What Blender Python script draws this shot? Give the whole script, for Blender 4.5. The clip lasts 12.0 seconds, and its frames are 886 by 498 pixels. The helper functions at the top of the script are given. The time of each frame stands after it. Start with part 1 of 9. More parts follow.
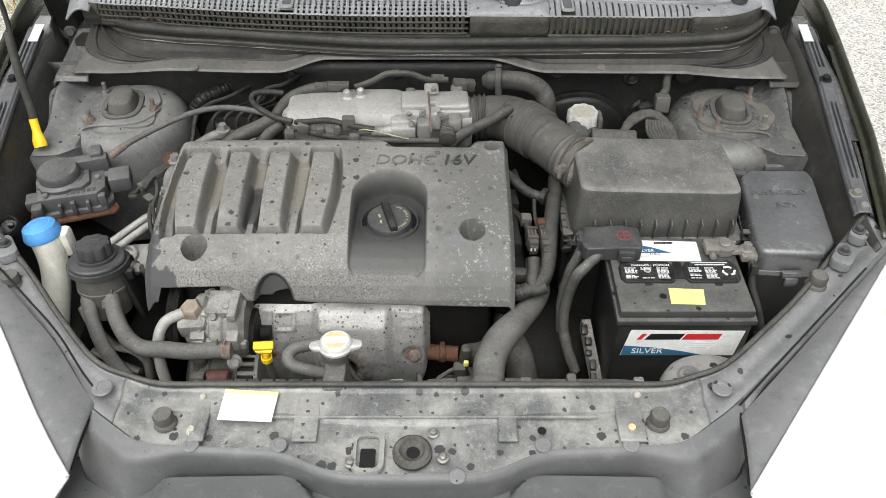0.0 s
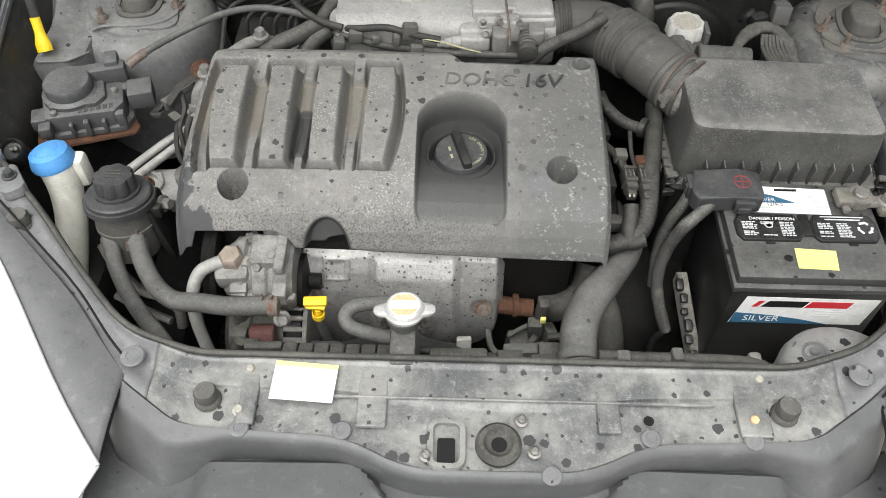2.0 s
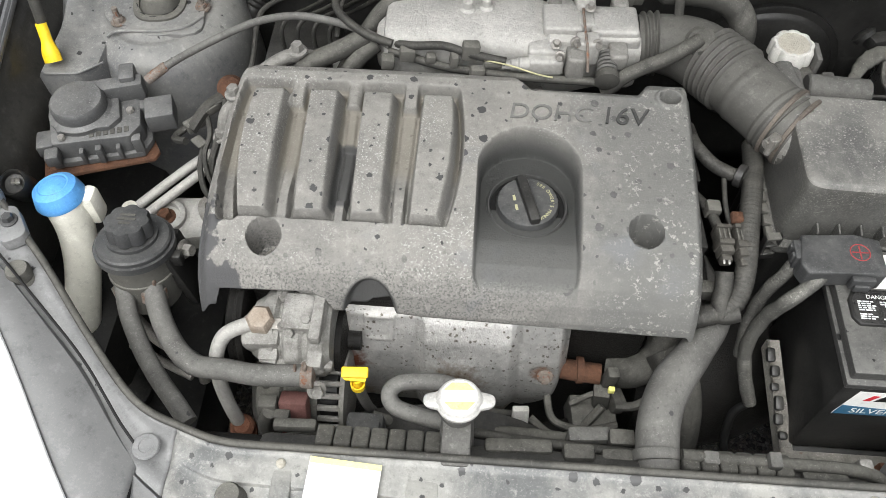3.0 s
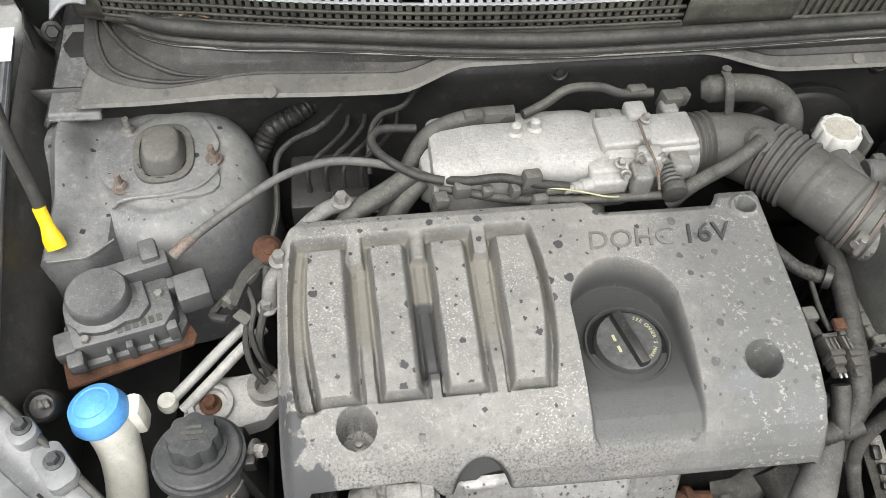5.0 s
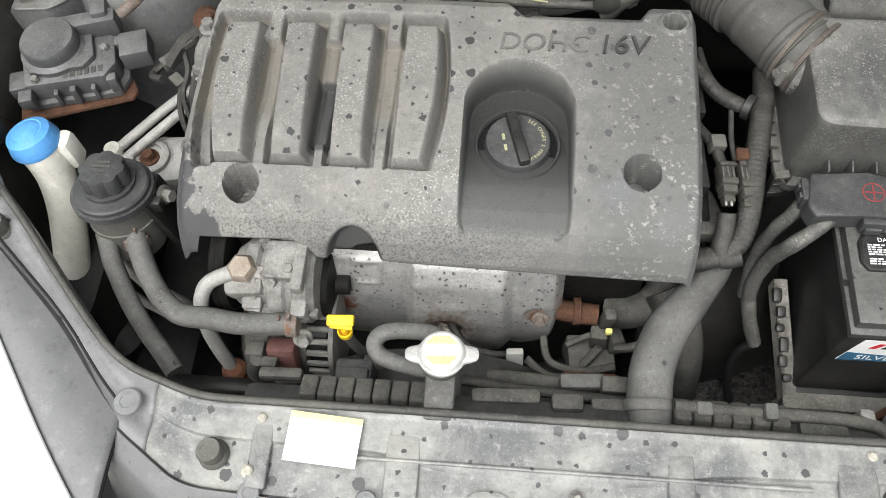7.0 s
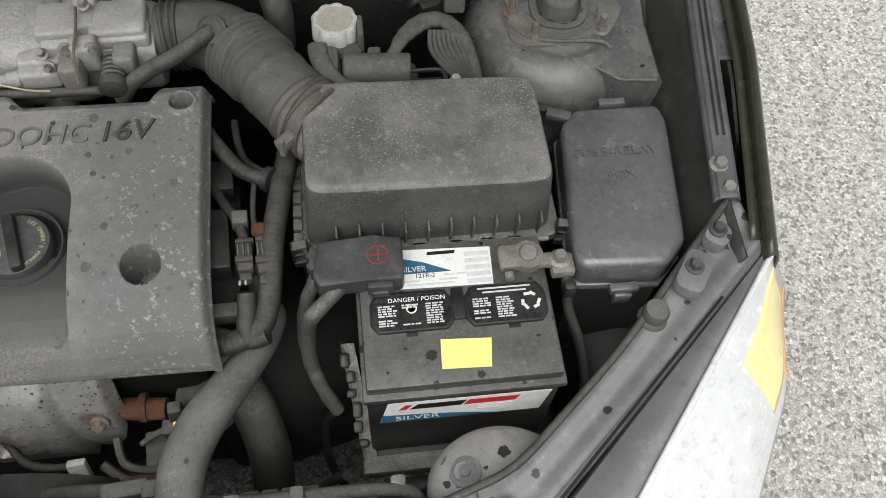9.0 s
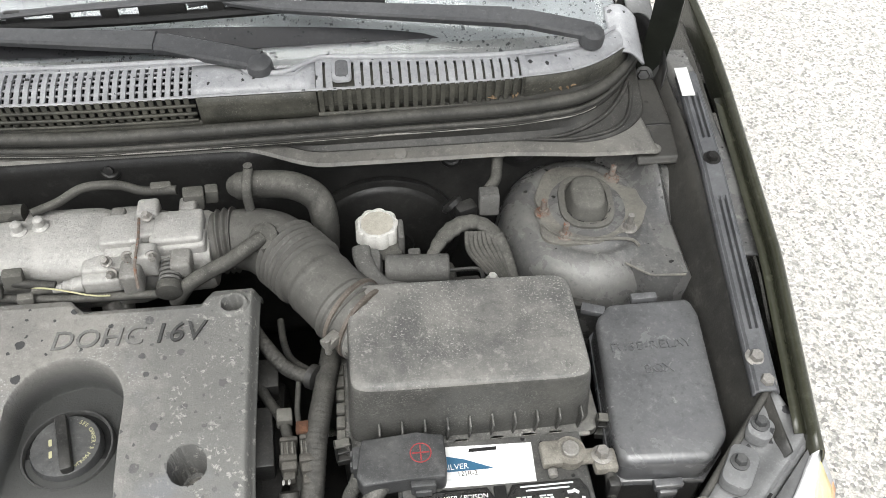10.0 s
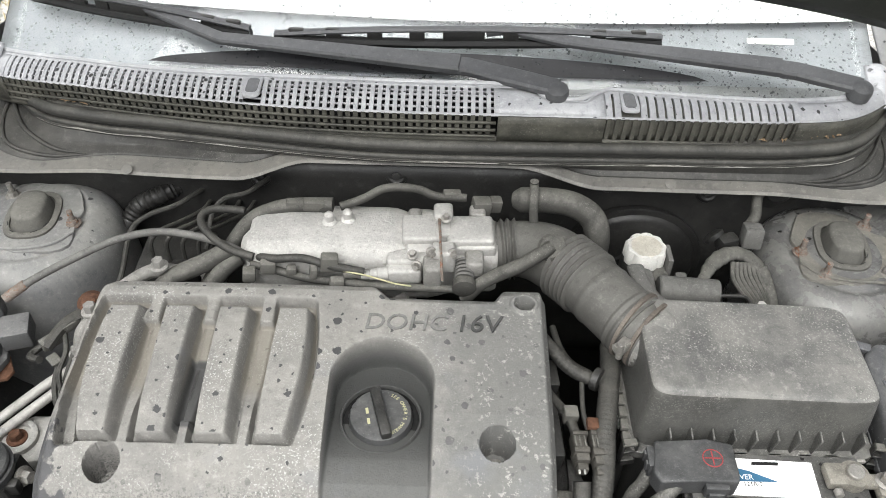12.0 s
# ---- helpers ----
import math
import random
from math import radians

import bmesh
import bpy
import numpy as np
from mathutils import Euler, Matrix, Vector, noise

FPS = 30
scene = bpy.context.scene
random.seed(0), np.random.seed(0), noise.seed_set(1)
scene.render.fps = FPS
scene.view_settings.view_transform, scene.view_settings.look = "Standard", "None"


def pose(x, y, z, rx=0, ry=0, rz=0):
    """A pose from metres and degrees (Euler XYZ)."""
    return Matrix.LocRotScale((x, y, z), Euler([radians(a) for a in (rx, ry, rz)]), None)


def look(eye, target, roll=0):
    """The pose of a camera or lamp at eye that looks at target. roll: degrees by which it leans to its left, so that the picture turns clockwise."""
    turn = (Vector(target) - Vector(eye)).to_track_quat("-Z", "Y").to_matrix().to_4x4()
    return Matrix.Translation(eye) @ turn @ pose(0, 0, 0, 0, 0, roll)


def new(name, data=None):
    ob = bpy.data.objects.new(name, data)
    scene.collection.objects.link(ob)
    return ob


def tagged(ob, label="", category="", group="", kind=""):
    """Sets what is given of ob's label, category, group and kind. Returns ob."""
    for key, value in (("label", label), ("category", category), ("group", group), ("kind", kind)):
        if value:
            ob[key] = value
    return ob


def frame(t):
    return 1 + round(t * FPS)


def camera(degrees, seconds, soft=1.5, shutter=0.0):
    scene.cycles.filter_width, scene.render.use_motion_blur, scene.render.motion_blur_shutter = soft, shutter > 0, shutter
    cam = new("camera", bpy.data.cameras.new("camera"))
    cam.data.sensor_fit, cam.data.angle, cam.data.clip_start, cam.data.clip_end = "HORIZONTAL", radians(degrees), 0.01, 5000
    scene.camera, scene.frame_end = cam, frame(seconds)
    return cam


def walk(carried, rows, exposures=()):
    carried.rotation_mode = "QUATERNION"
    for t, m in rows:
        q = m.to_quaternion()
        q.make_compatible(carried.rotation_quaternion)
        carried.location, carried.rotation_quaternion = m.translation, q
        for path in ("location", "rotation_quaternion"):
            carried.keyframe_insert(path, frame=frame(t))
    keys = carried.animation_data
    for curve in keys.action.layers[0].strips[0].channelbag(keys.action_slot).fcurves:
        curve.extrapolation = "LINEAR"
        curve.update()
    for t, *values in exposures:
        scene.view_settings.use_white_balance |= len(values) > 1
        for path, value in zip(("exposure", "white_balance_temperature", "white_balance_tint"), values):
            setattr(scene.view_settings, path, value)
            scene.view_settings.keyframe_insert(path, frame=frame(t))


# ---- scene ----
cam = camera(56.8, 12.0, soft=0.75)
METRES, EYE, TILT, LEAN, TURN = 1.78, 1.66, -43.0, 0.0, 0.0
ROWS = [
    (0.0, 0.0, 0.0, 0.0, 0.0, 0.0, -0.0),
    (0.5, -0.0077, 0.009, 0.0052, 0.13, -0.01, -0.04),
    (1.0, -0.0191, 0.0316, 0.0148, 0.2, -0.01, -0.08),
    (1.5, -0.0394, 0.0659, 0.0241, 0.94, -2.97, -1.12),
    (2.0, -0.0575, 0.1109, 0.047, 0.51, -8.52, -1.39),
    (2.5, -0.0572, 0.1608, 0.0929, 0.77, -10.53, -1.57),
    (3.0, -0.0837, 0.2078, 0.1151, 2.7, -12.9, -2.9),
    (3.5, -0.1477, 0.2435, 0.1441, 3.16, -14.07, -2.89),
    (3.7, -0.1662, 0.2543, 0.1495, 2.009, -14.42, -1.809),
    (5.3, -0.2041, 0.2772, 0.1834, -6.78, -10.35, 3.291),
    (5.5, -0.1826, 0.2751, 0.1817, -6.81, -10.4, 3.09),
    (6.0, -0.1198, 0.2558, 0.1585, -3.47, -15.87, 2.01),
    (6.5, -0.0789, 0.2386, 0.1392, 2.95, -20.22, -0.12),
    (7.0, -0.0542, 0.239, 0.1384, 4.98, -20.08, -1.44),
    (7.5, -0.0437, 0.2583, 0.1465, -2.18, -18.8, 0.58),
    (7.7, -0.0152, 0.2667, 0.1528, -4.568, -19.07, 1.407),
    (9.3, 0.1604, 0.2637, 0.1595, -6.483, -16.26, 2.836),
    (9.5, 0.1589, 0.2611, 0.1647, -6.05, -11.34, 3.3),
    (10.0, 0.1431, 0.2532, 0.171, -4.88, -5.07, 3.84),
    (10.5, 0.1074, 0.2462, 0.1681, -3.96, -1.87, 3.28),
    (11.0, 0.069, 0.236, 0.1656, -2.13, -0.2, 0.93),
    (11.5, 0.0293, 0.2243, 0.1586, -0.95, 0.15, -0.71),
    (12.0, -0.0104, 0.2143, 0.1458, 0.12, -1.04, -1.54),
]
walk(cam, [(t, pose(0, 0, EYE, TILT, LEAN, TURN) @ pose(METRES * x, METRES * y, METRES * z, 90 + pitch, roll, yaw)) for t, x, y, z, yaw, pitch, roll in ROWS],
     exposures=((0.0, 1.0), (1.0, 1.02), (1.5, 1.1), (2.0, 1.0), (2.5, 1.03), (3.0, 1.22), (3.5, 1.28), (5.5, 1.5), (6.0, 1.5), (6.5, 1.25), (7.0, 1.2), (7.5, 1.33), (7.7, 1.25), (9.3, 0.48), (9.5, 0.48), (10.0, 1.25), (10.5, 1.6), (11.0, 1.75), (11.5, 1.55), (12.0, 1.4)))

# ---- world, sun, exposure ----
world = bpy.data.worlds.new("overcast_sky")
scene.world = world
world.use_nodes = True
wn, wl = world.node_tree.nodes, world.node_tree.links
sky = wn.new("ShaderNodeTexSky")
sky.sky_type, sky.sun_disc = "NISHITA", False
sky.sun_elevation, sky.sun_rotation = radians(62), radians(200)
sky.air_density, sky.dust_density = 1.0, 4.0
hsv = wn.new("ShaderNodeHueSaturation")
hsv.inputs["Saturation"].default_value = 0.12
wl.new(sky.outputs["Color"], hsv.inputs["Color"])
wl.new(hsv.outputs["Color"], wn["Background"].inputs["Color"])
wn["Background"].inputs["Strength"].default_value = 0.10
sun = new("sun", bpy.data.lights.new("sun", "SUN"))
sun.data.energy, sun.data.angle, sun.data.color = 1.5, radians(70), (0.98, 0.99, 0.96)
sun.matrix_world = look((-0.5, -0.6, 4.6), (0, 0.9, 0.8))

# ---- materials ----


def mat(name, base, dust=None, amount=0.5, scale=25.0, rough=0.6, metal=0.0, bump=0.15, fine=500.0,
        spot=None, spot_scale=40.0, spot_size=0.12, rust=None, rust_amount=0.0, contrast=0.18, spec=0.35, flat=True, fleck=0.0, fleck_col=None, pick=0.62, steep_dark=0.0):
    """Worn surface: two tones mixed by broken noise, fine grain, optional drops, flecks and rust patches."""
    m = bpy.data.materials.new(name)
    m.use_nodes = True
    n, l = m.node_tree.nodes, m.node_tree.links
    b = n["Principled BSDF"]
    tc = n.new("ShaderNodeTexCoord")
    co = tc.outputs["Object"]

    def noise_tex(sc, detail=6.0, ro=0.6, twist=0.0):
        t = n.new("ShaderNodeTexNoise")
        t.inputs["Scale"].default_value, t.inputs["Detail"].default_value, t.inputs["Roughness"].default_value = sc, detail, ro
        t.inputs["Distortion"].default_value = twist
        l.new(co, t.inputs["Vector"])
        return t

    def ramp(src, lo, hi):
        r = n.new("ShaderNodeMapRange")
        r.inputs["From Min"].default_value, r.inputs["From Max"].default_value = lo, hi
        l.new(src, r.inputs["Value"])
        return r.outputs["Result"]

    def calc(op, x, y):
        t = n.new("ShaderNodeMath")
        t.operation = op
        for i, v in enumerate((x, y)):
            if isinstance(v, (int, float)):
                t.inputs[i].default_value = v
            else:
                l.new(v, t.inputs[i])
        return t.outputs[0]

    def mix(fac, a, c):
        x = n.new("ShaderNodeMix")
        x.data_type = "RGBA"
        if isinstance(fac, float):
            x.inputs["Factor"].default_value = fac
        else:
            l.new(fac, x.inputs["Factor"])
        for i, v in ((6, a), (7, c)):
            if isinstance(v, tuple):
                x.inputs[i].default_value = (*v, 1)
            else:
                l.new(v, x.inputs[i])
        return x.outputs[2]

    dust = dust or tuple(min(1.0, c * 1.25 + 0.01) for c in base)
    big = noise_tex(scale, 10.0, 0.68, 0.3)
    wide = noise_tex(scale * 0.25, 3.0, 0.5)
    grain = noise_tex(fine, 3.0, 0.7)
    mid = noise_tex(scale * 6, 6.0, 0.75)
    blend = calc("ADD", calc("MULTIPLY", big.outputs["Fac"], 0.62), calc("MULTIPLY", wide.outputs["Fac"], 0.38))
    edge = 0.66 - 0.32 * amount
    c = mix(ramp(blend, edge - contrast, edge + contrast), base, dust)
    c = mix(calc("MULTIPLY", ramp(mid.outputs["Fac"], 0.54, 0.68), 0.5), c, tuple(v * 0.62 for v in base))
    c = mix(calc("MULTIPLY", ramp(mid.outputs["Fac"], 0.45, 0.30), 0.65), c, tuple(min(1, v * 1.3 + 0.01) for v in dust))
    c = mix(ramp(grain.outputs["Fac"], 0.55, 0.9), c, tuple(min(1, v * 1.18 + 0.005) for v in dust))
    if fleck:
        fn = noise_tex(fine * 0.9, 3.0, 0.6)
        fw = noise_tex(scale * 0.7, 4.0, 0.6)
        k = calc("MULTIPLY", ramp(fn.outputs["Fac"], 0.66 - 0.1 * fleck, 0.70 - 0.1 * fleck), ramp(fw.outputs["Fac"], 0.42, 0.60))
        c = mix(k, c, fleck_col or tuple(min(1, v * 1.35 + 0.02) for v in dust))
    if rust_amount:
        rn = noise_tex(scale * 1.7, 8.0, 0.7)
        k = ramp(rn.outputs["Fac"], 0.73 - 0.3 * rust_amount, 0.80 - 0.3 * rust_amount)
        c = mix(k, c, rust or (0.16, 0.07, 0.035))
    if spot:
        v = n.new("ShaderNodeTexVoronoi")
        v.voronoi_dimensions = "2D" if flat else "3D"
        v.inputs["Scale"].default_value = spot_scale
        wob = n.new("ShaderNodeMix")
        wob.data_type = "RGBA"
        wob.inputs["Factor"].default_value = 0.006
        l.new(co, wob.inputs[6])
        l.new(noise_tex(spot_scale * 5, 3.0, 0.6).outputs["Color"], wob.inputs[7])
        l.new(wob.outputs[2], v.inputs["Vector"])
        sepc = n.new("ShaderNodeSeparateColor")
        l.new(v.outputs["Color"], sepc.inputs["Color"])
        on = calc("GREATER_THAN", sepc.outputs[0], pick)
        off = calc("SUBTRACT", calc("MULTIPLY", calc("ADD", calc("MULTIPLY", calc("POWER", sepc.outputs[1], 3.5), 0.72), 0.28), spot_size), v.outputs["Distance"])
        lies = calc("MULTIPLY", ramp(off, -0.012, 0.02), on)
        if flat:  # drops stay on what faces up
            ng, ns = n.new("ShaderNodeNewGeometry"), n.new("ShaderNodeSeparateXYZ")
            l.new(ng.outputs["Normal"], ns.inputs[0])
            lies = calc("MULTIPLY", lies, ramp(ns.outputs[2], 0.70, 0.85))
        c = mix(lies, c, spot)
    if steep_dark:  # shade put into the colour of steep faces, besides dust lying on what faces up
        geo, sp = n.new("ShaderNodeNewGeometry"), n.new("ShaderNodeSeparateXYZ")
        l.new(geo.outputs["Normal"], sp.inputs[0])
        up = calc("ADD", sp.outputs[2], calc("MULTIPLY", calc("SUBTRACT", big.outputs["Fac"], 0.5), 0.5))
        c = mix(calc("MULTIPLY", ramp(up, 0.80, 0.30), steep_dark), c, tuple(v * 0.75 for v in base))
    l.new(c, b.inputs["Base Color"])
    b.inputs["Metallic"].default_value = metal
    b.inputs["Specular IOR Level"].default_value = spec
    rr = n.new("ShaderNodeMapRange")
    rr.inputs["To Min"].default_value, rr.inputs["To Max"].default_value = max(0.02, rough - 0.15), min(1, rough + 0.15)
    l.new(big.outputs["Fac"], rr.inputs["Value"])
    l.new(rr.outputs["Result"], b.inputs["Roughness"])
    bp = n.new("ShaderNodeBump")
    bp.inputs["Strength"].default_value, bp.inputs["Distance"].default_value = bump, 0.002
    l.new(calc("ADD", grain.outputs["Fac"], calc("MULTIPLY", mid.outputs["Fac"], 2.0)), bp.inputs["Height"])
    l.new(bp.outputs["Normal"], b.inputs["Normal"])
    return m


def glass(name, tint=(0.95, 0.97, 0.97), rough=0.02):
    m = bpy.data.materials.new(name)
    m.use_nodes = True
    b = m.node_tree.nodes["Principled BSDF"]
    b.inputs["Base Color"].default_value = (*tint, 1)
    b.inputs["Transmission Weight"].default_value, b.inputs["Roughness"].default_value, b.inputs["IOR"].default_value = 1.0, rough, 1.45
    return m


DROP = (0.055, 0.055, 0.056)
M_COVER = mat("dusty_grey_cover_plastic", (0.154, 0.150, 0.142), (0.262, 0.253, 0.234), 0.60, 17, 0.68, bump=0.35, fine=480, spot=DROP, spot_scale=46, spot_size=0.27, fleck=0.8, fleck_col=(0.40, 0.395, 0.375), contrast=0.16, pick=0.36, steep_dark=0.35)


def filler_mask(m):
    """Darkens the filler recess, both as clean plastic and for its shade, and lays the cover's other tones."""
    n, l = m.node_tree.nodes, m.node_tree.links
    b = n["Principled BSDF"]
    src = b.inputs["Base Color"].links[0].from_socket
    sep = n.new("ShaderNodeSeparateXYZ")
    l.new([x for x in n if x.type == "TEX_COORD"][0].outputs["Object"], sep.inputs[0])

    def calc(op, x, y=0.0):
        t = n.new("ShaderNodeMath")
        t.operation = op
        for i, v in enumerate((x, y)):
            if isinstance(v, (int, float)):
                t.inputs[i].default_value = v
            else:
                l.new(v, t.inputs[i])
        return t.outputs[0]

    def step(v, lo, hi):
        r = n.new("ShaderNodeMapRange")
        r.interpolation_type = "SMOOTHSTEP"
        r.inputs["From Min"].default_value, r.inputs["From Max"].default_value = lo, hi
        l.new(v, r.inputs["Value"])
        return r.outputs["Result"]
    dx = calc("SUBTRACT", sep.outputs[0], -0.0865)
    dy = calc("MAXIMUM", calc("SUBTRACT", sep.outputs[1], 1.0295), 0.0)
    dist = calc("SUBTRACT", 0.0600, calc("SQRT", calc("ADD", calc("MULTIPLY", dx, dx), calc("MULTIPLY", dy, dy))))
    # the recess's shade is part of this mask, growing darker to the rear
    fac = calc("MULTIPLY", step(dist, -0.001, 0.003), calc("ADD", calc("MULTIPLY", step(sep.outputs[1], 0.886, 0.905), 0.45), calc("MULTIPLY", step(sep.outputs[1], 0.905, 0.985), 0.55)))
    wob = n.new("ShaderNodeTexNoise")
    wob.inputs["Scale"].default_value, wob.inputs["Detail"].default_value = 45, 8
    l.new([x for x in n if x.type == "TEX_COORD"][0].outputs["Object"], wob.inputs["Vector"])
    reach = calc("ADD", calc("ADD", sep.outputs[0], calc("MULTIPLY", sep.outputs[1], 0.55)), calc("MULTIPLY", wob.outputs["Fac"], 0.10))
    corner = step(reach, 0.126, 0.120)
    stain = n.new("ShaderNodeTexNoise")
    stain.inputs["Scale"].default_value, stain.inputs["Detail"].default_value = 13, 5
    l.new([x for x in n if x.type == "TEX_COORD"][0].outputs["Object"], stain.inputs["Vector"])
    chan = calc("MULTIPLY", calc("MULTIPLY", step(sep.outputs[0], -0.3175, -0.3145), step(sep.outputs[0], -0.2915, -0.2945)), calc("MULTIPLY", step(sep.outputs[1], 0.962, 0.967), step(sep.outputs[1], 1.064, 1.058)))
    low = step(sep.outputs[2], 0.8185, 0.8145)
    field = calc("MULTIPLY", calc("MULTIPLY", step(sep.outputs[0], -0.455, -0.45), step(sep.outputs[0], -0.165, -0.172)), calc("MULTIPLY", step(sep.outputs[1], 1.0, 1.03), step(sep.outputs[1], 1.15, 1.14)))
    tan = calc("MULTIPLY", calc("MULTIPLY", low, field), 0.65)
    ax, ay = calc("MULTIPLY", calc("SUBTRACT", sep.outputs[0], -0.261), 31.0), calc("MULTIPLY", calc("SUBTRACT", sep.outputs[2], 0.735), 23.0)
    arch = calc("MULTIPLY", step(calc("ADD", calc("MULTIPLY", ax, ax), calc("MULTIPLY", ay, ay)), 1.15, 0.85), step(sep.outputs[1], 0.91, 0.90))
    sp = n.new("ShaderNodeTexNoise")
    sp.inputs["Scale"].default_value, sp.inputs["Detail"].default_value, sp.inputs["Roughness"].default_value = 330, 4, 0.7
    l.new([x for x in n if x.type == "TEX_COORD"][0].outputs["Object"], sp.inputs["Vector"])
    clean = calc("MULTIPLY", step(calc("ADD", sep.outputs[0], calc("MULTIPLY", wob.outputs["Fac"], 0.16)), 0.0, 0.11), 0.72)
    fl = n.new("ShaderNodeTexNoise")
    fl.inputs["Scale"].default_value, fl.inputs["Detail"].default_value, fl.inputs["Roughness"].default_value = 150, 7, 0.72
    l.new([x for x in n if x.type == "TEX_COORD"][0].outputs["Object"], fl.inputs["Vector"])
    flakes = calc("MULTIPLY", calc("MULTIPLY", step(fl.outputs["Fac"], 0.545, 0.60), step(wob.outputs["Fac"], 0.43, 0.58)), calc("MULTIPLY", step(sep.outputs[0], -0.03, 0.04), 0.75))
    specks = calc("MULTIPLY", step(sp.outputs["Fac"], 0.49, 0.60), calc("MULTIPLY", step(calc("ADD", sep.outputs[2], calc("MULTIPLY", wob.outputs["Fac"], 0.06)), 0.835, 0.795), calc("MULTIPLY", step(sep.outputs[0], 0.02, -0.14), 0.75)))
    # chan and arch darken the sunk channel and the front scoop
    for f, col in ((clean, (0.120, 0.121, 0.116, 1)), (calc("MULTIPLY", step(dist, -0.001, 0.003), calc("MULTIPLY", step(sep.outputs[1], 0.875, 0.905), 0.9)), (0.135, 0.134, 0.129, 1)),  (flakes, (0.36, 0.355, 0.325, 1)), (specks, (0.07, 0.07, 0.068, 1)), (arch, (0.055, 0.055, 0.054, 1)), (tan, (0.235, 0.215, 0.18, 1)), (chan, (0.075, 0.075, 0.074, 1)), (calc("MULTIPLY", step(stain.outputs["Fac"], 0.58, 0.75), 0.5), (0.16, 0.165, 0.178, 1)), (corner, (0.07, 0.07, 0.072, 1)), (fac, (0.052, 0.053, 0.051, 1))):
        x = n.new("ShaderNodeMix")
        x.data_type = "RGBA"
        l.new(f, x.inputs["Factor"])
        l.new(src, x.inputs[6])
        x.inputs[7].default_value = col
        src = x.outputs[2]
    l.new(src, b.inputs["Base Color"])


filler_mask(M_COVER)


def stain_spots(m, spots):
    """Lays broken stains of given centre (x, z), size and colour on a material."""
    n, l = m.node_tree.nodes, m.node_tree.links
    b = n["Principled BSDF"]
    src = b.inputs["Base Color"].links[0].from_socket
    co = [x for x in n if x.type == "TEX_COORD"][0].outputs["Object"]
    sep = n.new("ShaderNodeSeparateXYZ")
    l.new(co, sep.inputs[0])
    nz = n.new("ShaderNodeTexNoise")
    nz.inputs["Scale"].default_value, nz.inputs["Detail"].default_value = 120, 6
    l.new(co, nz.inputs["Vector"])
    for cx, cz, size, col in spots:
        cb = n.new("ShaderNodeCombineXYZ")
        l.new(sep.outputs[0], cb.inputs[0])
        l.new(sep.outputs[2], cb.inputs[1])
        ds = n.new("ShaderNodeVectorMath")
        ds.operation = "DISTANCE"
        l.new(cb.outputs[0], ds.inputs[0])
        ds.inputs[1].default_value = (cx, cz, 0)
        ad = n.new("ShaderNodeMath")
        ad.operation = "MULTIPLY_ADD"
        l.new(nz.outputs["Fac"], ad.inputs[0])
        ad.inputs[1].default_value = size * 1.6
        l.new(ds.outputs["Value"], ad.inputs[2])
        r = n.new("ShaderNodeMapRange")
        r.inputs["From Min"].default_value, r.inputs["From Max"].default_value = size * 1.9, size * 1.25
        l.new(ad.outputs[0], r.inputs["Value"])
        x = n.new("ShaderNodeMix")
        x.data_type = "RGBA"
        l.new(r.outputs["Result"], x.inputs["Factor"])
        l.new(src, x.inputs[6])
        x.inputs[7].default_value = (*col, 1)
        src = x.outputs[2]
    l.new(src, b.inputs["Base Color"])


# cover plastic without dust, also darkened for the recess's shade
M_RECESS = mat("dark_grey_cover_plastic", (0.045, 0.045, 0.044), (0.07, 0.07, 0.068), 0.4, 18, 0.6, fine=600)
M_BLACK = mat("dusty_black_plastic", (0.013, 0.013, 0.013), (0.062, 0.060, 0.055), 0.40, 34, 0.42, spec=0.5, steep_dark=0.7)
# lid plastic with less dust, its tone also lowered for the walls' shade
M_AIRWALL = mat("darker_airbox_wall_plastic", (0.048, 0.048, 0.046), (0.175, 0.171, 0.157), 0.5, 26, 0.38, bump=0.2, fleck=0.9, fleck_col=(0.26, 0.255, 0.235), steep_dark=0.55)
M_AIRBOX = mat("dusty_airbox_plastic", (0.088, 0.088, 0.086), (0.245, 0.238, 0.219), 0.56, 13, 0.46, bump=0.2, fleck=0.7, contrast=0.13, spec=0.45)
M_FUSE = mat("grey_black_fuse_box_plastic", (0.082, 0.083, 0.087), (0.150, 0.151, 0.152), 0.5, 20, 0.24, bump=0.06, spec=0.9, contrast=0.2, steep_dark=0.6)
# lid plastic in another tone, which paints the letters' relief shading
M_FUSEWORD = mat("relief_tone_fuse_plastic", (0.070, 0.071, 0.075), (0.125, 0.126, 0.128), 0.5, 60, 0.28, bump=0.1, spec=0.6)
M_DARKGREY = mat("dark_grey_plastic", (0.035, 0.036, 0.038), (0.10, 0.10, 0.098), 0.5, 26, 0.45, bump=0.1, fleck=0.3, steep_dark=0.6)
# grille plastic in a much darker, dirty tone for the front faces
M_GFRONT = mat("dark_front_grille_plastic", (0.022, 0.022, 0.020), (0.10, 0.097, 0.080), 0.5, 30, 0.5, bump=0.2, fleck=0.4)
# dirtier than the left tower; tone raised for the sky's reflection
M_TOWER_R = mat("grimy_black_tower_steel", (0.072, 0.073, 0.076), (0.185, 0.181, 0.168), 0.52, 16, 0.27, bump=0.2, spot=(0.02, 0.02, 0.019), spot_scale=50, spot_size=0.18, rust_amount=0.14, rust=(0.19, 0.175, 0.145), contrast=0.2, spec=0.5, steep_dark=0.45)
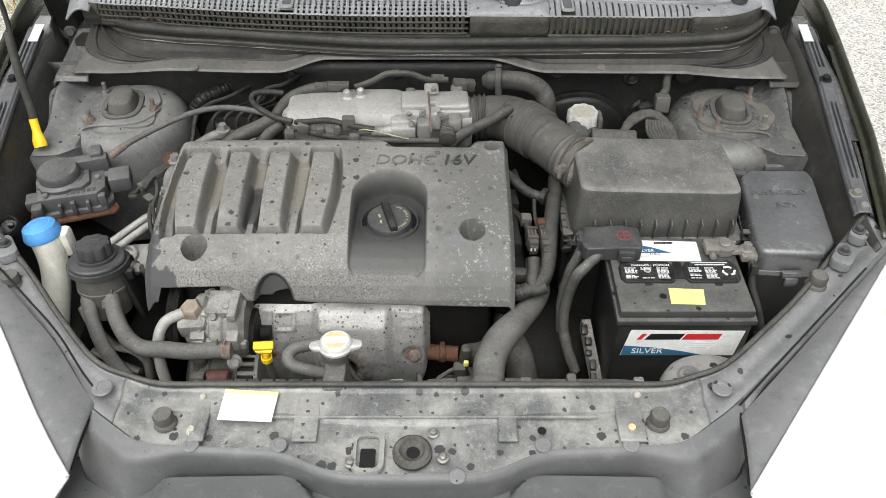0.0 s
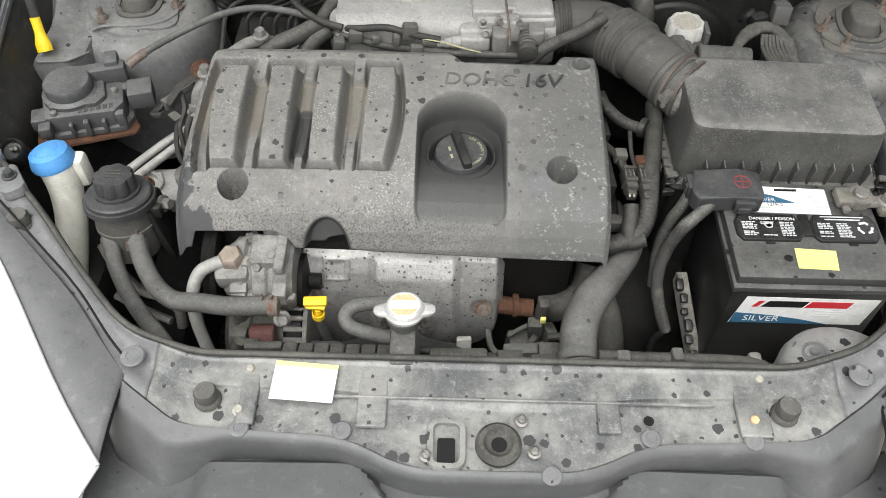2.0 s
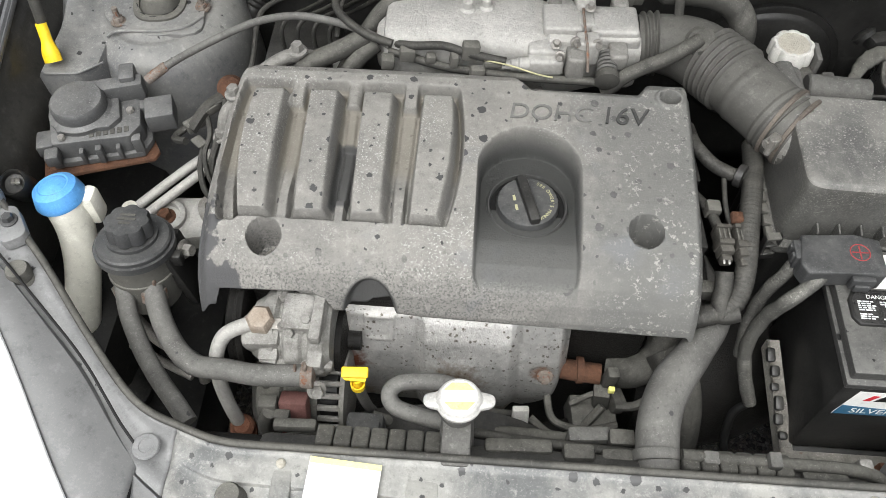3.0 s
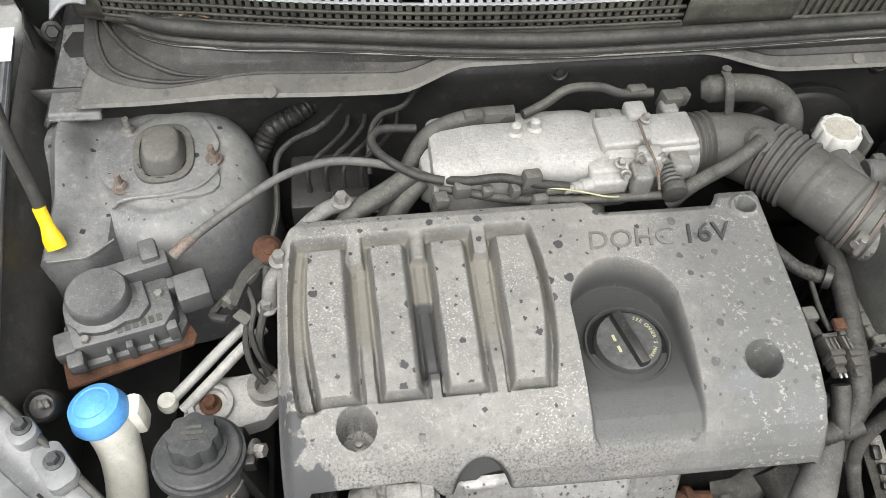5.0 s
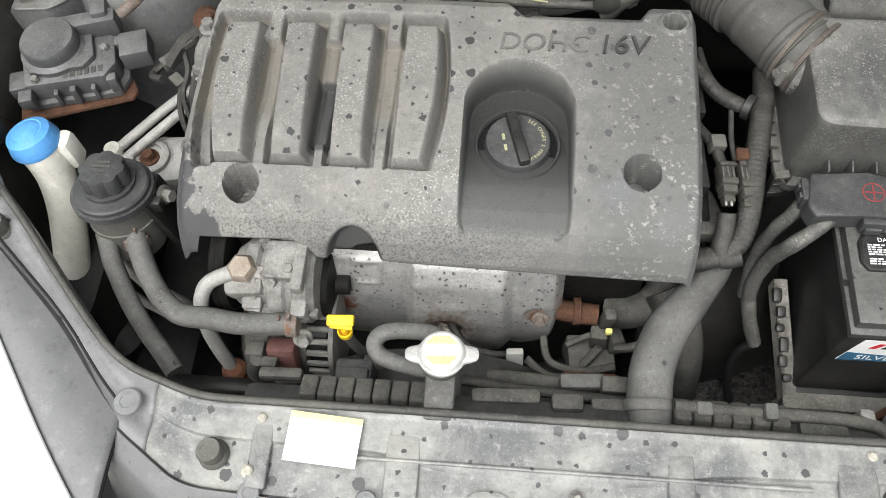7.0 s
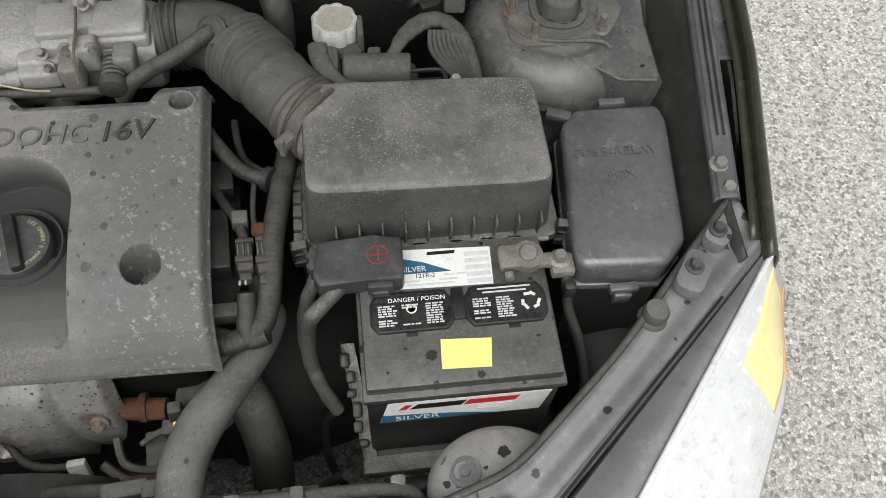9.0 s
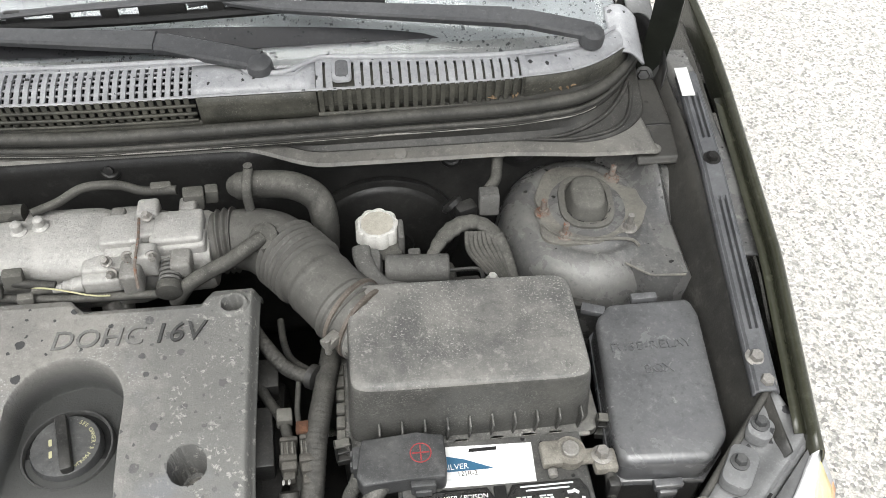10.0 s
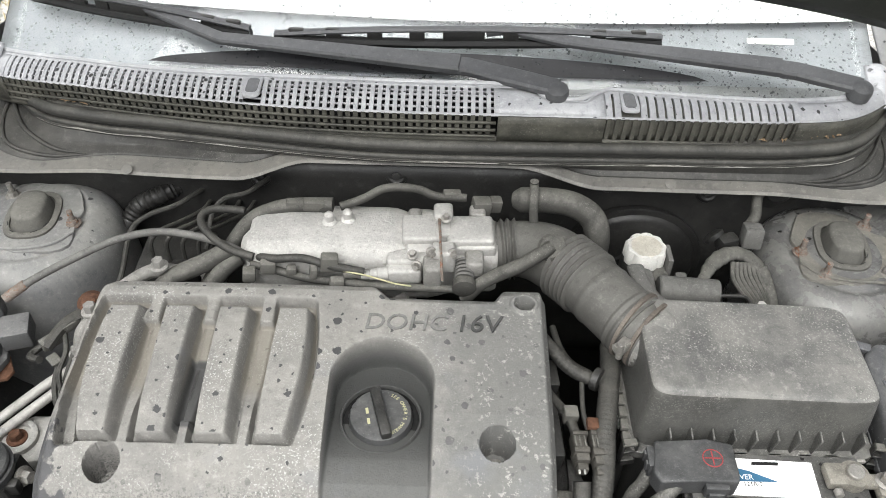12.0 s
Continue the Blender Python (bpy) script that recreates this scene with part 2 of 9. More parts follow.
M_CRUST = mat("tan_crusted_mount_plate", (0.095, 0.092, 0.085), (0.24, 0.228, 0.197), 0.55, 26, 0.6, bump=0.5, rust_amount=0.3, rust=(0.17, 0.085, 0.055), contrast=0.2)
M_APRON = mat("brown_dusted_black_paint", (0.020, 0.020, 0.0195), (0.072, 0.069, 0.062), 0.5, 9, 0.35, bump=0.15, rust_amount=0.12, rust=(0.12, 0.085, 0.055), spot=(0.025, 0.024, 0.022), spot_scale=40, spot_size=0.2)
M_STRIP = mat("worn_black_fender_strip", (0.06, 0.062, 0.066), (0.13, 0.132, 0.136), 0.5, 12, 0.35, bump=0.06, rust_amount=0.16, rust=(0.42, 0.41, 0.39), spec=0.5)
M_LIP = mat("pale_dusty_lip_steel", (0.085, 0.084, 0.081), (0.20, 0.192, 0.172), 0.55, 10, 0.55, bump=0.2, fleck=0.4)
M_CAPRUB = mat("dusty_grey_cap_rubber", (0.075, 0.073, 0.066), (0.16, 0.155, 0.138), 0.55, 26, 0.75, bump=0.25, fleck=0.3, steep_dark=0.6)
M_WIPER = mat("faded_black_wiper_paint", (0.052, 0.053, 0.056), (0.085, 0.086, 0.089), 0.5, 20, 0.45, bump=0.06, spec=0.4)
M_RUBBER = mat("dusty_rubber", (0.035, 0.034, 0.031), (0.135, 0.131, 0.117), 0.55, 30, 0.75, bump=0.25, fleck=0.3, steep_dark=0.75)
M_PLUG = mat("grimy_brown_grey_plug_plastic", (0.028, 0.026, 0.023), (0.10, 0.094, 0.082), 0.5, 60, 0.6, bump=0.3, fleck=0.5, steep_dark=0.5)
M_CONDUIT = mat("dusty_split_conduit", (0.050, 0.049, 0.046), (0.21, 0.205, 0.185), 0.5, 45, 0.7, bump=0.4, fleck=0.8, steep_dark=0.6)
M_TRAYDIRT = mat("dirt_crusted_tray_steel", (0.10, 0.094, 0.084), (0.33, 0.315, 0.285), 0.5, 40, 0.75, bump=0.5, rust_amount=0.3, rust=(0.14, 0.075, 0.045), fleck=0.6)
M_REDRUST = mat("flaking_red_rust", (0.13, 0.055, 0.032), (0.25, 0.125, 0.08), 0.5, 45, 0.85, 0.0, 0.7)
M_HOSE = mat("grey_rubber_hose", (0.075, 0.073, 0.069), (0.165, 0.162, 0.152), 0.52, 26, 0.72, bump=0.2, spot=DROP, spot_scale=45, spot_size=0.14, fleck=0.3, steep_dark=0.45)
M_INTAKE = mat("dusty_intake_rubber", (0.066, 0.064, 0.059), (0.145, 0.141, 0.129), 0.52, 11, 0.6, bump=0.12, contrast=0.3, steep_dark=0.6)
M_SEAL = mat("old_rubber_seal", (0.03, 0.03, 0.028), (0.11, 0.106, 0.094), 0.5, 26, 0.6, steep_dark=0.6)
M_SLAM = mat("dirty_black_painted_steel", (0.105, 0.108, 0.109), (0.285, 0.282, 0.264), 0.44, 14, 0.38, bump=0.12, fine=420, spot=(0.045, 0.045, 0.046), spot_scale=46, spot_size=0.34, contrast=0.08, pick=0.45, spec=0.5)
M_SPOTTED = mat("spotted_grey_plastic", (0.20, 0.197, 0.19), (0.32, 0.316, 0.305), 0.6, 12, 0.55, bump=0.1, spot=(0.03, 0.03, 0.032), spot_scale=45, spot_size=0.36, pick=0.5)
M_RAIL = mat("grey_black_painted_rail", (0.125, 0.127, 0.129), (0.225, 0.226, 0.226), 0.5, 9, 0.42, bump=0.08, spot=(0.03, 0.03, 0.032), spot_scale=40, spot_size=0.24, spec=0.5)
M_BUMPER = mat("charcoal_bumper_plastic", (0.082, 0.084, 0.085), (0.122, 0.123, 0.123), 0.5, 6, 0.4, bump=0.06, spot=(0.04, 0.04, 0.04), spot_scale=34, spot_size=0.10, spec=0.5)
M_TRIM = mat("grey_headlight_trim_plastic", (0.115, 0.117, 0.119), (0.175, 0.176, 0.176), 0.5, 6, 0.4, bump=0.05, spec=0.5)
# near black, which puts the depth of shaded gaps into the colour
M_BODY = mat("black_painted_inner_body", (0.008, 0.008, 0.0083), (0.030, 0.029, 0.027), 0.42, 16, 0.42, bump=0.15)
# lighter bluish tone, with the sky's reflection on the left tower put in
M_TOWER = mat("dusty_painted_steel", (0.105, 0.109, 0.117), (0.27, 0.265, 0.248), 0.52, 11, 0.42, bump=0.15, spot=(0.035, 0.035, 0.035), spot_scale=40, spot_size=0.2, rust_amount=0.16, rust=(0.13, 0.10, 0.07), fleck=0.3, steep_dark=0.35)
M_CRUISE = mat("dusty_grey_actuator_plastic", (0.05, 0.051, 0.053), (0.165, 0.164, 0.160), 0.55, 20, 0.5, bump=0.2, fleck=0.35, contrast=0.22, spec=0.5, steep_dark=0.6)
M_COWL = mat("dusty_cowl_steel", (0.02, 0.0198, 0.019), (0.085, 0.082, 0.074), 0.48, 11, 0.5, bump=0.2, fleck=0.4, steep_dark=0.4)
M_FIREWALL = mat("black_firewall_pad", (0.014, 0.014, 0.014), (0.040, 0.039, 0.037), 0.45, 6, 0.38, bump=0.12)
# cover plastic darkened, so that the letters' relief shading shows
M_LETTER = mat("relief_tone_lettering", (0.115, 0.113, 0.108), (0.20, 0.196, 0.188), 0.5, 60, 0.7, bump=0.2)
M_CHIP = mat("chipped_dusty_edge", (0.16, 0.155, 0.14), (0.36, 0.35, 0.32), 0.5, 60, 0.8, bump=0.3)
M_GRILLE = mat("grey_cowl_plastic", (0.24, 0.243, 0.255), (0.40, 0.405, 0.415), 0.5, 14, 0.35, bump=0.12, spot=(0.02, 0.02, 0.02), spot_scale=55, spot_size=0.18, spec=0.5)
M_PAINT = mat("dark_olive_car_paint", (0.030, 0.031, 0.021), (0.05, 0.051, 0.036), 0.4, 10, 0.15, bump=0.02, spec=0.5)
M_HOOD = mat("satin_black_hood_underside", (0.010, 0.0112, 0.009), (0.022, 0.024, 0.019), 0.4, 8, 0.4, bump=0.05)
M_ALU = mat("oxidised_cast_aluminium", (0.32, 0.313, 0.295), (0.50, 0.49, 0.465), 0.62, 30, 0.55, 0.2, 0.5, 260, steep_dark=0.45)
M_ALU_DULL = mat("dull_cast_aluminium", (0.20, 0.194, 0.18), (0.36, 0.35, 0.33), 0.5, 40, 0.55, 0.3, 0.6, 260, rust_amount=0.2, steep_dark=0.5)
M_SHIELD = mat("stained_aluminised_heat_shield", (0.29, 0.284, 0.272), (0.50, 0.493, 0.475), 0.58, 16, 0.36, 0.5, 0.35, 240, spot=(0.12, 0.108, 0.092), spot_scale=190, spot_size=0.42, flat=False, rust_amount=0.12, rust=(0.24, 0.18, 0.13), pick=0.15)
stain_spots(M_SHIELD, ((-0.162, 0.603, 0.042, (0.22, 0.175, 0.135)), (-0.162, 0.598, 0.027, (0.11, 0.075, 0.052)), (-0.295, 0.615, 0.026, (0.17, 0.065, 0.04)), (-0.05, 0.612, 0.016, (0.28, 0.17, 0.12)), (-0.29, 0.52, 0.03, (0.30, 0.25, 0.19)), (-0.10, 0.49, 0.03, (0.28, 0.23, 0.18))))
M_PUMP = mat("corroded_white_aluminium", (0.20, 0.193, 0.178), (0.46, 0.45, 0.425), 0.6, 75, 0.7, 0.15, 0.9, 240, rust_amount=0.15, rust=(0.20, 0.13, 0.09), contrast=0.14, steep_dark=0.5)
M_STEEL = mat("dull_steel", (0.20, 0.19, 0.175), (0.38, 0.365, 0.34), 0.5, 60, 0.45, 0.6, 0.3, rust_amount=0.3)
M_BRIGHT = mat("zinc_plated_steel", (0.55, 0.54, 0.51), (0.68, 0.67, 0.64), 0.5, 60, 0.35, 0.5, 0.15)
M_RUST = mat("rusty_steel", (0.055, 0.028, 0.018), (0.15, 0.072, 0.042), 0.5, 55, 0.85, 0.1, 0.6, 240)
M_RUSTSTEEL = mat("partly_rusted_steel", (0.12, 0.085, 0.065), (0.26, 0.235, 0.21), 0.5, 90, 0.75, 0.15, 0.5, 240, rust_amount=0.62, rust=(0.21, 0.092, 0.05))
M_BAND = mat("brown_stained_steel", (0.095, 0.080, 0.068), (0.20, 0.175, 0.15), 0.5, 60, 0.6, 0.3, 0.3)
# near black, to make the open gaps round these parts read as shaded
M_DARKIRON = mat("oily_dark_iron", (0.005, 0.0047, 0.0043), (0.018, 0.0168, 0.015), 0.42, 35, 0.55, 0.2, 0.5)
M_BATT = mat("dusty_black_battery_case", (0.036, 0.036, 0.036), (0.125, 0.123, 0.116), 0.58, 24, 0.34, bump=0.15, spot=(0.012, 0.012, 0.012), spot_scale=45, spot_size=0.3, fleck=0.5, steep_dark=0.7)
M_BATT_SIDE = mat("black_battery_plastic", (0.009, 0.009, 0.009), (0.03, 0.0295, 0.028), 0.35, 30, 0.4)
M_YELLOW = mat("yellow_plastic", (0.80, 0.52, 0.015), (0.88, 0.62, 0.03), 0.5, 30, 0.45, bump=0.05)
M_YPAPER = mat("yellow_sticker", (0.88, 0.82, 0.22), (0.90, 0.86, 0.30), 0.5, 12, 0.5, bump=0.02)
M_WHITE = mat("white_sticker", (0.74, 0.74, 0.72), (0.80, 0.80, 0.78), 0.5, 12, 0.5, bump=0.02)
M_OFFWHITE = mat("dusty_white_cap_plastic", (0.50, 0.49, 0.46), (0.60, 0.59, 0.56), 0.5, 60, 0.6, bump=0.2)
M_CREAM = mat("faded_yellow_print", (0.80, 0.72, 0.30), (0.84, 0.76, 0.36), 0.5, 12, 0.5, bump=0.02)
M_BEIGE = mat("dusty_beige_clip", (0.36, 0.34, 0.29), (0.44, 0.42, 0.36), 0.5, 40, 0.7)
M_TANK = mat("yellowed_translucent_plastic", (0.70, 0.685, 0.60), (0.78, 0.765, 0.69), 0.5, 14, 0.4, bump=0.04)
M_BLUE = mat("blue_cap_plastic", (0.085, 0.30, 0.68), (0.13, 0.38, 0.74), 0.5, 20, 0.4, bump=0.04)
# for print, and for pieces that stand for the shade in holes and gaps
M_FLATBLACK = mat("flat_black", (0.008, 0.008, 0.008), (0.010, 0.010, 0.010), 0.5, 20, 0.5, bump=0.0)
M_GLOSSINK = mat("glossy_black_label", (0.014, 0.014, 0.014), (0.045, 0.044, 0.042), 0.5, 40, 0.20, bump=0.02, spec=0.9)
M_RED = mat("red_print", (0.50, 0.02, 0.03), (0.52, 0.03, 0.04), 0.5, 20, 0.5, bump=0.0)
M_FADED_RED = mat("worn_red_print", (0.22, 0.030, 0.035), (0.32, 0.06, 0.06), 0.5, 200, 0.6, bump=0.0)
M_NAVY = mat("blue_print", (0.03, 0.11, 0.20), (0.04, 0.13, 0.22), 0.5, 20, 0.5, bump=0.0)
M_GREYINK = mat("grey_print", (0.58, 0.59, 0.59), (0.66, 0.67, 0.67), 0.5, 20, 0.5, bump=0.0)
M_OLIVEINK = mat("faded_yellow_lettering", (0.40, 0.385, 0.22), (0.46, 0.44, 0.28), 0.5, 60, 0.6, bump=0.0)
M_CAPMETAL = mat("worn_cap_metal", (0.42, 0.415, 0.40), (0.60, 0.59, 0.565), 0.55, 60, 0.45, 0.2, 0.3, 300, rust_amount=0.12)
M_PALEINK = mat("worn_orange_print", (0.72, 0.62, 0.52), (0.76, 0.70, 0.62), 0.5, 60, 0.5, bump=0.0)
M_ORANGE = mat("orange_print", (0.66, 0.42, 0.20), (0.76, 0.58, 0.36), 0.55, 60, 0.5, bump=0.0)
M_AMBER = mat("amber_lens", (0.90, 0.74, 0.34), (0.92, 0.8, 0.4), 0.5, 10, 0.15, bump=0.0, spec=0.5)
M_LENS = mat("glare_white_headlight_lens", (0.60, 0.61, 0.61), (0.74, 0.75, 0.75), 0.5, 8, 0.12, bump=0.02, spec=0.6)
M_WIRE = mat("dusty_black_wire_sleeve", (0.022, 0.0215, 0.020), (0.085, 0.082, 0.073), 0.5, 60, 0.6, bump=0.3, steep_dark=0.7)
M_DASH = mat("pale_dashboard_and_sky_sheen", (0.22, 0.228, 0.24), (0.26, 0.268, 0.28), 0.5, 6, 0.7)
M_SKYSHEET = mat("white_sky_reflection", (0.62, 0.63, 0.63), (0.66, 0.67, 0.67), 0.5, 6, 0.7)
M_DASHDARK = mat("dark_frit_and_reflection", (0.012, 0.012, 0.014), (0.02, 0.02, 0.022), 0.5, 6, 0.5)
M_GLASS = glass("windscreen_glass")

# ---- mesh helpers ----
X0 = -0.042  # the car's middle line


def bm_new():
    return bmesh.new()


def part(name, bm, material, parent=None, label="", solid=0.0, angle=38):
    """Links a bmesh as one mesh object under a thing or a part."""
    bmesh.ops.recalc_face_normals(bm, faces=bm.faces)
    me = bpy.data.meshes.new(name)
    bm.to_mesh(me)
    bm.free()
    me.polygons.foreach_set("use_smooth", [True] * len(me.polygons))
    me.set_sharp_from_angle(angle=radians(angle))
    me.materials.append(material)
    ob = new(name, me)
    if parent:
        ob.parent = parent
        if parent.type == "EMPTY":
            ob.matrix_parent_inverse = Matrix.Translation(parent.location).inverted()
    if solid:
        s = ob.modifiers.new("thickness", "SOLIDIFY")
        s.thickness, s.offset = solid, -1
    if label:
        ob["label"] = label
    return ob


def thing(name, label, category, loc, group="", kind=""):
    e = new(name)
    e.location = loc
    e.empty_display_size = 0.02
    return tagged(e, label, category, group, kind)


def frame_of(axis):
    z = Vector(axis).normalized()
    x = Vector((1, 0, 0)) if abs(z.x) < 0.9 else Vector((0, 1, 0))
    y = z.cross(x).normalized()
    x = y.cross(z)
    return Matrix((x, y, z)).transposed()


def box(bm, c, s, bev=0.003, rot=(0, 0, 0), seg=2, taper=None):
    """A bevelled box at centre c of size s; taper scales the top face."""
    r = bmesh.ops.create_cube(bm, size=1.0)
    vs = r["verts"]
    for v in vs:
        v.co = Vector((v.co.x * s[0], v.co.y * s[1], v.co.z * s[2]))
        if taper and v.co.z > 0:
            v.co.x *= taper[0]
            v.co.y *= taper[1]
    if bev:
        es = {e for v in vs for e in v.link_edges}
        out = bmesh.ops.bevel(bm, geom=list(es), offset=bev, segments=seg, affect="EDGES", profile=0.5)
        vs = list({v for f in out["faces"] for v in f.verts} | {v for v in vs if v.is_valid})
    m = pose(*c, *rot)
    bmesh.ops.transform(bm, matrix=m, verts=vs)
    return vs


def lathe(bm, base, axis, prof, seg=28, scallop=0.0, lobes=0, stretch=(1, 1)):
    """Turns a profile of (radius, height) round an axis."""
    R = frame_of(axis)
    rings = []
    for r, h in prof:
        if r < 1e-6:
            rings.append([bm.verts.new(Vector(base) + R @ Vector((0, 0, h)))])
        else:
            ring = []
            for i in range(seg):
                a = 2 * math.pi * i / seg
                k = r * (1 + scallop * (abs(math.cos(a * lobes / 2)) - 0.5) if lobes else 1)
                ring.append(bm.verts.new(Vector(base) + R @ Vector((k * math.cos(a) * stretch[0], k * math.sin(a) * stretch[1], h))))
            rings.append(ring)
    for a, b in zip(rings, rings[1:]):
        if len(a) == 1 and len(b) == 1:
            continue
        for i in range(seg):
            j = (i + 1) % seg
            if len(a) == 1:
                bm.faces.new((a[0], b[i], b[j]))
            elif len(b) == 1:
                bm.faces.new((a[i], a[j], b[0]))
            else:
                bm.faces.new((a[i], a[j], b[j], b[i]))
    for ring in (rings[0], rings[-1]):
        if len(ring) > 2:
            bm.faces.new(ring)


def cyl(bm, p0, p1, r0, r1=None, seg=18, bev=0.12):
    """A round bar from p0 to p1 with softened rims."""
    p0, p1 = Vector(p0), Vector(p1)
    r1 = r0 if r1 is None else r1
    h = (p1 - p0).length
    e = min(r0, r1) * bev
    e = min(e, h * 0.3)
    lathe(bm, p0, p1 - p0, [(0, 0), (r0 - e, 0), (r0, e), (r1, h - e), (r1 - e, h), (0, h)], seg)


def smooth_path(pts, n=10):
    pts = [Vector(p) for p in pts]
    out = []
    for i in range(len(pts) - 1):
        p0, p1, p2, p3 = pts[max(i - 1, 0)], pts[i], pts[i + 1], pts[min(i + 2, len(pts) - 1)]
        for k in range(n):
            t = k / n
            out.append(0.5 * ((2 * p1) + (p2 - p0) * t + (2 * p0 - 5 * p1 + 4 * p2 - p3) * t * t + (3 * p1 - p0 - 3 * p2 + p3) * t ** 3))
    return out + [pts[-1]]


def tube(bm, pts, r, seg=12, n=8, rfun=None, flat=1.0):
    """A hose, pipe or wire swept along a smooth path. rfun(length) scales its radius."""
    path = smooth_path(pts, n) if len(pts) > 2 else [Vector(p) for p in pts]
    t0 = (path[1] - path[0]).normalized()
    R = frame_of(t0)
    nx, ny = Vector(R.col[0]), Vector(R.col[1])
    rings, s = [], 0.0
    for i, p in enumerate(path):
        t = (path[min(i + 1, len(path) - 1)] - path[max(i - 1, 0)]).normalized()
        nx = (nx - t * nx.dot(t)).normalized()
        ny = t.cross(nx)
        if i:
            s += (p - path[i - 1]).length
        k = r * (rfun(s) if rfun else 1)
        rings.append([bm.verts.new(p + nx * k * math.cos(2 * math.pi * j / seg) + ny * k * flat * math.sin(2 * math.pi * j / seg)) for j in range(seg)])
    for a, b in zip(rings, rings[1:]):
        for i in range(seg):
            j = (i + 1) % seg
            bm.faces.new((a[i], a[j], b[j], b[i]))
    bm.faces.new(rings[0])
    bm.faces.new(rings[-1])


def sheet(bm, fn, nu, nv):
    """A grid surface of points fn(u, v), u and v from 0 to 1."""
    g = [[bm.verts.new(fn(i / nu, j / nv)) for j in range(nv + 1)] for i in range(nu + 1)]
    for i in range(nu):
        for j in range(nv):
            bm.faces.new((g[i][j], g[i + 1][j], g[i + 1][j + 1], g[i][j + 1]))
    return g


def prism(bm, poly, z0, z1, m=None, bev=0.0, seg=2):
    """A plate: a polygon of (x, y) from z0 to z1."""
    lo = [bm.verts.new((x, y, z0)) for x, y in poly]
    hi = [bm.verts.new((x, y, z1)) for x, y in poly]
    fs = [bm.faces.new(lo[::-1]), bm.faces.new(hi)]
    for i in range(len(poly)):
        j = (i + 1) % len(poly)
        fs.append(bm.faces.new((lo[i], lo[j], hi[j], hi[i])))
    vs = lo + hi
    if bev:
        es = {e for v in hi for e in v.link_edges}
        out = bmesh.ops.bevel(bm, geom=list(es), offset=bev, segments=seg, affect="EDGES", profile=0.5)
        vs = list({v for f in out["faces"] for v in f.verts} | {v for v in vs if v.is_valid})
    if m is not None:
        bmesh.ops.transform(bm, matrix=m, verts=vs)


def hexbolt(bm, p, axis, r, h, washer=True):
    if washer:
        lathe(bm, p, axis, [(0, 0), (r * 1.5, 0), (r * 1.5, h * 0.2), (r * 1.2, h * 0.28), (0, h * 0.28)], 18)
    lathe(bm, p, axis, [(0, h * 0.2), (r, h * 0.2), (r, h * 0.85), (r * 0.85, h), (0, h)], 6)


def rrect(w, h, r, n=4):
    out = []
    for cx, cy, a0 in ((w / 2 - r, h / 2 - r, 0), (-w / 2 + r, h / 2 - r, 90), (-w / 2 + r, -h / 2 + r, 180), (w / 2 - r, -h / 2 + r, 270)):
        for k in range(n + 1):
            a = radians(a0 + 90 * k / n)
            out.append((cx + r * math.cos(a), cy + r * math.sin(a)))
    return out


def lettering(name, text, size, m, material, parent, depth=0.0004, align="CENTER", label=""):
    """Words in the built-in font, turned into a mesh."""
    cu = bpy.data.curves.new(name, "FONT")
    cu.body, cu.size, cu.extrude, cu.align_x, cu.align_y = text, size, depth, align, "CENTER"
    cu.resolution_u = 3
    tmp = bpy.data.objects.new(name, cu)
    scene.collection.objects.link(tmp)
    me = bpy.data.meshes.new_from_object(tmp.evaluated_get(bpy.context.evaluated_depsgraph_get()))
    bpy.data.objects.remove(tmp)
    me.transform(m)
    me.materials.clear()
    me.materials.append(material)
    ob = new(name, me)
    ob.parent = parent
    if parent.type == "EMPTY":
        ob.matrix_parent_inverse = Matrix.Translation(parent.location).inverted()
    if label:
        ob["label"] = label
    return ob


def lerp(a, b, t):
    return a + (b - a) * t


def sst(a, b, x):
    t = max(0.0, min(1.0, (x - a) / (b - a)))
    return t * t * (3 - 2 * t)


def along(keys, s):
    """Linear reading of (s, value) keys."""
    if s <= keys[0][0]:
        return keys[0][1]
    for (a, va), (b, vb) in zip(keys, keys[1:]):
        if s <= b:
            return lerp(va, vb, (s - a) / (b - a))
    return keys[-1][1]

# ---- ground and sky-side surroundings ----


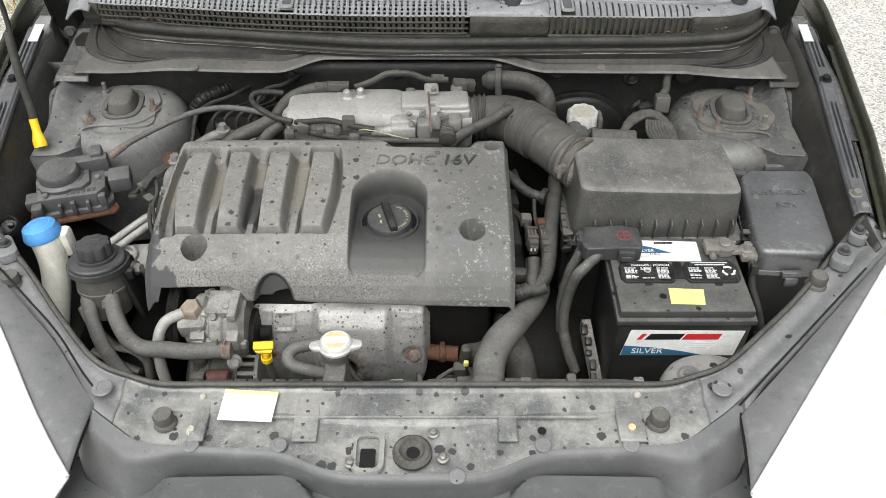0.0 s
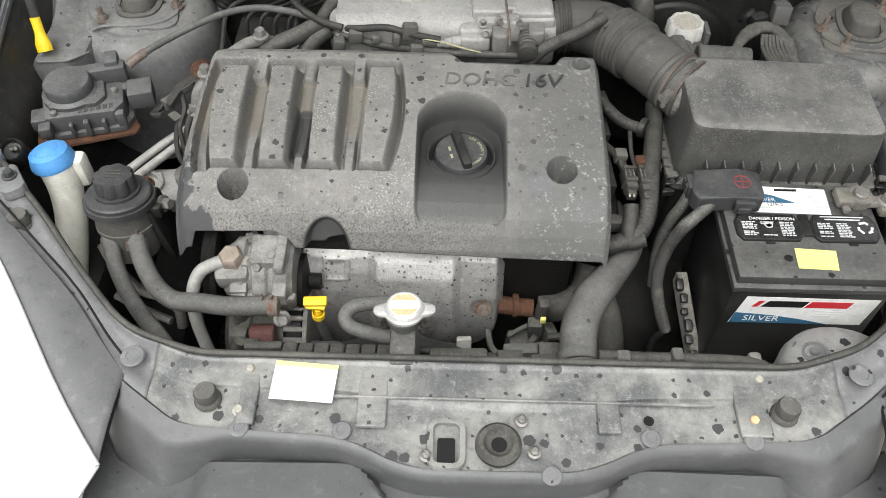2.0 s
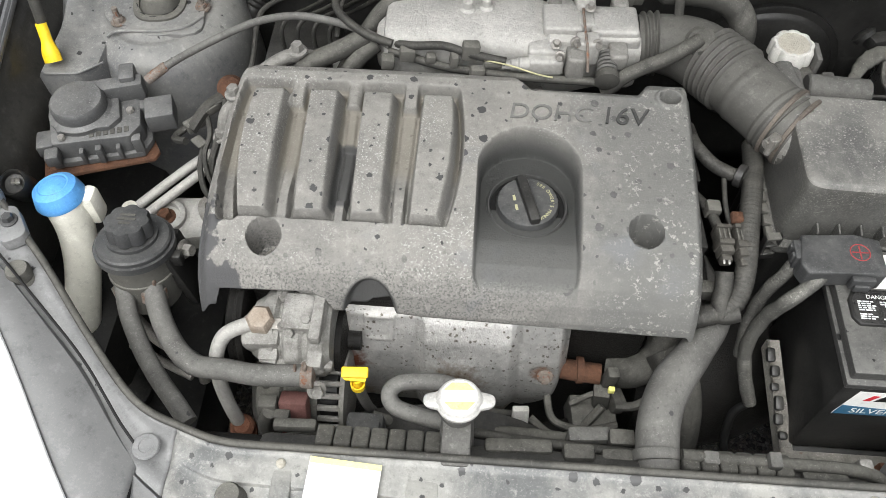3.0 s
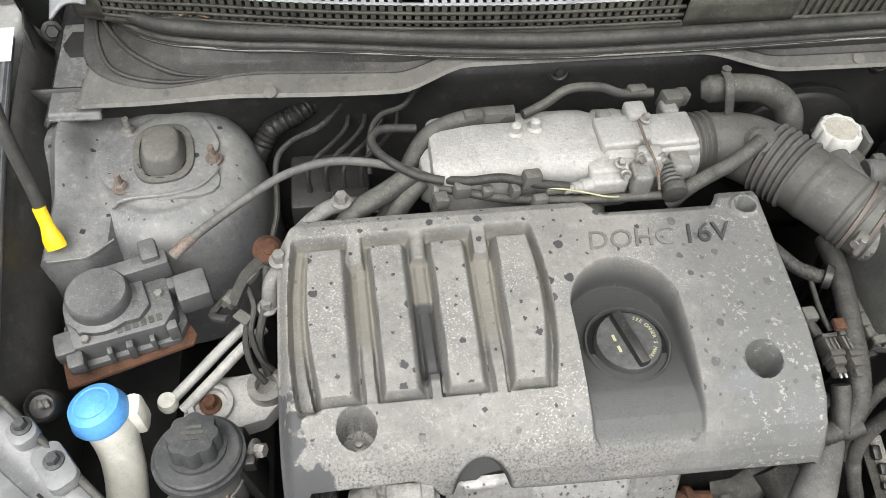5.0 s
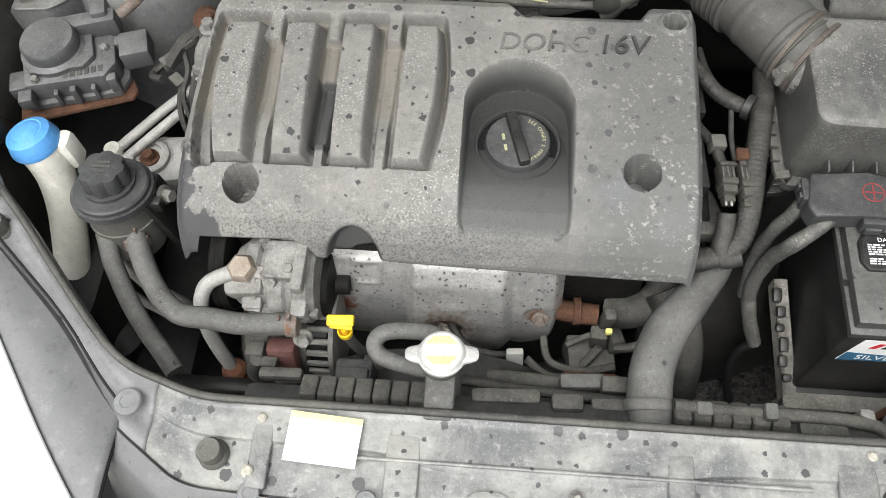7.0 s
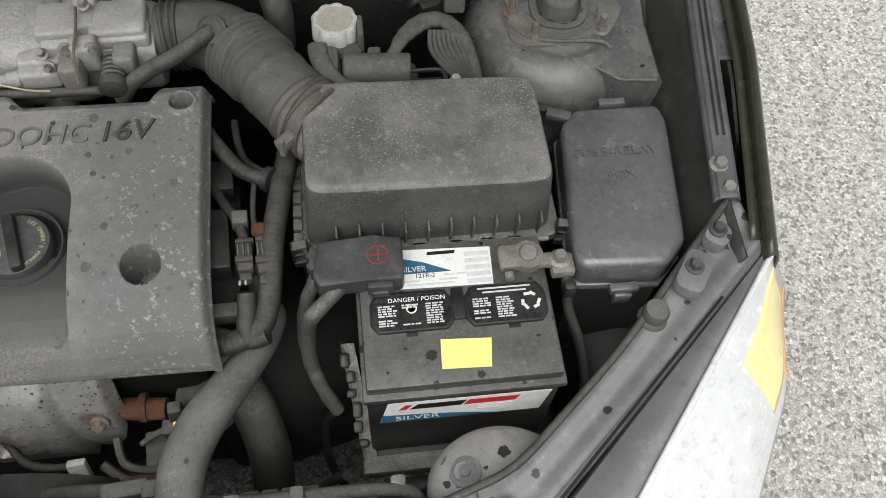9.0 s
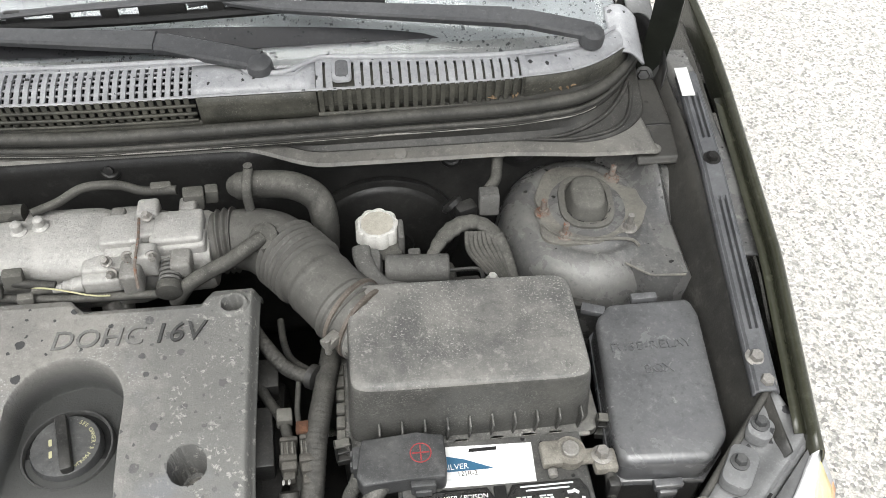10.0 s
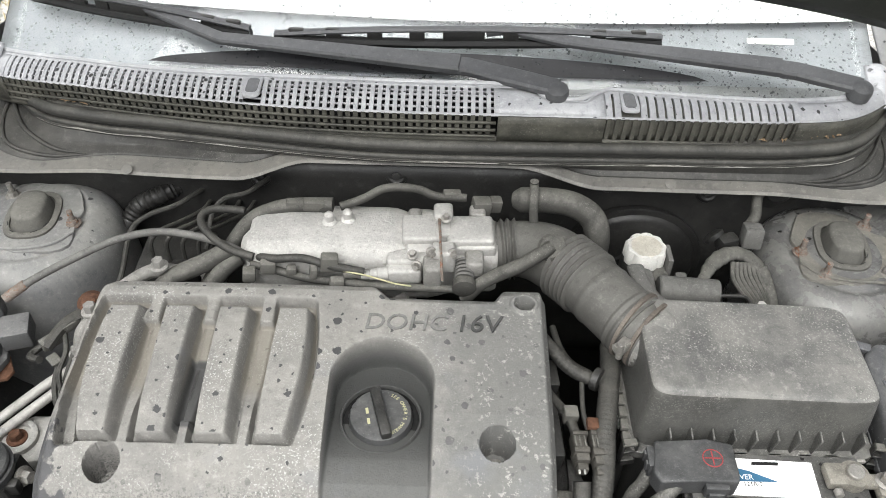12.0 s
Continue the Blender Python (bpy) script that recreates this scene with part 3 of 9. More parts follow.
def ground_material():
    m = mat("weathered_chip_seal", (0.58, 0.57, 0.545), (0.76, 0.75, 0.72), 0.5, 3.0, 0.9, bump=0.3, fine=90)
    n, l = m.node_tree.nodes, m.node_tree.links
    b = n["Principled BSDF"]
    src = b.inputs["Base Color"].links[0].from_socket
    tc = [x for x in n if x.type == "TEX_COORD"][0]
    v = n.new("ShaderNodeTexVoronoi")
    v.inputs["Scale"].default_value = 135
    l.new(tc.outputs["Object"], v.inputs["Vector"])
    e = n.new("ShaderNodeTexVoronoi")
    e.feature = "DISTANCE_TO_EDGE"
    e.inputs["Scale"].default_value = 135
    l.new(tc.outputs["Object"], e.inputs["Vector"])
    sc = n.new("ShaderNodeSeparateColor")
    l.new(v.outputs["Color"], sc.inputs["Color"])
    tone = n.new("ShaderNodeValToRGB")
    stops = ((0.0, (0.13, 0.125, 0.115)), (0.22, (0.40, 0.385, 0.355)), (0.5, (0.62, 0.605, 0.57)), (0.72, (0.68, 0.63, 0.55)), (1.0, (0.90, 0.89, 0.86)))
    for k, (at, col) in enumerate(stops):
        el = tone.color_ramp.elements[k] if k < 2 else tone.color_ramp.elements.new(at)
        el.position, el.color = at, (*col, 1)
    l.new(sc.outputs[0], tone.inputs["Fac"])
    grit = n.new("ShaderNodeTexNoise")
    grit.inputs["Scale"].default_value, grit.inputs["Detail"].default_value, grit.inputs["Roughness"].default_value = 170, 7, 0.8
    l.new(tc.outputs["Object"], grit.inputs["Vector"])
    gr = n.new("ShaderNodeMapRange")
    gr.inputs["From Min"].default_value, gr.inputs["From Max"].default_value = 0.3, 0.7
    gr.inputs["To Min"].default_value, gr.inputs["To Max"].default_value = 0.45, 1.30
    l.new(grit.outputs["Fac"], gr.inputs["Value"])
    er = n.new("ShaderNodeMapRange")
    er.inputs["From Max"].default_value, er.inputs["To Min"].default_value = 0.16, 0.72
    l.new(e.outputs["Distance"], er.inputs["Value"])
    mu = n.new("ShaderNodeMath")
    mu.operation = "MULTIPLY"
    l.new(gr.outputs["Result"], mu.inputs[0])
    l.new(er.outputs["Result"], mu.inputs[1])
    blend = n.new("ShaderNodeMix")
    blend.data_type = "RGBA"
    blend.inputs["Factor"].default_value = 0.75
    l.new(src, blend.inputs[6])
    l.new(tone.outputs["Color"], blend.inputs[7])
    mx = n.new("ShaderNodeMix")
    mx.data_type, mx.blend_type = "RGBA", "MULTIPLY"
    mx.inputs["Factor"].default_value = 1.0
    l.new(blend.outputs[2], mx.inputs[6])
    l.new(mu.outputs[0], mx.inputs[7])
    l.new(mx.outputs[2], b.inputs["Base Color"])
    bp = [x for x in n if x.type == "BUMP"][0]
    bp.inputs["Strength"].default_value, bp.inputs["Distance"].default_value = 0.7, 0.005
    l.new(er.outputs["Result"], bp.inputs["Height"])
    return m


M_GROUND = ground_material()
bm = bm_new()
sheet(bm, lambda u, v: Vector((lerp(-60, 60, u), lerp(-60, 60, v), 0)), 24, 24)
tagged(part("ground", bm, M_GROUND), "pale weathered chip-seal driveway with exposed stones", "ground", kind="structure")

grass = bm_new()
rng = random.Random(11)
for k in range(5200):
    x, y = rng.uniform(-3.2, -1.45), rng.uniform(2.75, 4.6)
    if rng.random() > sst(0.0, 0.5, (y - 2.75) + 0.6 * (-1.45 - x) - 0.25 + 0.15 * math.sin(x * 9)):
        continue
    h, a, w = rng.uniform(0.02, 0.07), rng.uniform(0, 6.28), rng.uniform(0.002, 0.005)
    lean = Vector((math.cos(a), math.sin(a), 0)) * h * rng.uniform(0.3, 1.4)
    side = Vector((-math.sin(a), math.cos(a), 0)) * w
    p = Vector((x, y, 0))
    q = [grass.verts.new(v) for v in (p - side, p + side, p + lean * 0.5 + side * 0.7 + Vector((0, 0, h * 0.7)), p + lean * 0.5 - side * 0.7 + Vector((0, 0, h * 0.7)), p + lean + Vector((0, 0, h)))]
    grass.faces.new(q[:4])
    grass.faces.new((q[3], q[2], q[4]))
tagged(part("dry_grass", grass, mat("dry_straw_grass", (0.30, 0.24, 0.11), (0.52, 0.43, 0.24), 0.5, 30, 0.8, bump=0.0)), "dry yellow grass at the edge of the driveway", "grass", kind="stuff")

# ---- car body ----
body = thing("car_body", "black painted front body shell of a small car, dusty", "car body", (X0, 1.0, 0.0))

INNER = [[(0, 0), (0.45, 0.355), (0.6, 0.44), (0.78, 0.56), (1, 0.715)],
         [(0, 0.70), (0.45, 0.70), (0.6, 0.727), (0.78, 0.827), (1, 0.985)],
         [(0, 0.745), (0.45, 0.745), (0.6, 0.752), (0.78, 0.778), (1, 0.825)]]
OUTER = [[(0, 0), (0.12, 0.10), (0.20, 0.17), (0.45, 0.36), (0.6, 0.437), (0.78, 0.59), (1, 0.735)],
         [(0, 0.572), (0.12, 0.573), (0.20, 0.608), (0.45, 0.617), (0.6, 0.668), (0.78, 0.80), (1, 0.93)],
         [(0, 0.735), (0.12, 0.735), (0.20, 0.735), (0.45, 0.737), (0.6, 0.747), (0.78, 0.782), (1, 0.828)]]


def soft(keys, q, w=0.03):
    return sum(along(keys, max(0, min(1, q + d * w))) for d in (-1, -0.5, 0, 0.5, 1)) / 5


def rail_edge(which, q):
    sgn = -1 if q < 0 else 1
    k = INNER if which else OUTER
    a = abs(q)
    lean = 0.028 * sst(0.60, 0.86, a) if q < 0 else 0.0  # the left end is shifted in to fit the camera's view
    return Vector((X0 + sgn * soft(k[0], a) + lean, soft(k[1], a), soft(k[2], a)))


def panel_point(u, v):
    q = 2 * u - 1
    i, o = rail_edge(1, q), rail_edge(0, q)
    d = (o - i)
    if v < 0.1:
        return i + Vector((0, 0.004, -0.03 * (1 - v / 0.1)))
    if v > 0.85:
        w = (v - 0.85) / 0.15
        n = Vector((d.x, d.y, 0)).normalized()
        deep = 1 - sst(0.60, 0.66, abs(q))
        a = min(1.0, w * 1.8) * 1.57
        lean = deep * sst(0.36, 0.50, abs(q))
        return o + n * ((0.010 + 0.004 * deep) * math.sin(a) + 0.075 * lean * max(0.0, w - 0.2)) + Vector((0, 0, -0.014 * (1 - math.cos(a)) - lerp(0.03, 0.11, deep) * max(0.0, w - 0.45)))
    w = (v - 0.1) / 0.75
    p = i + d * w
    fr = 1 - sst(0.42, 0.6, abs(q))
    p.z += -0.004 * sst(0.40, 0.44, w) * fr - 0.003 * sst(0.0, 0.06, w) + 0.002 * math.sin(w * 9) * (1 - fr)
    return p


bm = bm_new()
sheet(bm, lambda u, v: panel_point(lerp(0.235, 0.765, u), v * 0.85), 120, 44)
part("front_panel", bm, M_SLAM, body, "dirty black radiator support panel with water stains", solid=0.004)
bm = bm_new()
sheet(bm, lambda u, v: panel_point(lerp(0.192, 0.808, u), lerp(0.85, 1.0, v)) + Vector((0, 0, 0.0004)), 160, 14)
part("panel_front_face", bm, M_BUMPER, body, "charcoal rolled front edge of the panel", solid=0.003)
for a0, a1 in ((0.0, 0.2345), (0.7655, 1.0)):
    bm = bm_new()
    sheet(bm, lambda u, v, a0=a0, a1=a1: panel_point(lerp(a0, a1, u), v) + Vector((0, 0, -0.0005)), 60, 44)
    part("side_rail", bm, M_RAIL, body, "smooth grey black painted side rail with drops", solid=0.004)

bm = bm_new()


def seal_point(q):
    p = rail_edge(1, q)
    return p + Vector((0, 0.002, 0.004))


tube(bm, [seal_point(-1 + 2 * k / 60) for k in range(61)], 0.0042, 10, 2)
part("rubber_seal", bm, M_SEAL, body, "thin black rubber edge seal along the front panel")

# details of the front panel: cross ribs, plugs, bolts
for x, w in ((-0.327, 0.021), (-0.184, 0.034), (0.0865, 0.026), (0.2525, 0.037)):
    bm = bm_new()
    box(bm, (x, 0.655, 0.7370), (w, 0.076, 0.006), 0.0022, seg=3)
    part("pressed_band", bm, M_SLAM, body)
bm = bm_new()
box(bm, (-0.02, 0.654, 0.7396), (0.46, 0.004, 0.005), 0.002)
part("pressed_ridge", bm, M_SLAM, body)


def plug(x, y, z, r=0.011, mat_=None, kind="push_clip"):
    bm = bm_new()
    lathe(bm, (x, y, z), (0, 0, 1), [(0, 0), (r, 0), (r * 1.02, 0.0015), (r * 0.9, 0.003), (r * 0.55, 0.0032), (r * 0.5, 0.0025), (0, 0.0022)], 20)
    return part(kind, bm, mat_ or M_RAIL, body)


for s in (0.29, 0.174, 0.06):
    for g in (-1, 1):
        if s > 0.1 or g > 0:
            plug(X0 + g * s, 0.613 if s > 0.1 else 0.566, 0.735)
for g in (-1, 1):
    plug(X0 + g * 0.424, 0.690, 0.7555, 0.014)
    # tall rubber bump stops
    for sx, sy, sz in ((0.332, 0.648, 0.737), (0.60, 0.86, 0.787)):
        bm = bm_new()
        lathe(bm, (X0 + g * sx, sy, sz - 0.002), (0, 0, 1), [(0.016, 0), (0.0145, 0.004), (0.0125, 0.006), (0.0135, 0.017), (0.0115, 0.0215), (0, 0.022)], 24)
        part("rubber_bump_stop", bm, M_CAPRUB, body, "round rubber hood bump stop")
for x, y, m_ in ((-0.33, 0.687, M_BEIGE), (-0.335, 0.634, M_BEIGE), (0.268, 0.69, M_BEIGE), (0.252, 0.637, M_ORANGE), (-0.013, 0.63, M_STEEL), (-0.12, 0.585, M_STEEL), (0.0, 0.592, M_STEEL)):
    bm = bm_new()
    lathe(bm, (x, y, 0.736), (0, 0, 1), [(0, 0), (0.008, 0), (0.008, 0.002), (0.005, 0.003), (0.005, 0.007), (0.003, 0.009), (0, 0.009)], 14)
    part("small_bolt", bm, m_, body)
# black disc laid on the panel for the dark of a drain hole
bm = bm_new()
lathe(bm, (0.132, 0.634, 0.737), (0, 0, 1), [(0, 0.0005), (0.006, 0.0005), (0.006, 0), (0, 0)], 16)
part("drain_hole_shade", bm, M_FLATBLACK, body, "small black disc for a round hole")

# hood latch opening and round grommet
bm = bm_new()
outer, inner_ = rrect(0.044, 0.062, 0.014), rrect(0.030, 0.048, 0.008)
va = [bm.verts.new((-0.098 + x, 0.600 + y, 0.735)) for x, y in outer]
vb = [bm.verts.new((-0.098 + x * 0.97, 0.600 + y * 0.97, 0.740)) for x, y in outer]
vc = [bm.verts.new((-0.098 + x, 0.600 + y, 0.740)) for x, y in inner_]
vd = [bm.verts.new((-0.098 + x, 0.600 + y, 0.7355)) for x, y in inner_]
for r1, r2 in ((va, vb), (vb, vc), (vc, vd)):
    for i in range(len(r1)):
        j = (i + 1) % len(r1)
        bm.faces.new((r1[i], r1[j], r2[j], r2[i]))
part("latch_rim", bm, M_SLAM, body)
# black plate on the panel, in place of the latch slot's shade
bm = bm_new()
prism(bm, [(-0.098 + x, 0.592 + y) for x, y in rrect(0.020, 0.030, 0.003)], 0.7345, 0.7363)
part("latch_slot_shade", bm, M_FLATBLACK, body, "black plate for the shade in the latch slot")
bm = bm_new()
lathe(bm, (-0.040, 0.600, 0.735), (0, 0, 1), [(0.026, 0), (0.026, 0.005), (0.022, 0.009), (0.017, 0.009), (0.013, 0.004), (0.009, 0.002), (0, 0.002)], 32)
gro = part("rubber_grommet", bm, M_RUBBER, body, "round rubber grommet with a hole")
# black disc inside the grommet, painting the shade of its hole
bm = bm_new()
lathe(bm, (-0.039, 0.600, 0.7368), (0, 0, 1), [(0, 0), (0.009, 0), (0.009, 0.001), (0, 0.001)], 20)
part("grommet_hole_shade", bm, M_FLATBLACK, gro)

# caution sticker on the panel
lab = thing("caution_sticker", "white caution sticker with a yellow top band, on the front panel", "sticker", (-0.263, 0.665, 0.742))
bm = bm_new()
prism(bm, [(-0.302, 0.645), (-0.229, 0.641), (-0.226, 0.690), (-0.300, 0.695)], 0.7465, 0.7472)
part("sheet", bm, M_WHITE, lab)
bm = bm_new()
prism(bm, [(-0.2995, 0.6885), (-0.2265, 0.684), (-0.226, 0.690), (-0.300, 0.695)], 0.7474, 0.7477)
part("yellow_band", bm, M_CREAM, lab, "faded yellow printed band")

# aprons, walls, towers, cowl
for g, side in ((-1, "left"), (1, "right")):
    def apron(u, v, g=g):
        s = lerp(0.592, 0.765, v)
        y0 = 0.03 * (1 - sst(0.594, 0.64, s))
        y = lerp(1.15 + y0, 1.52, u)
        strip = along([(0.95, 0.832), (1.0, 0.84), (1.28, 0.876), (1.5, 0.90)], y)
        top = 0.803 + 0.036 * sst(1.24, 1.335, y) * sst(0.64, 0.68, s) - 0.16 * (1 - sst(1.146 + y0, 1.160 + y0, y))
        z = top - 0.016 * sst(0.678, 0.690, s) + max(0, strip - 0.016 - top + 0.016) * sst(0.692, 0.735, s)
        z -= 0.08 * (1 - sst(0.592, 0.614, s))
        z += 0.0012 * math.sin(y * 31) + 0.0015 * math.sin(s * 55 + y * 17)
        return Vector((X0 + g * s, y, z))
    bm = bm_new()
    sheet(bm, apron, 60, 60)
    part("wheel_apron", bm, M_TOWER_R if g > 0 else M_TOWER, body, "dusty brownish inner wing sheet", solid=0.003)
    bm = bm_new()
    tube(bm, [(X0 + g * (0.686 + 0.004 * math.sin(k * 1.3)), 1.168 + 0.014 * k, 0.7905) for k in range(10)], 0.002, 8, 4)
    tube(bm, [(X0 + g * (0.565 + 0.010 * k), 1.161 + 0.001 * math.sin(k) + 0.03 * (1 - sst(0.594, 0.64, 0.565 + 0.010 * k)), 0.8015) for k in range(4, 12)], 0.0016, 8, 4)
    part("seam_sealer", bm, M_CRUST if g > 0 else M_TOWER, body)

    def wing(u, v, g=g):
        y = lerp(0.90, 1.475, u)
        zt = along([(0.90, 0.825), (1.0, 0.828), (1.28, 0.866), (1.5, 0.89)], y)
        s = lerp(0.67, 0.69, sst(0.9, 1.4, y)) + 0.03 * (1 - sst(0.0, 0.15, v))
        return Vector((X0 + g * s, y, lerp(zt, 0.30, v)))
    bm = bm_new()
    sheet(bm, wing, 30, 20)
    part("inner_wing", bm, M_APRON, body, solid=0.003)

    # strip that carries the fender bolts
    def strip_pt(u, v, g=g):
        y = lerp(0.965, 1.442, u)
        c = along([(0.96, 0.694), (1.28, 0.729), (1.48, 0.746)], y)
        z = along([(0.96, 0.834), (1.28, 0.877), (1.48, 0.899)], y)
        w = (v - 0.5)
        zz = z + 0.0035 * (1 - sst(0.30, 0.40, abs(w))) - 0.006 * sst(0.44, 0.5, abs(w))
        for s0, e0 in ((1.04, 1.22), (1.32, 1.40)):
            if s0 < y < e0 and 0.05 < abs(w) < 0.16:
                zz -= 0.005
        return Vector((X0 + g * (c + 0.031 * w), y, zz))
    bm = bm_new()
    sheet(bm, strip_pt, 150, 26)
    st = part("fender_strip", bm, M_STRIP, body, "black slotted strip along the fender, worn at its edges", solid=0.003)
    for y, c, z in ((0.977, 0.697, 0.836), (1.005, 0.694, 0.841), (1.283, 0.729, 0.879)):
        bm = bm_new()
        hexbolt(bm, (X0 + g * c, y, z), (0, -0.12, 1), 0.0075, 0.009)
        part("fender_bolt", bm, M_DARKIRON if y > 1.2 else M_STEEL, st)
    bm = bm_new()
    prism(bm, [(X0 + g * (0.731 + a), b) for a, b in ((-0.009, 0), (0.009, 0.0), (0.013, 0.055), (-0.005, 0.055))], 0, 0.0008,
          pose(0, 1.395, 0.8935, 6, 0, 0))
    part("white_sticker", bm, M_WHITE, st, "small white sticker")

    # gutter and fender skin
    def fender(u, v, g=g):
        y = lerp(0.895, 1.72, u)
        s0 = along([(0.895, 0.722), (1.137, 0.763), (1.41, 0.789), (1.5, 0.795), (1.72, 0.80)], y)
        z0 = along([(0.895, 0.832), (1.14, 0.862), (1.5, 0.905), (1.72, 0.925)], y)
        if v < 0.12:
            return Vector((X0 + g * (s0 - 0.006), y, z0 - 0.05 * (1 - v / 0.12)))
        if v < 0.3:
            w = (v - 0.12) / 0.18
            return Vector((X0 + g * (s0 - 0.006 + 0.012 * w), y, z0 + 0.004 * math.sin(w * 3.14)))
        w = (v - 0.3) / 0.7
        return Vector((X0 + g * (s0 + 0.006 + 0.022 * math.sin(min(1, w * 1.3) * 1.57)), y, z0 - 0.012 * w - 0.40 * w ** 1.6))
    bm = bm_new()
    sheet(bm, fender, 40, 36)
    part("fender", bm, M_PAINT, body, "glossy black front fender", solid=0.002)
    bm = bm_new()
    sheet(bm, lambda u, v, g=g: Vector((X0 + g * (along([(0.895, 0.722), (1.137, 0.763), (1.41, 0.789)], lerp(0.92, 1.40, u)) - 0.017 + 0.011 * v), lerp(0.92, 1.40, u), along([(0.895, 0.832), (1.14, 0.862), (1.5, 0.905)], lerp(0.92, 1.40, u)) - 0.010)), 24, 2)
    part("fender_flange", bm, M_PAINT, body, "black fender flange with drops", solid=0.002)
    # dark sheets added for the shade in the cavity behind the strip
    bm = bm_new()
    sheet(bm, lambda u, v, g=g: Vector((X0 + g * (0.735 + 0.055 * v), lerp(1.445, 1.70, u), lerp(0.82, 0.80, u))), 6, 4)
    part("hinge_well", bm, M_FIREWALL, body, "dark sheet for the shade in the hinge cavity", solid=0.003)
    bm = bm_new()
    sheet(bm, lambda u, v, g=g: Vector((X0 + g * (0.715 + 0.02 * math.sin(u * 3)), lerp(1.445, 1.70, u), lerp(0.90, 0.70, v))), 10, 4)
    part("hinge_well_wall", bm, M_BODY, body, solid=0.003)

    # bolts with small plates on the rail's end
    for k, (a, b, z_) in enumerate(((0.677, 0.930 if g > 0 else 0.945, 0.824), (0.646, 0.895 if g > 0 else 0.912, 0.813))):
        a = a if g > 0 else a - 0.022
        bm = bm_new()
        prism(bm, rrect(0.030 if k else 0.026, 0.050 if k else 0.028, 0.010), -0.012, 0.003, pose(X0 + g * a, b, z_, 0, 0, -g * 35), 0.0015)
        br = part("bolt_plate", bm, M_RAIL, body)
        bm = bm_new()
        hexbolt(bm, (X0 + g * a, b + 0.004, z_ + 0.003), (0, 0, 1), 0.0065, 0.009)
        part("bracket_bolt", bm, M_DARKGREY, br)

    # strut tower
    tx, ty = (X0 + 0.576, 1.283) if g > 0 else (X0 - 0.557, 1.302)
    bm = bm_new()
    lathe(bm, (tx, ty, 0.60), (0, 0, 1), [(0.142, 0), (0.137, 0.10), (0.131, 0.150), (0.124, 0.175), (0.113, 0.192), (0.098, 0.202), (0.088, 0.2055), (0.084, 0.2062), (0.080, 0.2035), (0.074, 0.2035), (0.069, 0.2075), (0.05, 0.210), (0.0, 0.210)], 64, stretch=(0.90, 1.0))
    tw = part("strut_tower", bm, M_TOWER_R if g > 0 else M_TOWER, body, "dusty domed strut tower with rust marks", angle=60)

    bm = bm_new()  # mounting plate, proud of the dome
    rim = []
    for k in range(48):
        an = 2 * math.pi * k / 48
        rr = 0.078 + 0.010 * math.cos(3 * an + 0.5) + 0.004 * math.sin(7 * an) + 0.003 * math.sin(5 * an + 1)
        rim.append((tx + g * rr * 0.94 * math.cos(an), ty + 0.002 + rr * 0.92 * math.sin(an)))
    prism(bm, rim, 0.803, 0.8092, None, 0.002)
    part("mount_plate", bm, M_CRUST if g > 0 else M_TOWER, tw, "crusted strut mounting plate" if g > 0 else "")

    def pill(bm, rows, seg=40):
        """Rounded block of stacked rings (half width, half depth, height)."""
        vs = []
        for hw, hd, h in rows:
            ring = []
            for i in range(seg):
                an = 2 * math.pi * i / seg
                ca, sa = math.cos(an), math.sin(an)
                e = 0.72
                lx, ly = hw * math.copysign(abs(ca) ** e, ca), hd * math.copysign(abs(sa) ** e, sa)
                an2 = -g * 0.12
                ring.append(bm.verts.new((tx + lx * math.cos(an2) - ly * math.sin(an2), ty + 0.006 + lx * math.sin(an2) + ly * math.cos(an2), 0.8095 + h)))
            vs.append(ring)
        for r1, r2 in zip(vs, vs[1:]):
            for i in range(seg):
                j = (i + 1) % seg
                bm.faces.new((r1[i], r1[j], r2[j], r2[i]))
        bm.faces.new(vs[-1])
    bm = bm_new()
    pill(bm, [(0.037, 0.049, 0), (0.0365, 0.0485, 0.0035), (0.034, 0.046, 0.0045), (0.0285, 0.0395, 0.0042), (0.028, 0.039, 0.0015), (0.02, 0.03, 0.0015)])
    part("tower_plate", bm, M_CAPRUB, tw, "oval rubber rim")
    bm = bm_new()
    pill(bm, [(0.027, 0.038, 0), (0.0265, 0.0375, 0.004), (0.0245, 0.035, 0.008), (0.0225, 0.032, 0.018), (0.0205, 0.0295, 0.0215), (0.016, 0.024, 0.0235), (0.004, 0.006, 0.0238)])
    cb = part("rubber_cap", bm, M_CAPRUB, tw, "rounded oblong rubber strut cap")
    # black dot for the shade in the cap's dimple
    bm = bm_new()
    lathe(bm, (tx, ty + 0.012, 0.8326), (0, 0, 1), [(0, 0.0003), (0.002, 0.0003), (0.002, 0)], 8)
    part("cap_dimple_shade", bm, M_FLATBLACK, cb)
    # black bars on the rim, standing for the shade in its slots
    for k in range(5):
        an = radians(-150 + 30 * k)
        bm = bm_new()
        box(bm, (tx + 0.031 * math.cos(an), ty + 0.006 + 0.0425 * math.sin(an), 0.8125), (0.011, 0.003, 0.003), 0.001, (0, 0, math.degrees(an) + 90), 1)
        part("rim_slot_shade", bm, M_FLATBLACK, tw)
    for k, (dx, dy) in enumerate(((0.046, -0.043), (-0.060, -0.006), (0.046, 0.050), (-0.040, -0.050))):
        if g < 0 and k == 3:
            continue
        bm = bm_new()
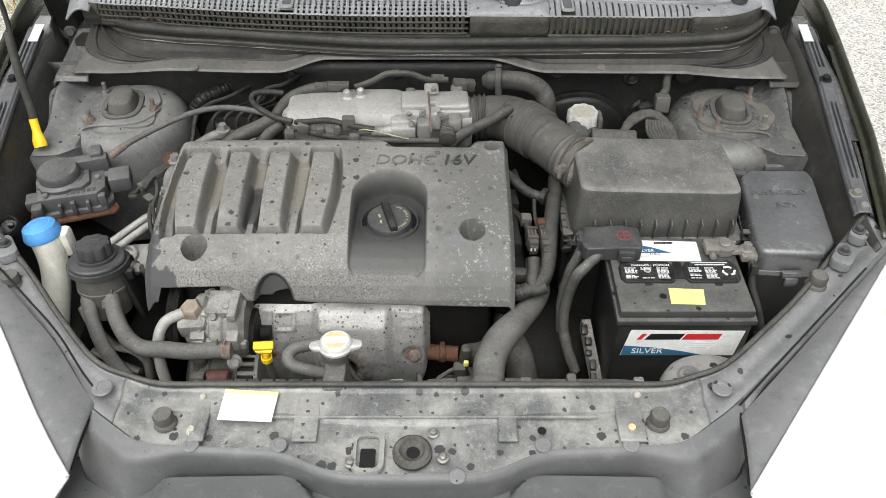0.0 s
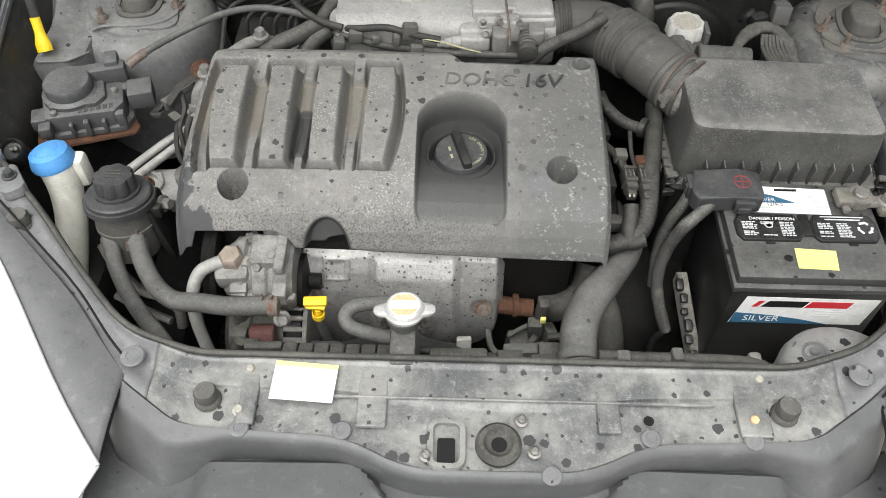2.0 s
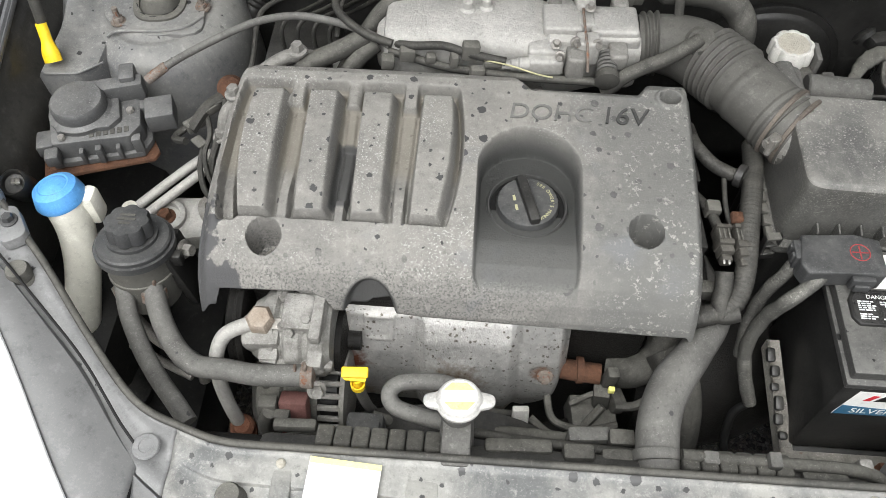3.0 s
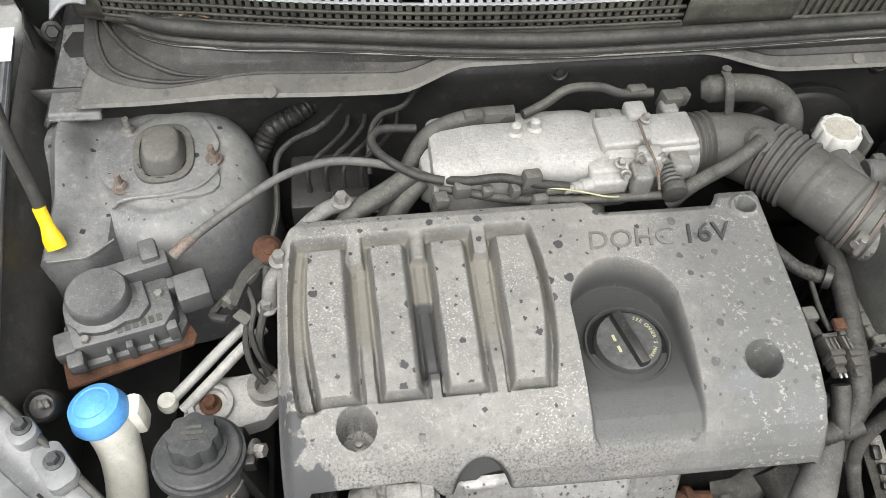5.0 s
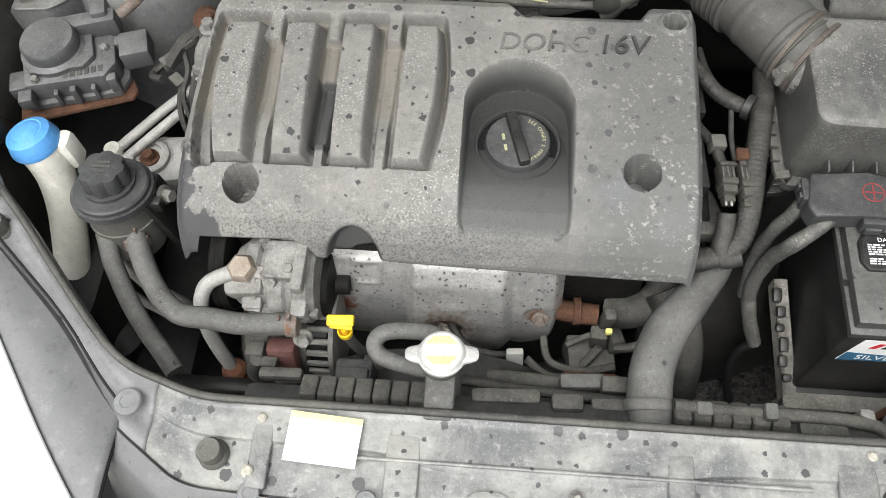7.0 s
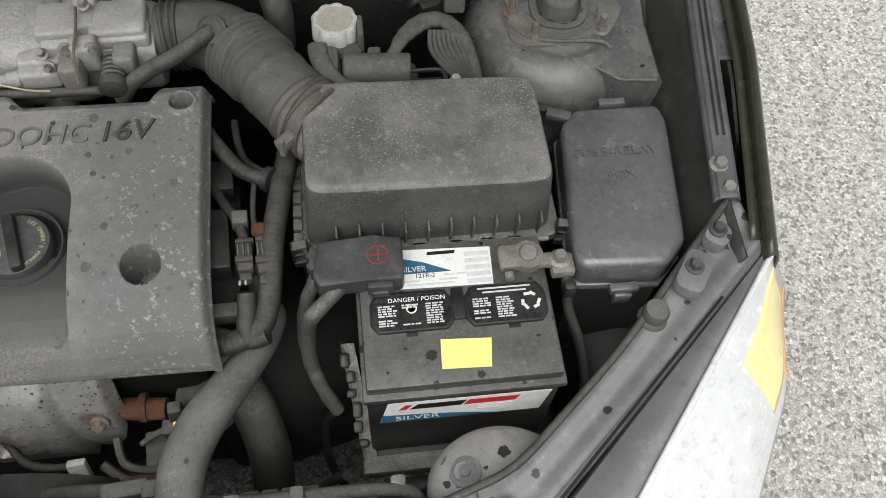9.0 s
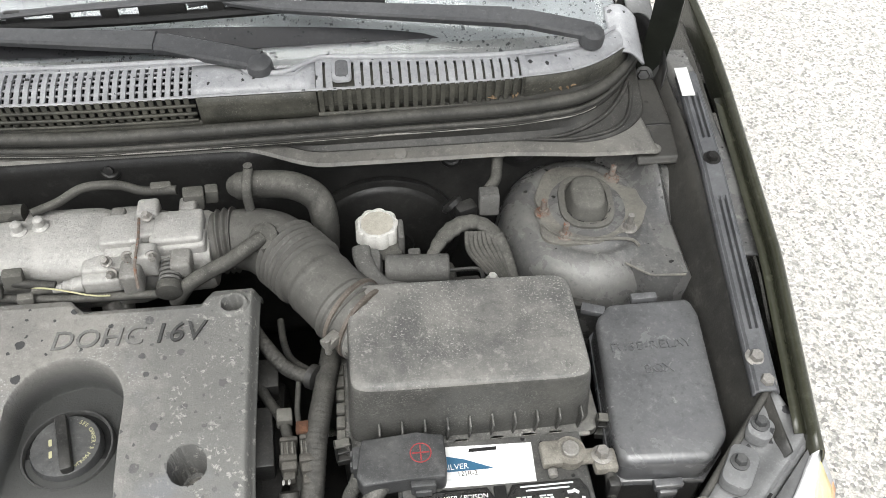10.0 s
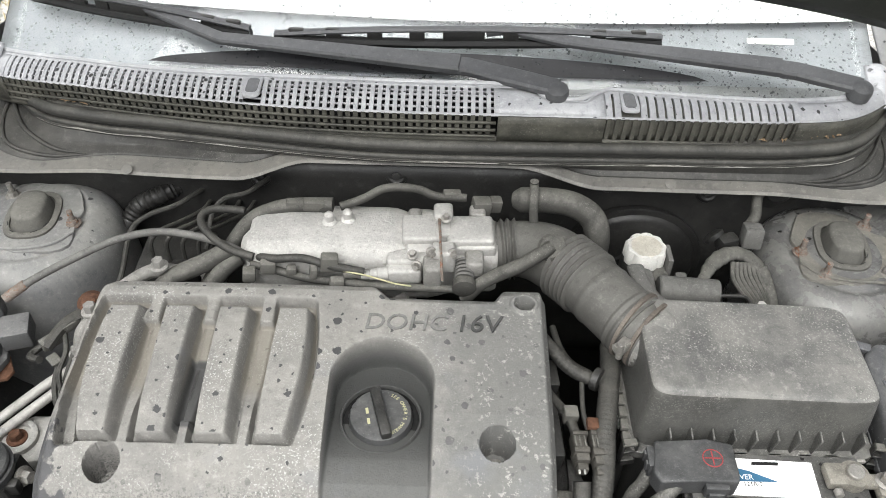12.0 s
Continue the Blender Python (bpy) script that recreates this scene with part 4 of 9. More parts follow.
        hexbolt(bm, (tx + g * dx, ty + dy, 0.807), (0, 0, 1), 0.0075, 0.009)
        cyl(bm, (tx + g * dx, ty + dy, 0.815), (tx + g * dx, ty + dy, 0.831), 0.004)
        part("strut_nut", bm, M_STEEL if k == 0 and g > 0 or k == 2 and g < 0 else M_RUSTSTEEL, tw)
    bm = bm_new()
    tube(bm, [(tx + g * dx, ty + dy, 0.8105) for dx, dy in ((-0.066, -0.028), (-0.052, -0.046), (-0.034, -0.056), (-0.005, -0.062), (0.028, -0.063), (0.045, -0.068), (0.05, -0.078))], 0.0022, 8, 6)
    part("sealer_bead", bm, M_CRUST if g > 0 else M_TOWER, tw)

# cowl


def cowl_line(c):
    """How far the cowl runs back at a distance c from the middle."""
    a = abs(c)
    return 0.06 * a * a + 1.0 * max(0, a - 0.44) ** 2 + 3.6 * max(0, a - 0.535) ** 2


def cw(c, y, z):
    """Shifts the cowl a little to one side and turns it, to fit the camera's view."""
    k = sst(0.2, 0.6, abs(c))
    return Vector((X0 + 0.0125 * k + c, y - 0.0157 * c * k, z))


def left_bow(c):
    """Runs the left half of the cowl back earlier, to fit the camera's view."""
    return 0.027 * sst(0.02, 0.42, -c)


def cowl_levels(s, g):
    """Cross section of the cowl at a station s from the middle: foot of the lip up to the seal shelf."""
    c = g * s
    mid = sst(-0.27, -0.17, c) * (1 - sst(0.12, 0.24, c))
    out = sst(0.42, 0.56, s)
    t = max(0.0, (s - 0.565) / 0.135)
    lip_y = 1.333 + 0.028 * mid + 0.006 * sst(0.3, 0.6, s)
    lip_z = 0.863 + 0.012 * mid - 0.010 * sst(0.45, 0.6, s)
    fc = s if t == 0 else 0.565 + 0.092 * math.sin(min(1, t) * 1.57) + 0.008 * t
    fy = lerp(lip_y + 0.022, 1.360, out) + (0.082 * (1 - math.cos(t * 1.4)) if t else 0)
    fz = lip_z + 0.006 + 0.010 * t
    sc = s if s < 0.56 else 0.56 + (s - 0.56) * 0.83
    d = cowl_line(sc) + left_bow(g * sc)
    fy += 0.5 * left_bow(c) * (1 - out)
    lift = -0.012 * sst(0.5, 0.66, s)
    return [(s, 1.390, 0.852 + 0.012 * mid), (s, lip_y + 0.008, lip_z - 0.004), (s, lip_y, lip_z), (s, lip_y + 0.003, lip_z + 0.004),
            (lerp(s, fc, 0.9), lerp(lip_y, fy, 0.9), lerp(lip_z + 0.004, fz, 0.9)), (fc, fy, fz),
            (lerp(fc, sc, 0.4), lerp(fy, 1.3565 + d, 0.55) + 0.003 * (1 - mid), lerp(fz, 0.886, 0.42)),
            (sc, 1.3535 + d, 0.885 + lift), (sc, 1.353 + d, 0.890 + lift), (sc, 1.357 + d, 0.8915 + lift), (sc, 1.361 + d, 0.889 + lift), (sc, 1.363 + d, 0.897 + lift),
            (sc, 1.366 + d, 0.915 + lift), (sc, 1.39 + d, 0.92 + lift)]


def cowl_at(s, g, h):
    """A point of the section, h counted in its rows."""
    L = cowl_levels(s, g)
    i = min(int(h), len(L) - 2)
    f = h - i
    p, q = L[i], L[i + 1]
    return cw(g * lerp(p[0], q[0], f), lerp(p[1], q[1], f), lerp(p[2], q[2], f))


def cowl_u(u, reach=0.70):
    c = lerp(-reach, reach, u)
    return abs(c), (1 if c >= 0 else -1)


bm = bm_new()
sheet(bm, lambda u, v: Vector((X0 + lerp(-0.72, 0.72, u), lerp(1.39, 1.386, v), lerp(0.45, 0.856, v))), 60, 14)
cowl = part("firewall", bm, M_FIREWALL, body, "dark padded firewall below the cowl lip", solid=0.003)
for nm, h0, h1, mt, lb in (("cowl_lip", 0.0, 5.0, M_LIP, "pale dusty cowl lip"), ("cowl_panel", 5.0, 13.0, M_COWL, "dusty black cowl panel curving back at the corners")):
    bm = bm_new()
    sheet(bm, lambda u, v, h0=h0, h1=h1: cowl_at(*cowl_u(u, 0.665 if h0 == 0 else 0.70), lerp(h0, h1 - 1e-6, v)), 180, int((h1 - h0) * 4))
    part(nm, bm, mt, body, lb, solid=0.003)
for x, y, z in ((-0.433, 1.388, 0.80), (-0.091, 1.386, 0.838), (0.365, 1.384, 0.822), (-0.29, 1.386, 0.83), (0.22, 1.386, 0.835)):
    bm = bm_new()
    lathe(bm, (x, y, z), (0, -1, 0.3), [(0.017, 0), (0.016, 0.002), (0.012, 0.003), (0.009, 0.001), (0.006, 0.001), (0.006, 0.008), (0, 0.009)], 20)
    part("firewall_bolt", bm, M_BLACK, cowl)
for c in (-0.42, 0.335):
    bm = bm_new()
    lathe(bm, (X0 + c, 1.342, 0.869), (0, -0.4, 1), [(0.008, 0), (0.008, 0.002), (0.004, 0.003), (0, 0.003)], 16)
    part("lip_clip", bm, M_LIP, cowl)
STN = [(-0.70 + 1.40 * k / 48) for k in range(49)]
bm = bm_new()
tube(bm, [cowl_at(abs(c), 1 if c > 0 else -1, 11.6) + Vector((0, -0.003, 0.002)) for c in STN], 0.0085, 12, 3)
part("hood_seal", bm, M_SEAL, body, "long rubber hood seal along the cowl")
bm = bm_new()
tube(bm, [cowl_at(abs(c), 1 if c > 0 else -1, 10.3) + Vector((0, -0.003, 0.001)) for c in STN], 0.0045, 10, 3)
part("seal_lower_lip", bm, M_SEAL, body)
rng = random.Random(3)
bm = bm_new()
pts = [-0.60 + 1.2 * k / 420 for k in range(421)]
lo = [cowl_at(abs(c), 1 if c > 0 else -1, 7.6) + Vector((0, -0.0006, 0)) for c in pts]
wob = 0.5
vl, vh = [], []
for k, p in enumerate(lo):
    wob = max(0.0, min(1.0, wob + rng.uniform(-0.3, 0.3)))
    on = 0.5 + 0.5 * math.sin(pts[k] * 23) + 0.4 * math.sin(pts[k] * 61 + 1)
    vl.append(bm.verts.new(p))
    vh.append(bm.verts.new(p + Vector((0, 0.0004, 0.0002 + 0.0026 * wob * max(0, min(1, on))))))
for k in range(420):
    bm.faces.new((vl[k], vl[k + 1], vh[k + 1], vh[k]))
part("chipped_edge", bm, M_CHIP, body, "pale chipped paint along the cowl edge", solid=0.0006)
for g in (-1, 1):  # leaf-shaped pressed pocket in each corner
    for pts, r in (([(0.50, 5.25), (0.55, 5.6), (0.60, 6.05), (0.64, 6.5), (0.672, 6.85)], 0.0032), ([(0.49, 5.2), (0.55, 5.22), (0.60, 5.3), (0.63, 5.4), (0.652, 5.75), (0.668, 6.3), (0.674, 6.85)], 0.0028)):
        bm = bm_new()
        tube(bm, [cowl_at(s_, g, h_) + Vector((0, -0.001, 0.001)) for s_, h_ in pts], r, 10, 8, rfun=lambda q: min(1, 0.25 + q * 14))
        part("pressed_ridge", bm, M_COWL, body)
    bm = bm_new()  # stepped flat gusset between cowl, tower and wing
    sheet(bm, lambda u, v, g=g: cw(g * (lerp(0.640, 0.712 - 0.012 * u, v)), lerp(1.336, 1.475, u), 0.8425 + 0.030 * u - 0.012 * sst(0.86, 1.0, v) - 0.006 * (1 - sst(0.0, 0.05, u))), 80, 16)
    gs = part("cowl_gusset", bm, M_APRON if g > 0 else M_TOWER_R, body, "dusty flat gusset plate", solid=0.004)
    bm = bm_new()
    lathe(bm, cw(g * 0.662, 1.349, 0.852), (0, 0, 1), [(0.010, 0), (0.010, 0.002), (0.007, 0.003), (0.005, 0.002), (0, 0.002)], 18)
    part("gusset_plug", bm, M_LIP, gs)

# floor of the bay: subframe and lower panels, left open in the middle
for nm, c, s in (("subframe", (X0, 1.22, 0.25), (1.1, 0.12, 0.08)), ("lower_crossmember", (X0, 0.62, 0.30), (1.0, 0.06, 0.10))):
    bm = bm_new()
    box(bm, c, s, 0.02)
    part(nm, bm, M_DARKIRON, body)
for g in (-1, 1):
    bm = bm_new()
    box(bm, (X0 + g * 0.50, 0.98, 0.46), (0.09, 0.72, 0.12), 0.02)
    part("chassis_leg", bm, M_BODY, body)
    bm = bm_new()
    box(bm, (X0 + g * 0.50, 0.765, 0.40), (0.36, 0.02, 0.38), 0.006)
    part("front_bulkhead", bm, M_BODY, body)
# unseen boxes at rear, sides and front, added to block light under the car
bm = bm_new()
box(bm, (X0, 1.60, 0.45), (1.40, 0.35, 0.84), 0.03)
part("rear_light_block", bm, M_BODY, body)
for g in (-1, 1):
    bm = bm_new()
    box(bm, (X0 + g * 0.66, 1.10, 0.32), (0.22, 0.62, 0.62), 0.06)
    part("side_light_block", bm, M_BODY, body)
bm = bm_new()
box(bm, (X0, 0.50, 0.22), (1.3, 0.25, 0.30), 0.05)
part("front_light_block", bm, M_BODY, body)

plugt = thing("side_plug", "round black screw plug beside the fender strip", "plug", (-0.70, 0.985, 0.76))
bm = bm_new()
lathe(bm, (-0.700, 0.995, 0.775), (0.1, -0.5, 1), [(0.016, -0.02), (0.0175, 0), (0.0175, 0.018), (0.015, 0.022), (0.013, 0.020), (0.012, 0.014), (0, 0.014)], 26)
pb = part("plug_body", bm, M_BLACK, plugt)
for k in range(2):
    bm = bm_new()
    box(bm, (-0.6985 + 0.006 * k, 0.9885, 0.7925 + 0.001 * k), (0.005, 0.012, 0.004), 0.001, (-20, 0, 30))
    part("slot_mark", bm, M_STEEL, pb)

# ---- bumper and headlights ----
bumper = thing("front_bumper", "smooth charcoal plastic front bumper top", "bumper", (X0, 0.5, 0.2))


def bumper_pt(u, v):
    c = lerp(-0.47, 0.47, u)
    a = abs(c)
    back = 0.615 - 0.035 * (1 - sst(0.09, 0.16, a)) + 0.02 * sst(0.35, 0.43, a)
    y = lerp(back, 0.36, v)
    pad = (1 - sst(0.32, 0.345, a - 0.03 * v)) * sst(0.06, 0.10, v - 0.16 * (1 - sst(0.09, 0.17, a)))
    z = 0.688 + 0.014 * pad - 0.10 * max(0, v - 0.3) ** 1.6 - 0.07 * a * a
    return Vector((X0 + c, y, z))


bm = bm_new()
sheet(bm, bumper_pt, 130, 60)
part("bumper_top", bm, M_BUMPER, bumper, solid=0.004)
bm = bm_new()
sheet(bm, lambda u, v: Vector((X0 + lerp(-0.47, 0.47, u), lerp(0.36, 0.31, math.sin(v * 3.14)), lerp(0.655, 0.20, v))), 20, 16)
part("bumper_face", bm, M_BUMPER, bumper, solid=0.004)
for g in (-1, 1):
    hl = thing("headlight", "headlight with a glare-white lens and an amber corner, under a dark trim", "headlight", (X0 + g * 0.6, 0.72, 0.6), "headlights")

    def trim(u, v, g=g):
        a = Vector((lerp(0.722, 0.444, u), lerp(0.908, 0.662, u), lerp(0.823, 0.744, u)))
        b = Vector((lerp(0.728, 0.425, u), lerp(0.905, 0.535, u), lerp(0.826, 0.742, u)))
        p = a.lerp(b, v) + (Vector((-0.012 - 0.020 * (1 - v) * sst(1.0, 0.6, u) + 0.020 * v * sst(0.3, 0.9, u), 0.022, 0)) if g < 0 else Vector())
        p.z += 0.006 * math.sin(v * 3.0) * sst(0, 0.3, u) - 0.02 * (1 - sst(0, 0.06, v))
        return Vector((X0 + g * p.x, p.y, p.z))
    bm = bm_new()
    sheet(bm, trim, 40, 12)
    part("upper_trim", bm, M_TRIM, hl, "smooth grey headlight trim", solid=0.003)
    # black tubes laid on the seam to draw the gap's shade
    bm = bm_new()
    e0, e1 = trim(0.98, 0.04), trim(0.98, 0.92)
    tube(bm, [e0 + Vector((-g * 0.004, 0.004, 0.002)), e0.lerp(e1, 0.5) + Vector((-g * 0.004, 0, -0.002)), e1 + Vector((-g * 0.004, 0, -0.008))], 0.0022, 8, 6)
    tube(bm, [trim(k / 10, 0.02) + Vector((-g * 0.002, 0.004, 0.0245)) for k in range(2, 11)], 0.0016, 8, 3)
    part("gap_shade_line", bm, M_FLATBLACK, hl, "thin black lines for the shade in the trim gap")

    def lens(u, v, g=g, dz=0.0):
        a = Vector((lerp(0.728, 0.425, u), lerp(0.905, 0.535, u), lerp(0.828, 0.745, u)))
        b = Vector((lerp(0.775, 0.50, u), lerp(0.895, 0.36, u), lerp(0.74, 0.60, u)))
        p = a.lerp(b, v) + (Vector((-0.016 + 0.022 * sst(0.3, 0.9, u), 0.024, 0)) if g < 0 else Vector())
        bulge = math.sin(v * 1.57) * (1 - v * 0.3)
        p += Vector((0.03, -0.02, 0.010 if g > 0 else 0.035)) * bulge * sst(0, 0.2, u) + Vector((0, 0, dz))
        return Vector((X0 + g * p.x, p.y, p.z))
    # opaque white sheet, the lens's glare put into its colour
    bm = bm_new()
    sheet(bm, lens, 40, 20)
    part("lens", bm, M_LENS, hl, "glare-white lens", solid=0.004)
    bm = bm_new()
    sheet(bm, lambda u, v, g=g: lens(lerp(0.02, 0.24, u), lerp(0.22, 0.8, v), g, 0.002), 16, 10)
    part("amber_corner", bm, M_AMBER, hl, "amber turn signal corner", solid=0.003)
    bm = bm_new()
    sheet(bm, lambda u, v, g=g: lens(lerp(0.005, 0.16, u), lerp(0.82, 0.97, v), g, 0.002), 12, 6)
    part("orange_tip", bm, mat("orange_lens", (0.80, 0.36, 0.16), (0.86, 0.45, 0.22), 0.5, 10, 0.15, bump=0.0, spec=0.5), hl, "orange edge of the turn signal", solid=0.003)
    bm = bm_new()
    tube(bm, [lens(k / 8, 0.0, g) + Vector((0, 0, 0.002)) for k in range(9)], 0.003, 8, 3)
    part("bright_edge", bm, M_LENS, hl)

# ---- hood, hinges, prop rod ----
hood = thing("hood", "raised black hood seen from its satin underside", "hood", (X0, 1.45, 1.0))
HC, HS = math.cos(radians(57)), math.sin(radians(57))


def hood_pt(u, v):
    c = lerp(-0.745, 0.745, u)
    a = abs(c)
    L = 0.96 * v
    edge = 1.135 - 0.095 * (a / 0.70) ** 2.2
    rib = 0.012 * sst(0.06, 0.09, L) * (1 - 0.8 * sst(0.12, 0.15, L)) * (1 - sst(0.62, 0.66, a))
    y0 = 1.435 + 0.02 * a
    return Vector((X0 + c, y0 - HC * L - rib * HS, edge + HS * L - rib * HC + 0.10 * (a / 0.70) ** 2.2 * sst(0.0, 0.35, L)))


bm = bm_new()
sheet(bm, hood_pt, 90, 60)
part("hood_panel", bm, M_HOOD, hood, "satin black pressed hood underside", solid=0.012)
for g in (-1, 1):
    for c, L in ((0.52, 0.10), (0.61, 0.11), (0.56, 0.16)):
        p = hood_pt((g * c + 0.745) / 1.49, L / 0.96)
        # black disc on the skin in place of a hole's shade
        bm = bm_new()
        lathe(bm, p + Vector((0, -0.006, -0.006)), (0, -HS, -HC), [(0.009, 0), (0.009, 0.003), (0, 0.003)], 14)
        part("hood_hole_shade", bm, M_FLATBLACK, hood, "small black disc for a hood hole")
    bm = bm_new()
    path = [(0.704, 1.500, 0.845), (0.711, 1.503, 0.87), (0.714, 1.500, 0.90), (0.711, 1.487, 0.945), (0.705, 1.471, 0.99), (0.699, 1.455, 1.02), (0.70, 1.438, 1.045), (0.702, 1.42, 1.065)]
    ring = []
    sp = smooth_path([Vector((X0 + g * a_, y_, z_)) for a_, y_, z_ in path], 5)
    for k, p in enumerate(sp):
        d = (sp[min(k + 1, len(sp) - 1)] - sp[max(k - 1, 0)]).normalized()
        w_ = Vector((g * 0.75, -0.55, 0.0)).normalized()
        n_ = d.cross(w_).normalized()
        ring.append([bm.verts.new(p + w_ * x_ + n_ * y_) for x_, y_ in ((-0.019, 0.0), (-0.019, 0.007), (-0.016, 0.007), (-0.015, 0.003), (0.015, 0.003), (0.016, 0.007), (0.019, 0.007), (0.019, 0.0))])
    for r1, r2 in zip(ring, ring[1:]):
        for i in range(8):
            j = (i + 1) % 8
            bm.faces.new((r1[i], r1[j], r2[j], r2[i]))
    bm.faces.new(ring[0])
    bm.faces.new(ring[-1])
    hinge = part("hinge_arm", bm, M_HOOD, hood, "black channelled steel hood hinge arm")
    bm = bm_new()
    hexbolt(bm, (X0 + g * 0.700, 1.488, 0.862), (-g * 0.3, -0.8, 0.5), 0.009, 0.01)
    part("pivot_bolt", bm, M_BLACK, hinge)
    pl = hood_pt((g * 0.70 + 0.745) / 1.49, 0.05)
    bm = bm_new()
    box(bm, pl + Vector((0, -0.0055, -0.0035)), (0.048, 0.060, 0.006), 0.002, (-57, 0, 0))
    plate = part("hinge_plate", bm, M_HOOD, hood)
    for dy in (-0.024, 0.024):
        bm = bm_new()
        hexbolt(bm, pl + Vector((0, -0.0075 + dy * HC, -0.005 - dy * HS)), (0, -HS, -HC), 0.007, 0.008)
        part("hinge_bolt", bm, M_BLACK, plate)
rod = thing("prop_rod", "black hood prop rod with a yellow plastic clip", "prop rod", (-0.712, 1.19, 0.8))
bm = bm_new()
tube(bm, [(-0.712, 1.195, 0.80), (-0.713, 1.20, 0.85), (-0.722, 1.225, 0.93), (-0.735, 1.275, 1.05), (-0.75, 1.25, 1.35)], 0.0045, 10, 6)
rd = part("rod", bm, M_BLACK, rod)
bm = bm_new()
tube(bm, [(-0.7125, 1.198, 0.845), (-0.716, 1.21, 0.88), (-0.722, 1.225, 0.93), (-0.728, 1.25, 0.99)], 0.0075, 10, 6)
part("foam_sleeve", bm, M_RUBBER, rod)
bm = bm_new()
tube(bm, [(-0.704, 1.172, 0.812), (-0.7065, 1.178, 0.822), (-0.709, 1.185, 0.832), (-0.7115, 1.192, 0.845), (-0.713, 1.196, 0.854)], 0.0095, 12, 6, rfun=lambda q: lerp(1.25, 0.8, sst(0.008, 0.03, q)), flat=0.75)
part("yellow_clip", bm, M_YELLOW, rod, "bright yellow clip")

# ---- cowl grille, windscreen, wipers ----
grille = thing("cowl_grille", "grey plastic cowl grille with rows of narrow vent slots", "cowl grille", (X0, 1.4, 0.92))


def grille_y(c):
    if c < 0:
        return 1.365 + 0.25 * c * c + 0.8 * max(0, -c - 0.56) ** 2
    return 1.365 + 0.06 * c * c + 1.0 * max(0, abs(c) - 0.44) ** 2 + 2.6 * max(0, abs(c) - 0.555) ** 2


def grille_top(c, w):
    """A point of the grille's top face, w from front (0) to back (1)."""
    a = abs(c)
    depth = lerp(0.055, 0.038, sst(0.1, 0.5, a))
    depth *= 1 + 0.35 * sst(0.15, 0.6, -c)
    notch = 0.0
    if 0.13 < c < 0.235:
        notch = 0.030 * sst(0.13, 0.16, c) * (1 - sst(0.205, 0.235, c))
    y = grille_y(c) + depth * w - notch * w
    return Vector((X0 + c, y, 0.960 + 0.004 * math.sin(w * 3.1) + lerp(0.013, 0.009, sst(0.1, 0.5, a)) * w - 0.045 * a * a - 0.05 * max(0, a - 0.5)))


bm = bm_new()
NX = 220
for (w0, w1) in ((0.0, 0.06), (0.86, 1.0)):
    sheet(bm, lambda u, v, w0=w0, w1=w1: grille_top(lerp(-0.66, 0.66, u), lerp(w0, w1, v)), NX, 3)
for c0, c1 in ((0.085, 0.235), (-0.66, -0.62), (0.50, 0.66)):
    sheet(bm, lambda u, v, c0=c0, c1=c1: grille_top(lerp(c0, c1, u), lerp(0.06, 0.86, v)), 16, 4)
part("grille_frame", bm, M_GRILLE, grille, solid=0.0025)
bm = bm_new()
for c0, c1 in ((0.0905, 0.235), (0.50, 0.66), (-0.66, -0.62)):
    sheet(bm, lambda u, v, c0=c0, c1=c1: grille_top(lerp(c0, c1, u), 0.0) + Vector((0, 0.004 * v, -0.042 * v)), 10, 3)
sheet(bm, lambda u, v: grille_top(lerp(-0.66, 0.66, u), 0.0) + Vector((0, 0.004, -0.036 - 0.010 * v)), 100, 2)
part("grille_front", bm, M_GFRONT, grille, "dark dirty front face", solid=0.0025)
bm = bm_new()
sheet(bm, lambda u, v: grille_top(lerp(-0.66, 0.66, u), 1.0) + Vector((0, 0.012 * v, -0.02 * v)), 120, 2)
part("grille_rear_flange", bm, M_GRILLE, grille, solid=0.0025)
bm = bm_new()  # black sheet that stands for the shade under the slots
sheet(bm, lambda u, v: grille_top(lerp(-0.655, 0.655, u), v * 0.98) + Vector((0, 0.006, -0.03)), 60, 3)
part("slot_shade_sheet", bm, M_FLATBLACK, grille, "black sheet for the shade under the slots")


def slat_mesh(c, w, front):
    b = bm_new()
    n = 6 if not front else 3
    L, R = [], []
    for k in range(n + 1):
        t = k / n
        if front:
            p = grille_top(c, 0.0) + Vector((0, 0.003 * t, -0.038 * t))
            q = p + Vector((0, 0.004, 0))
        else:
            p = grille_top(c, lerp(0.05, 0.87, t))
            q = p + Vector((0, 0, -0.005))
        L.append((p + Vector((-w, 0, 0)), q + Vector((-w, 0, 0))))
        R.append((p + Vector((w, 0, 0)), q + Vector((w, 0, 0))))
    vs = [[b.verts.new(x) for x in (l[0], r[0], r[1], l[1])] for l, r in zip(L, R)]
    for a, d in zip(vs, vs[1:]):
        for i in range(4):
            j = (i + 1) % 4
            b.faces.new((a[i], a[j], d[j], d[i]))
    b.faces.new(vs[0])
    b.faces.new(vs[-1])
    return b


bm = bm_new()  # closed valleys between the ribs on the driver's side, darkened for their shade
sheet(bm, lambda u, v: grille_top(lerp(0.235, 0.50, u), lerp(0.06, 0.86, v)) + Vector((0, 0, -0.0045)), 24, 5)
sheet(bm, lambda u, v: grille_top(lerp(0.235, 0.50, u), 0.0) + Vector((0, 0.006 + 0.003 * v, -0.038 * v)), 24, 3)
part("ribbed_backing", bm, M_GFRONT, grille, "dark backing between raised ribs", solid=0.002)
bm = bm_new()  # pale rear rim
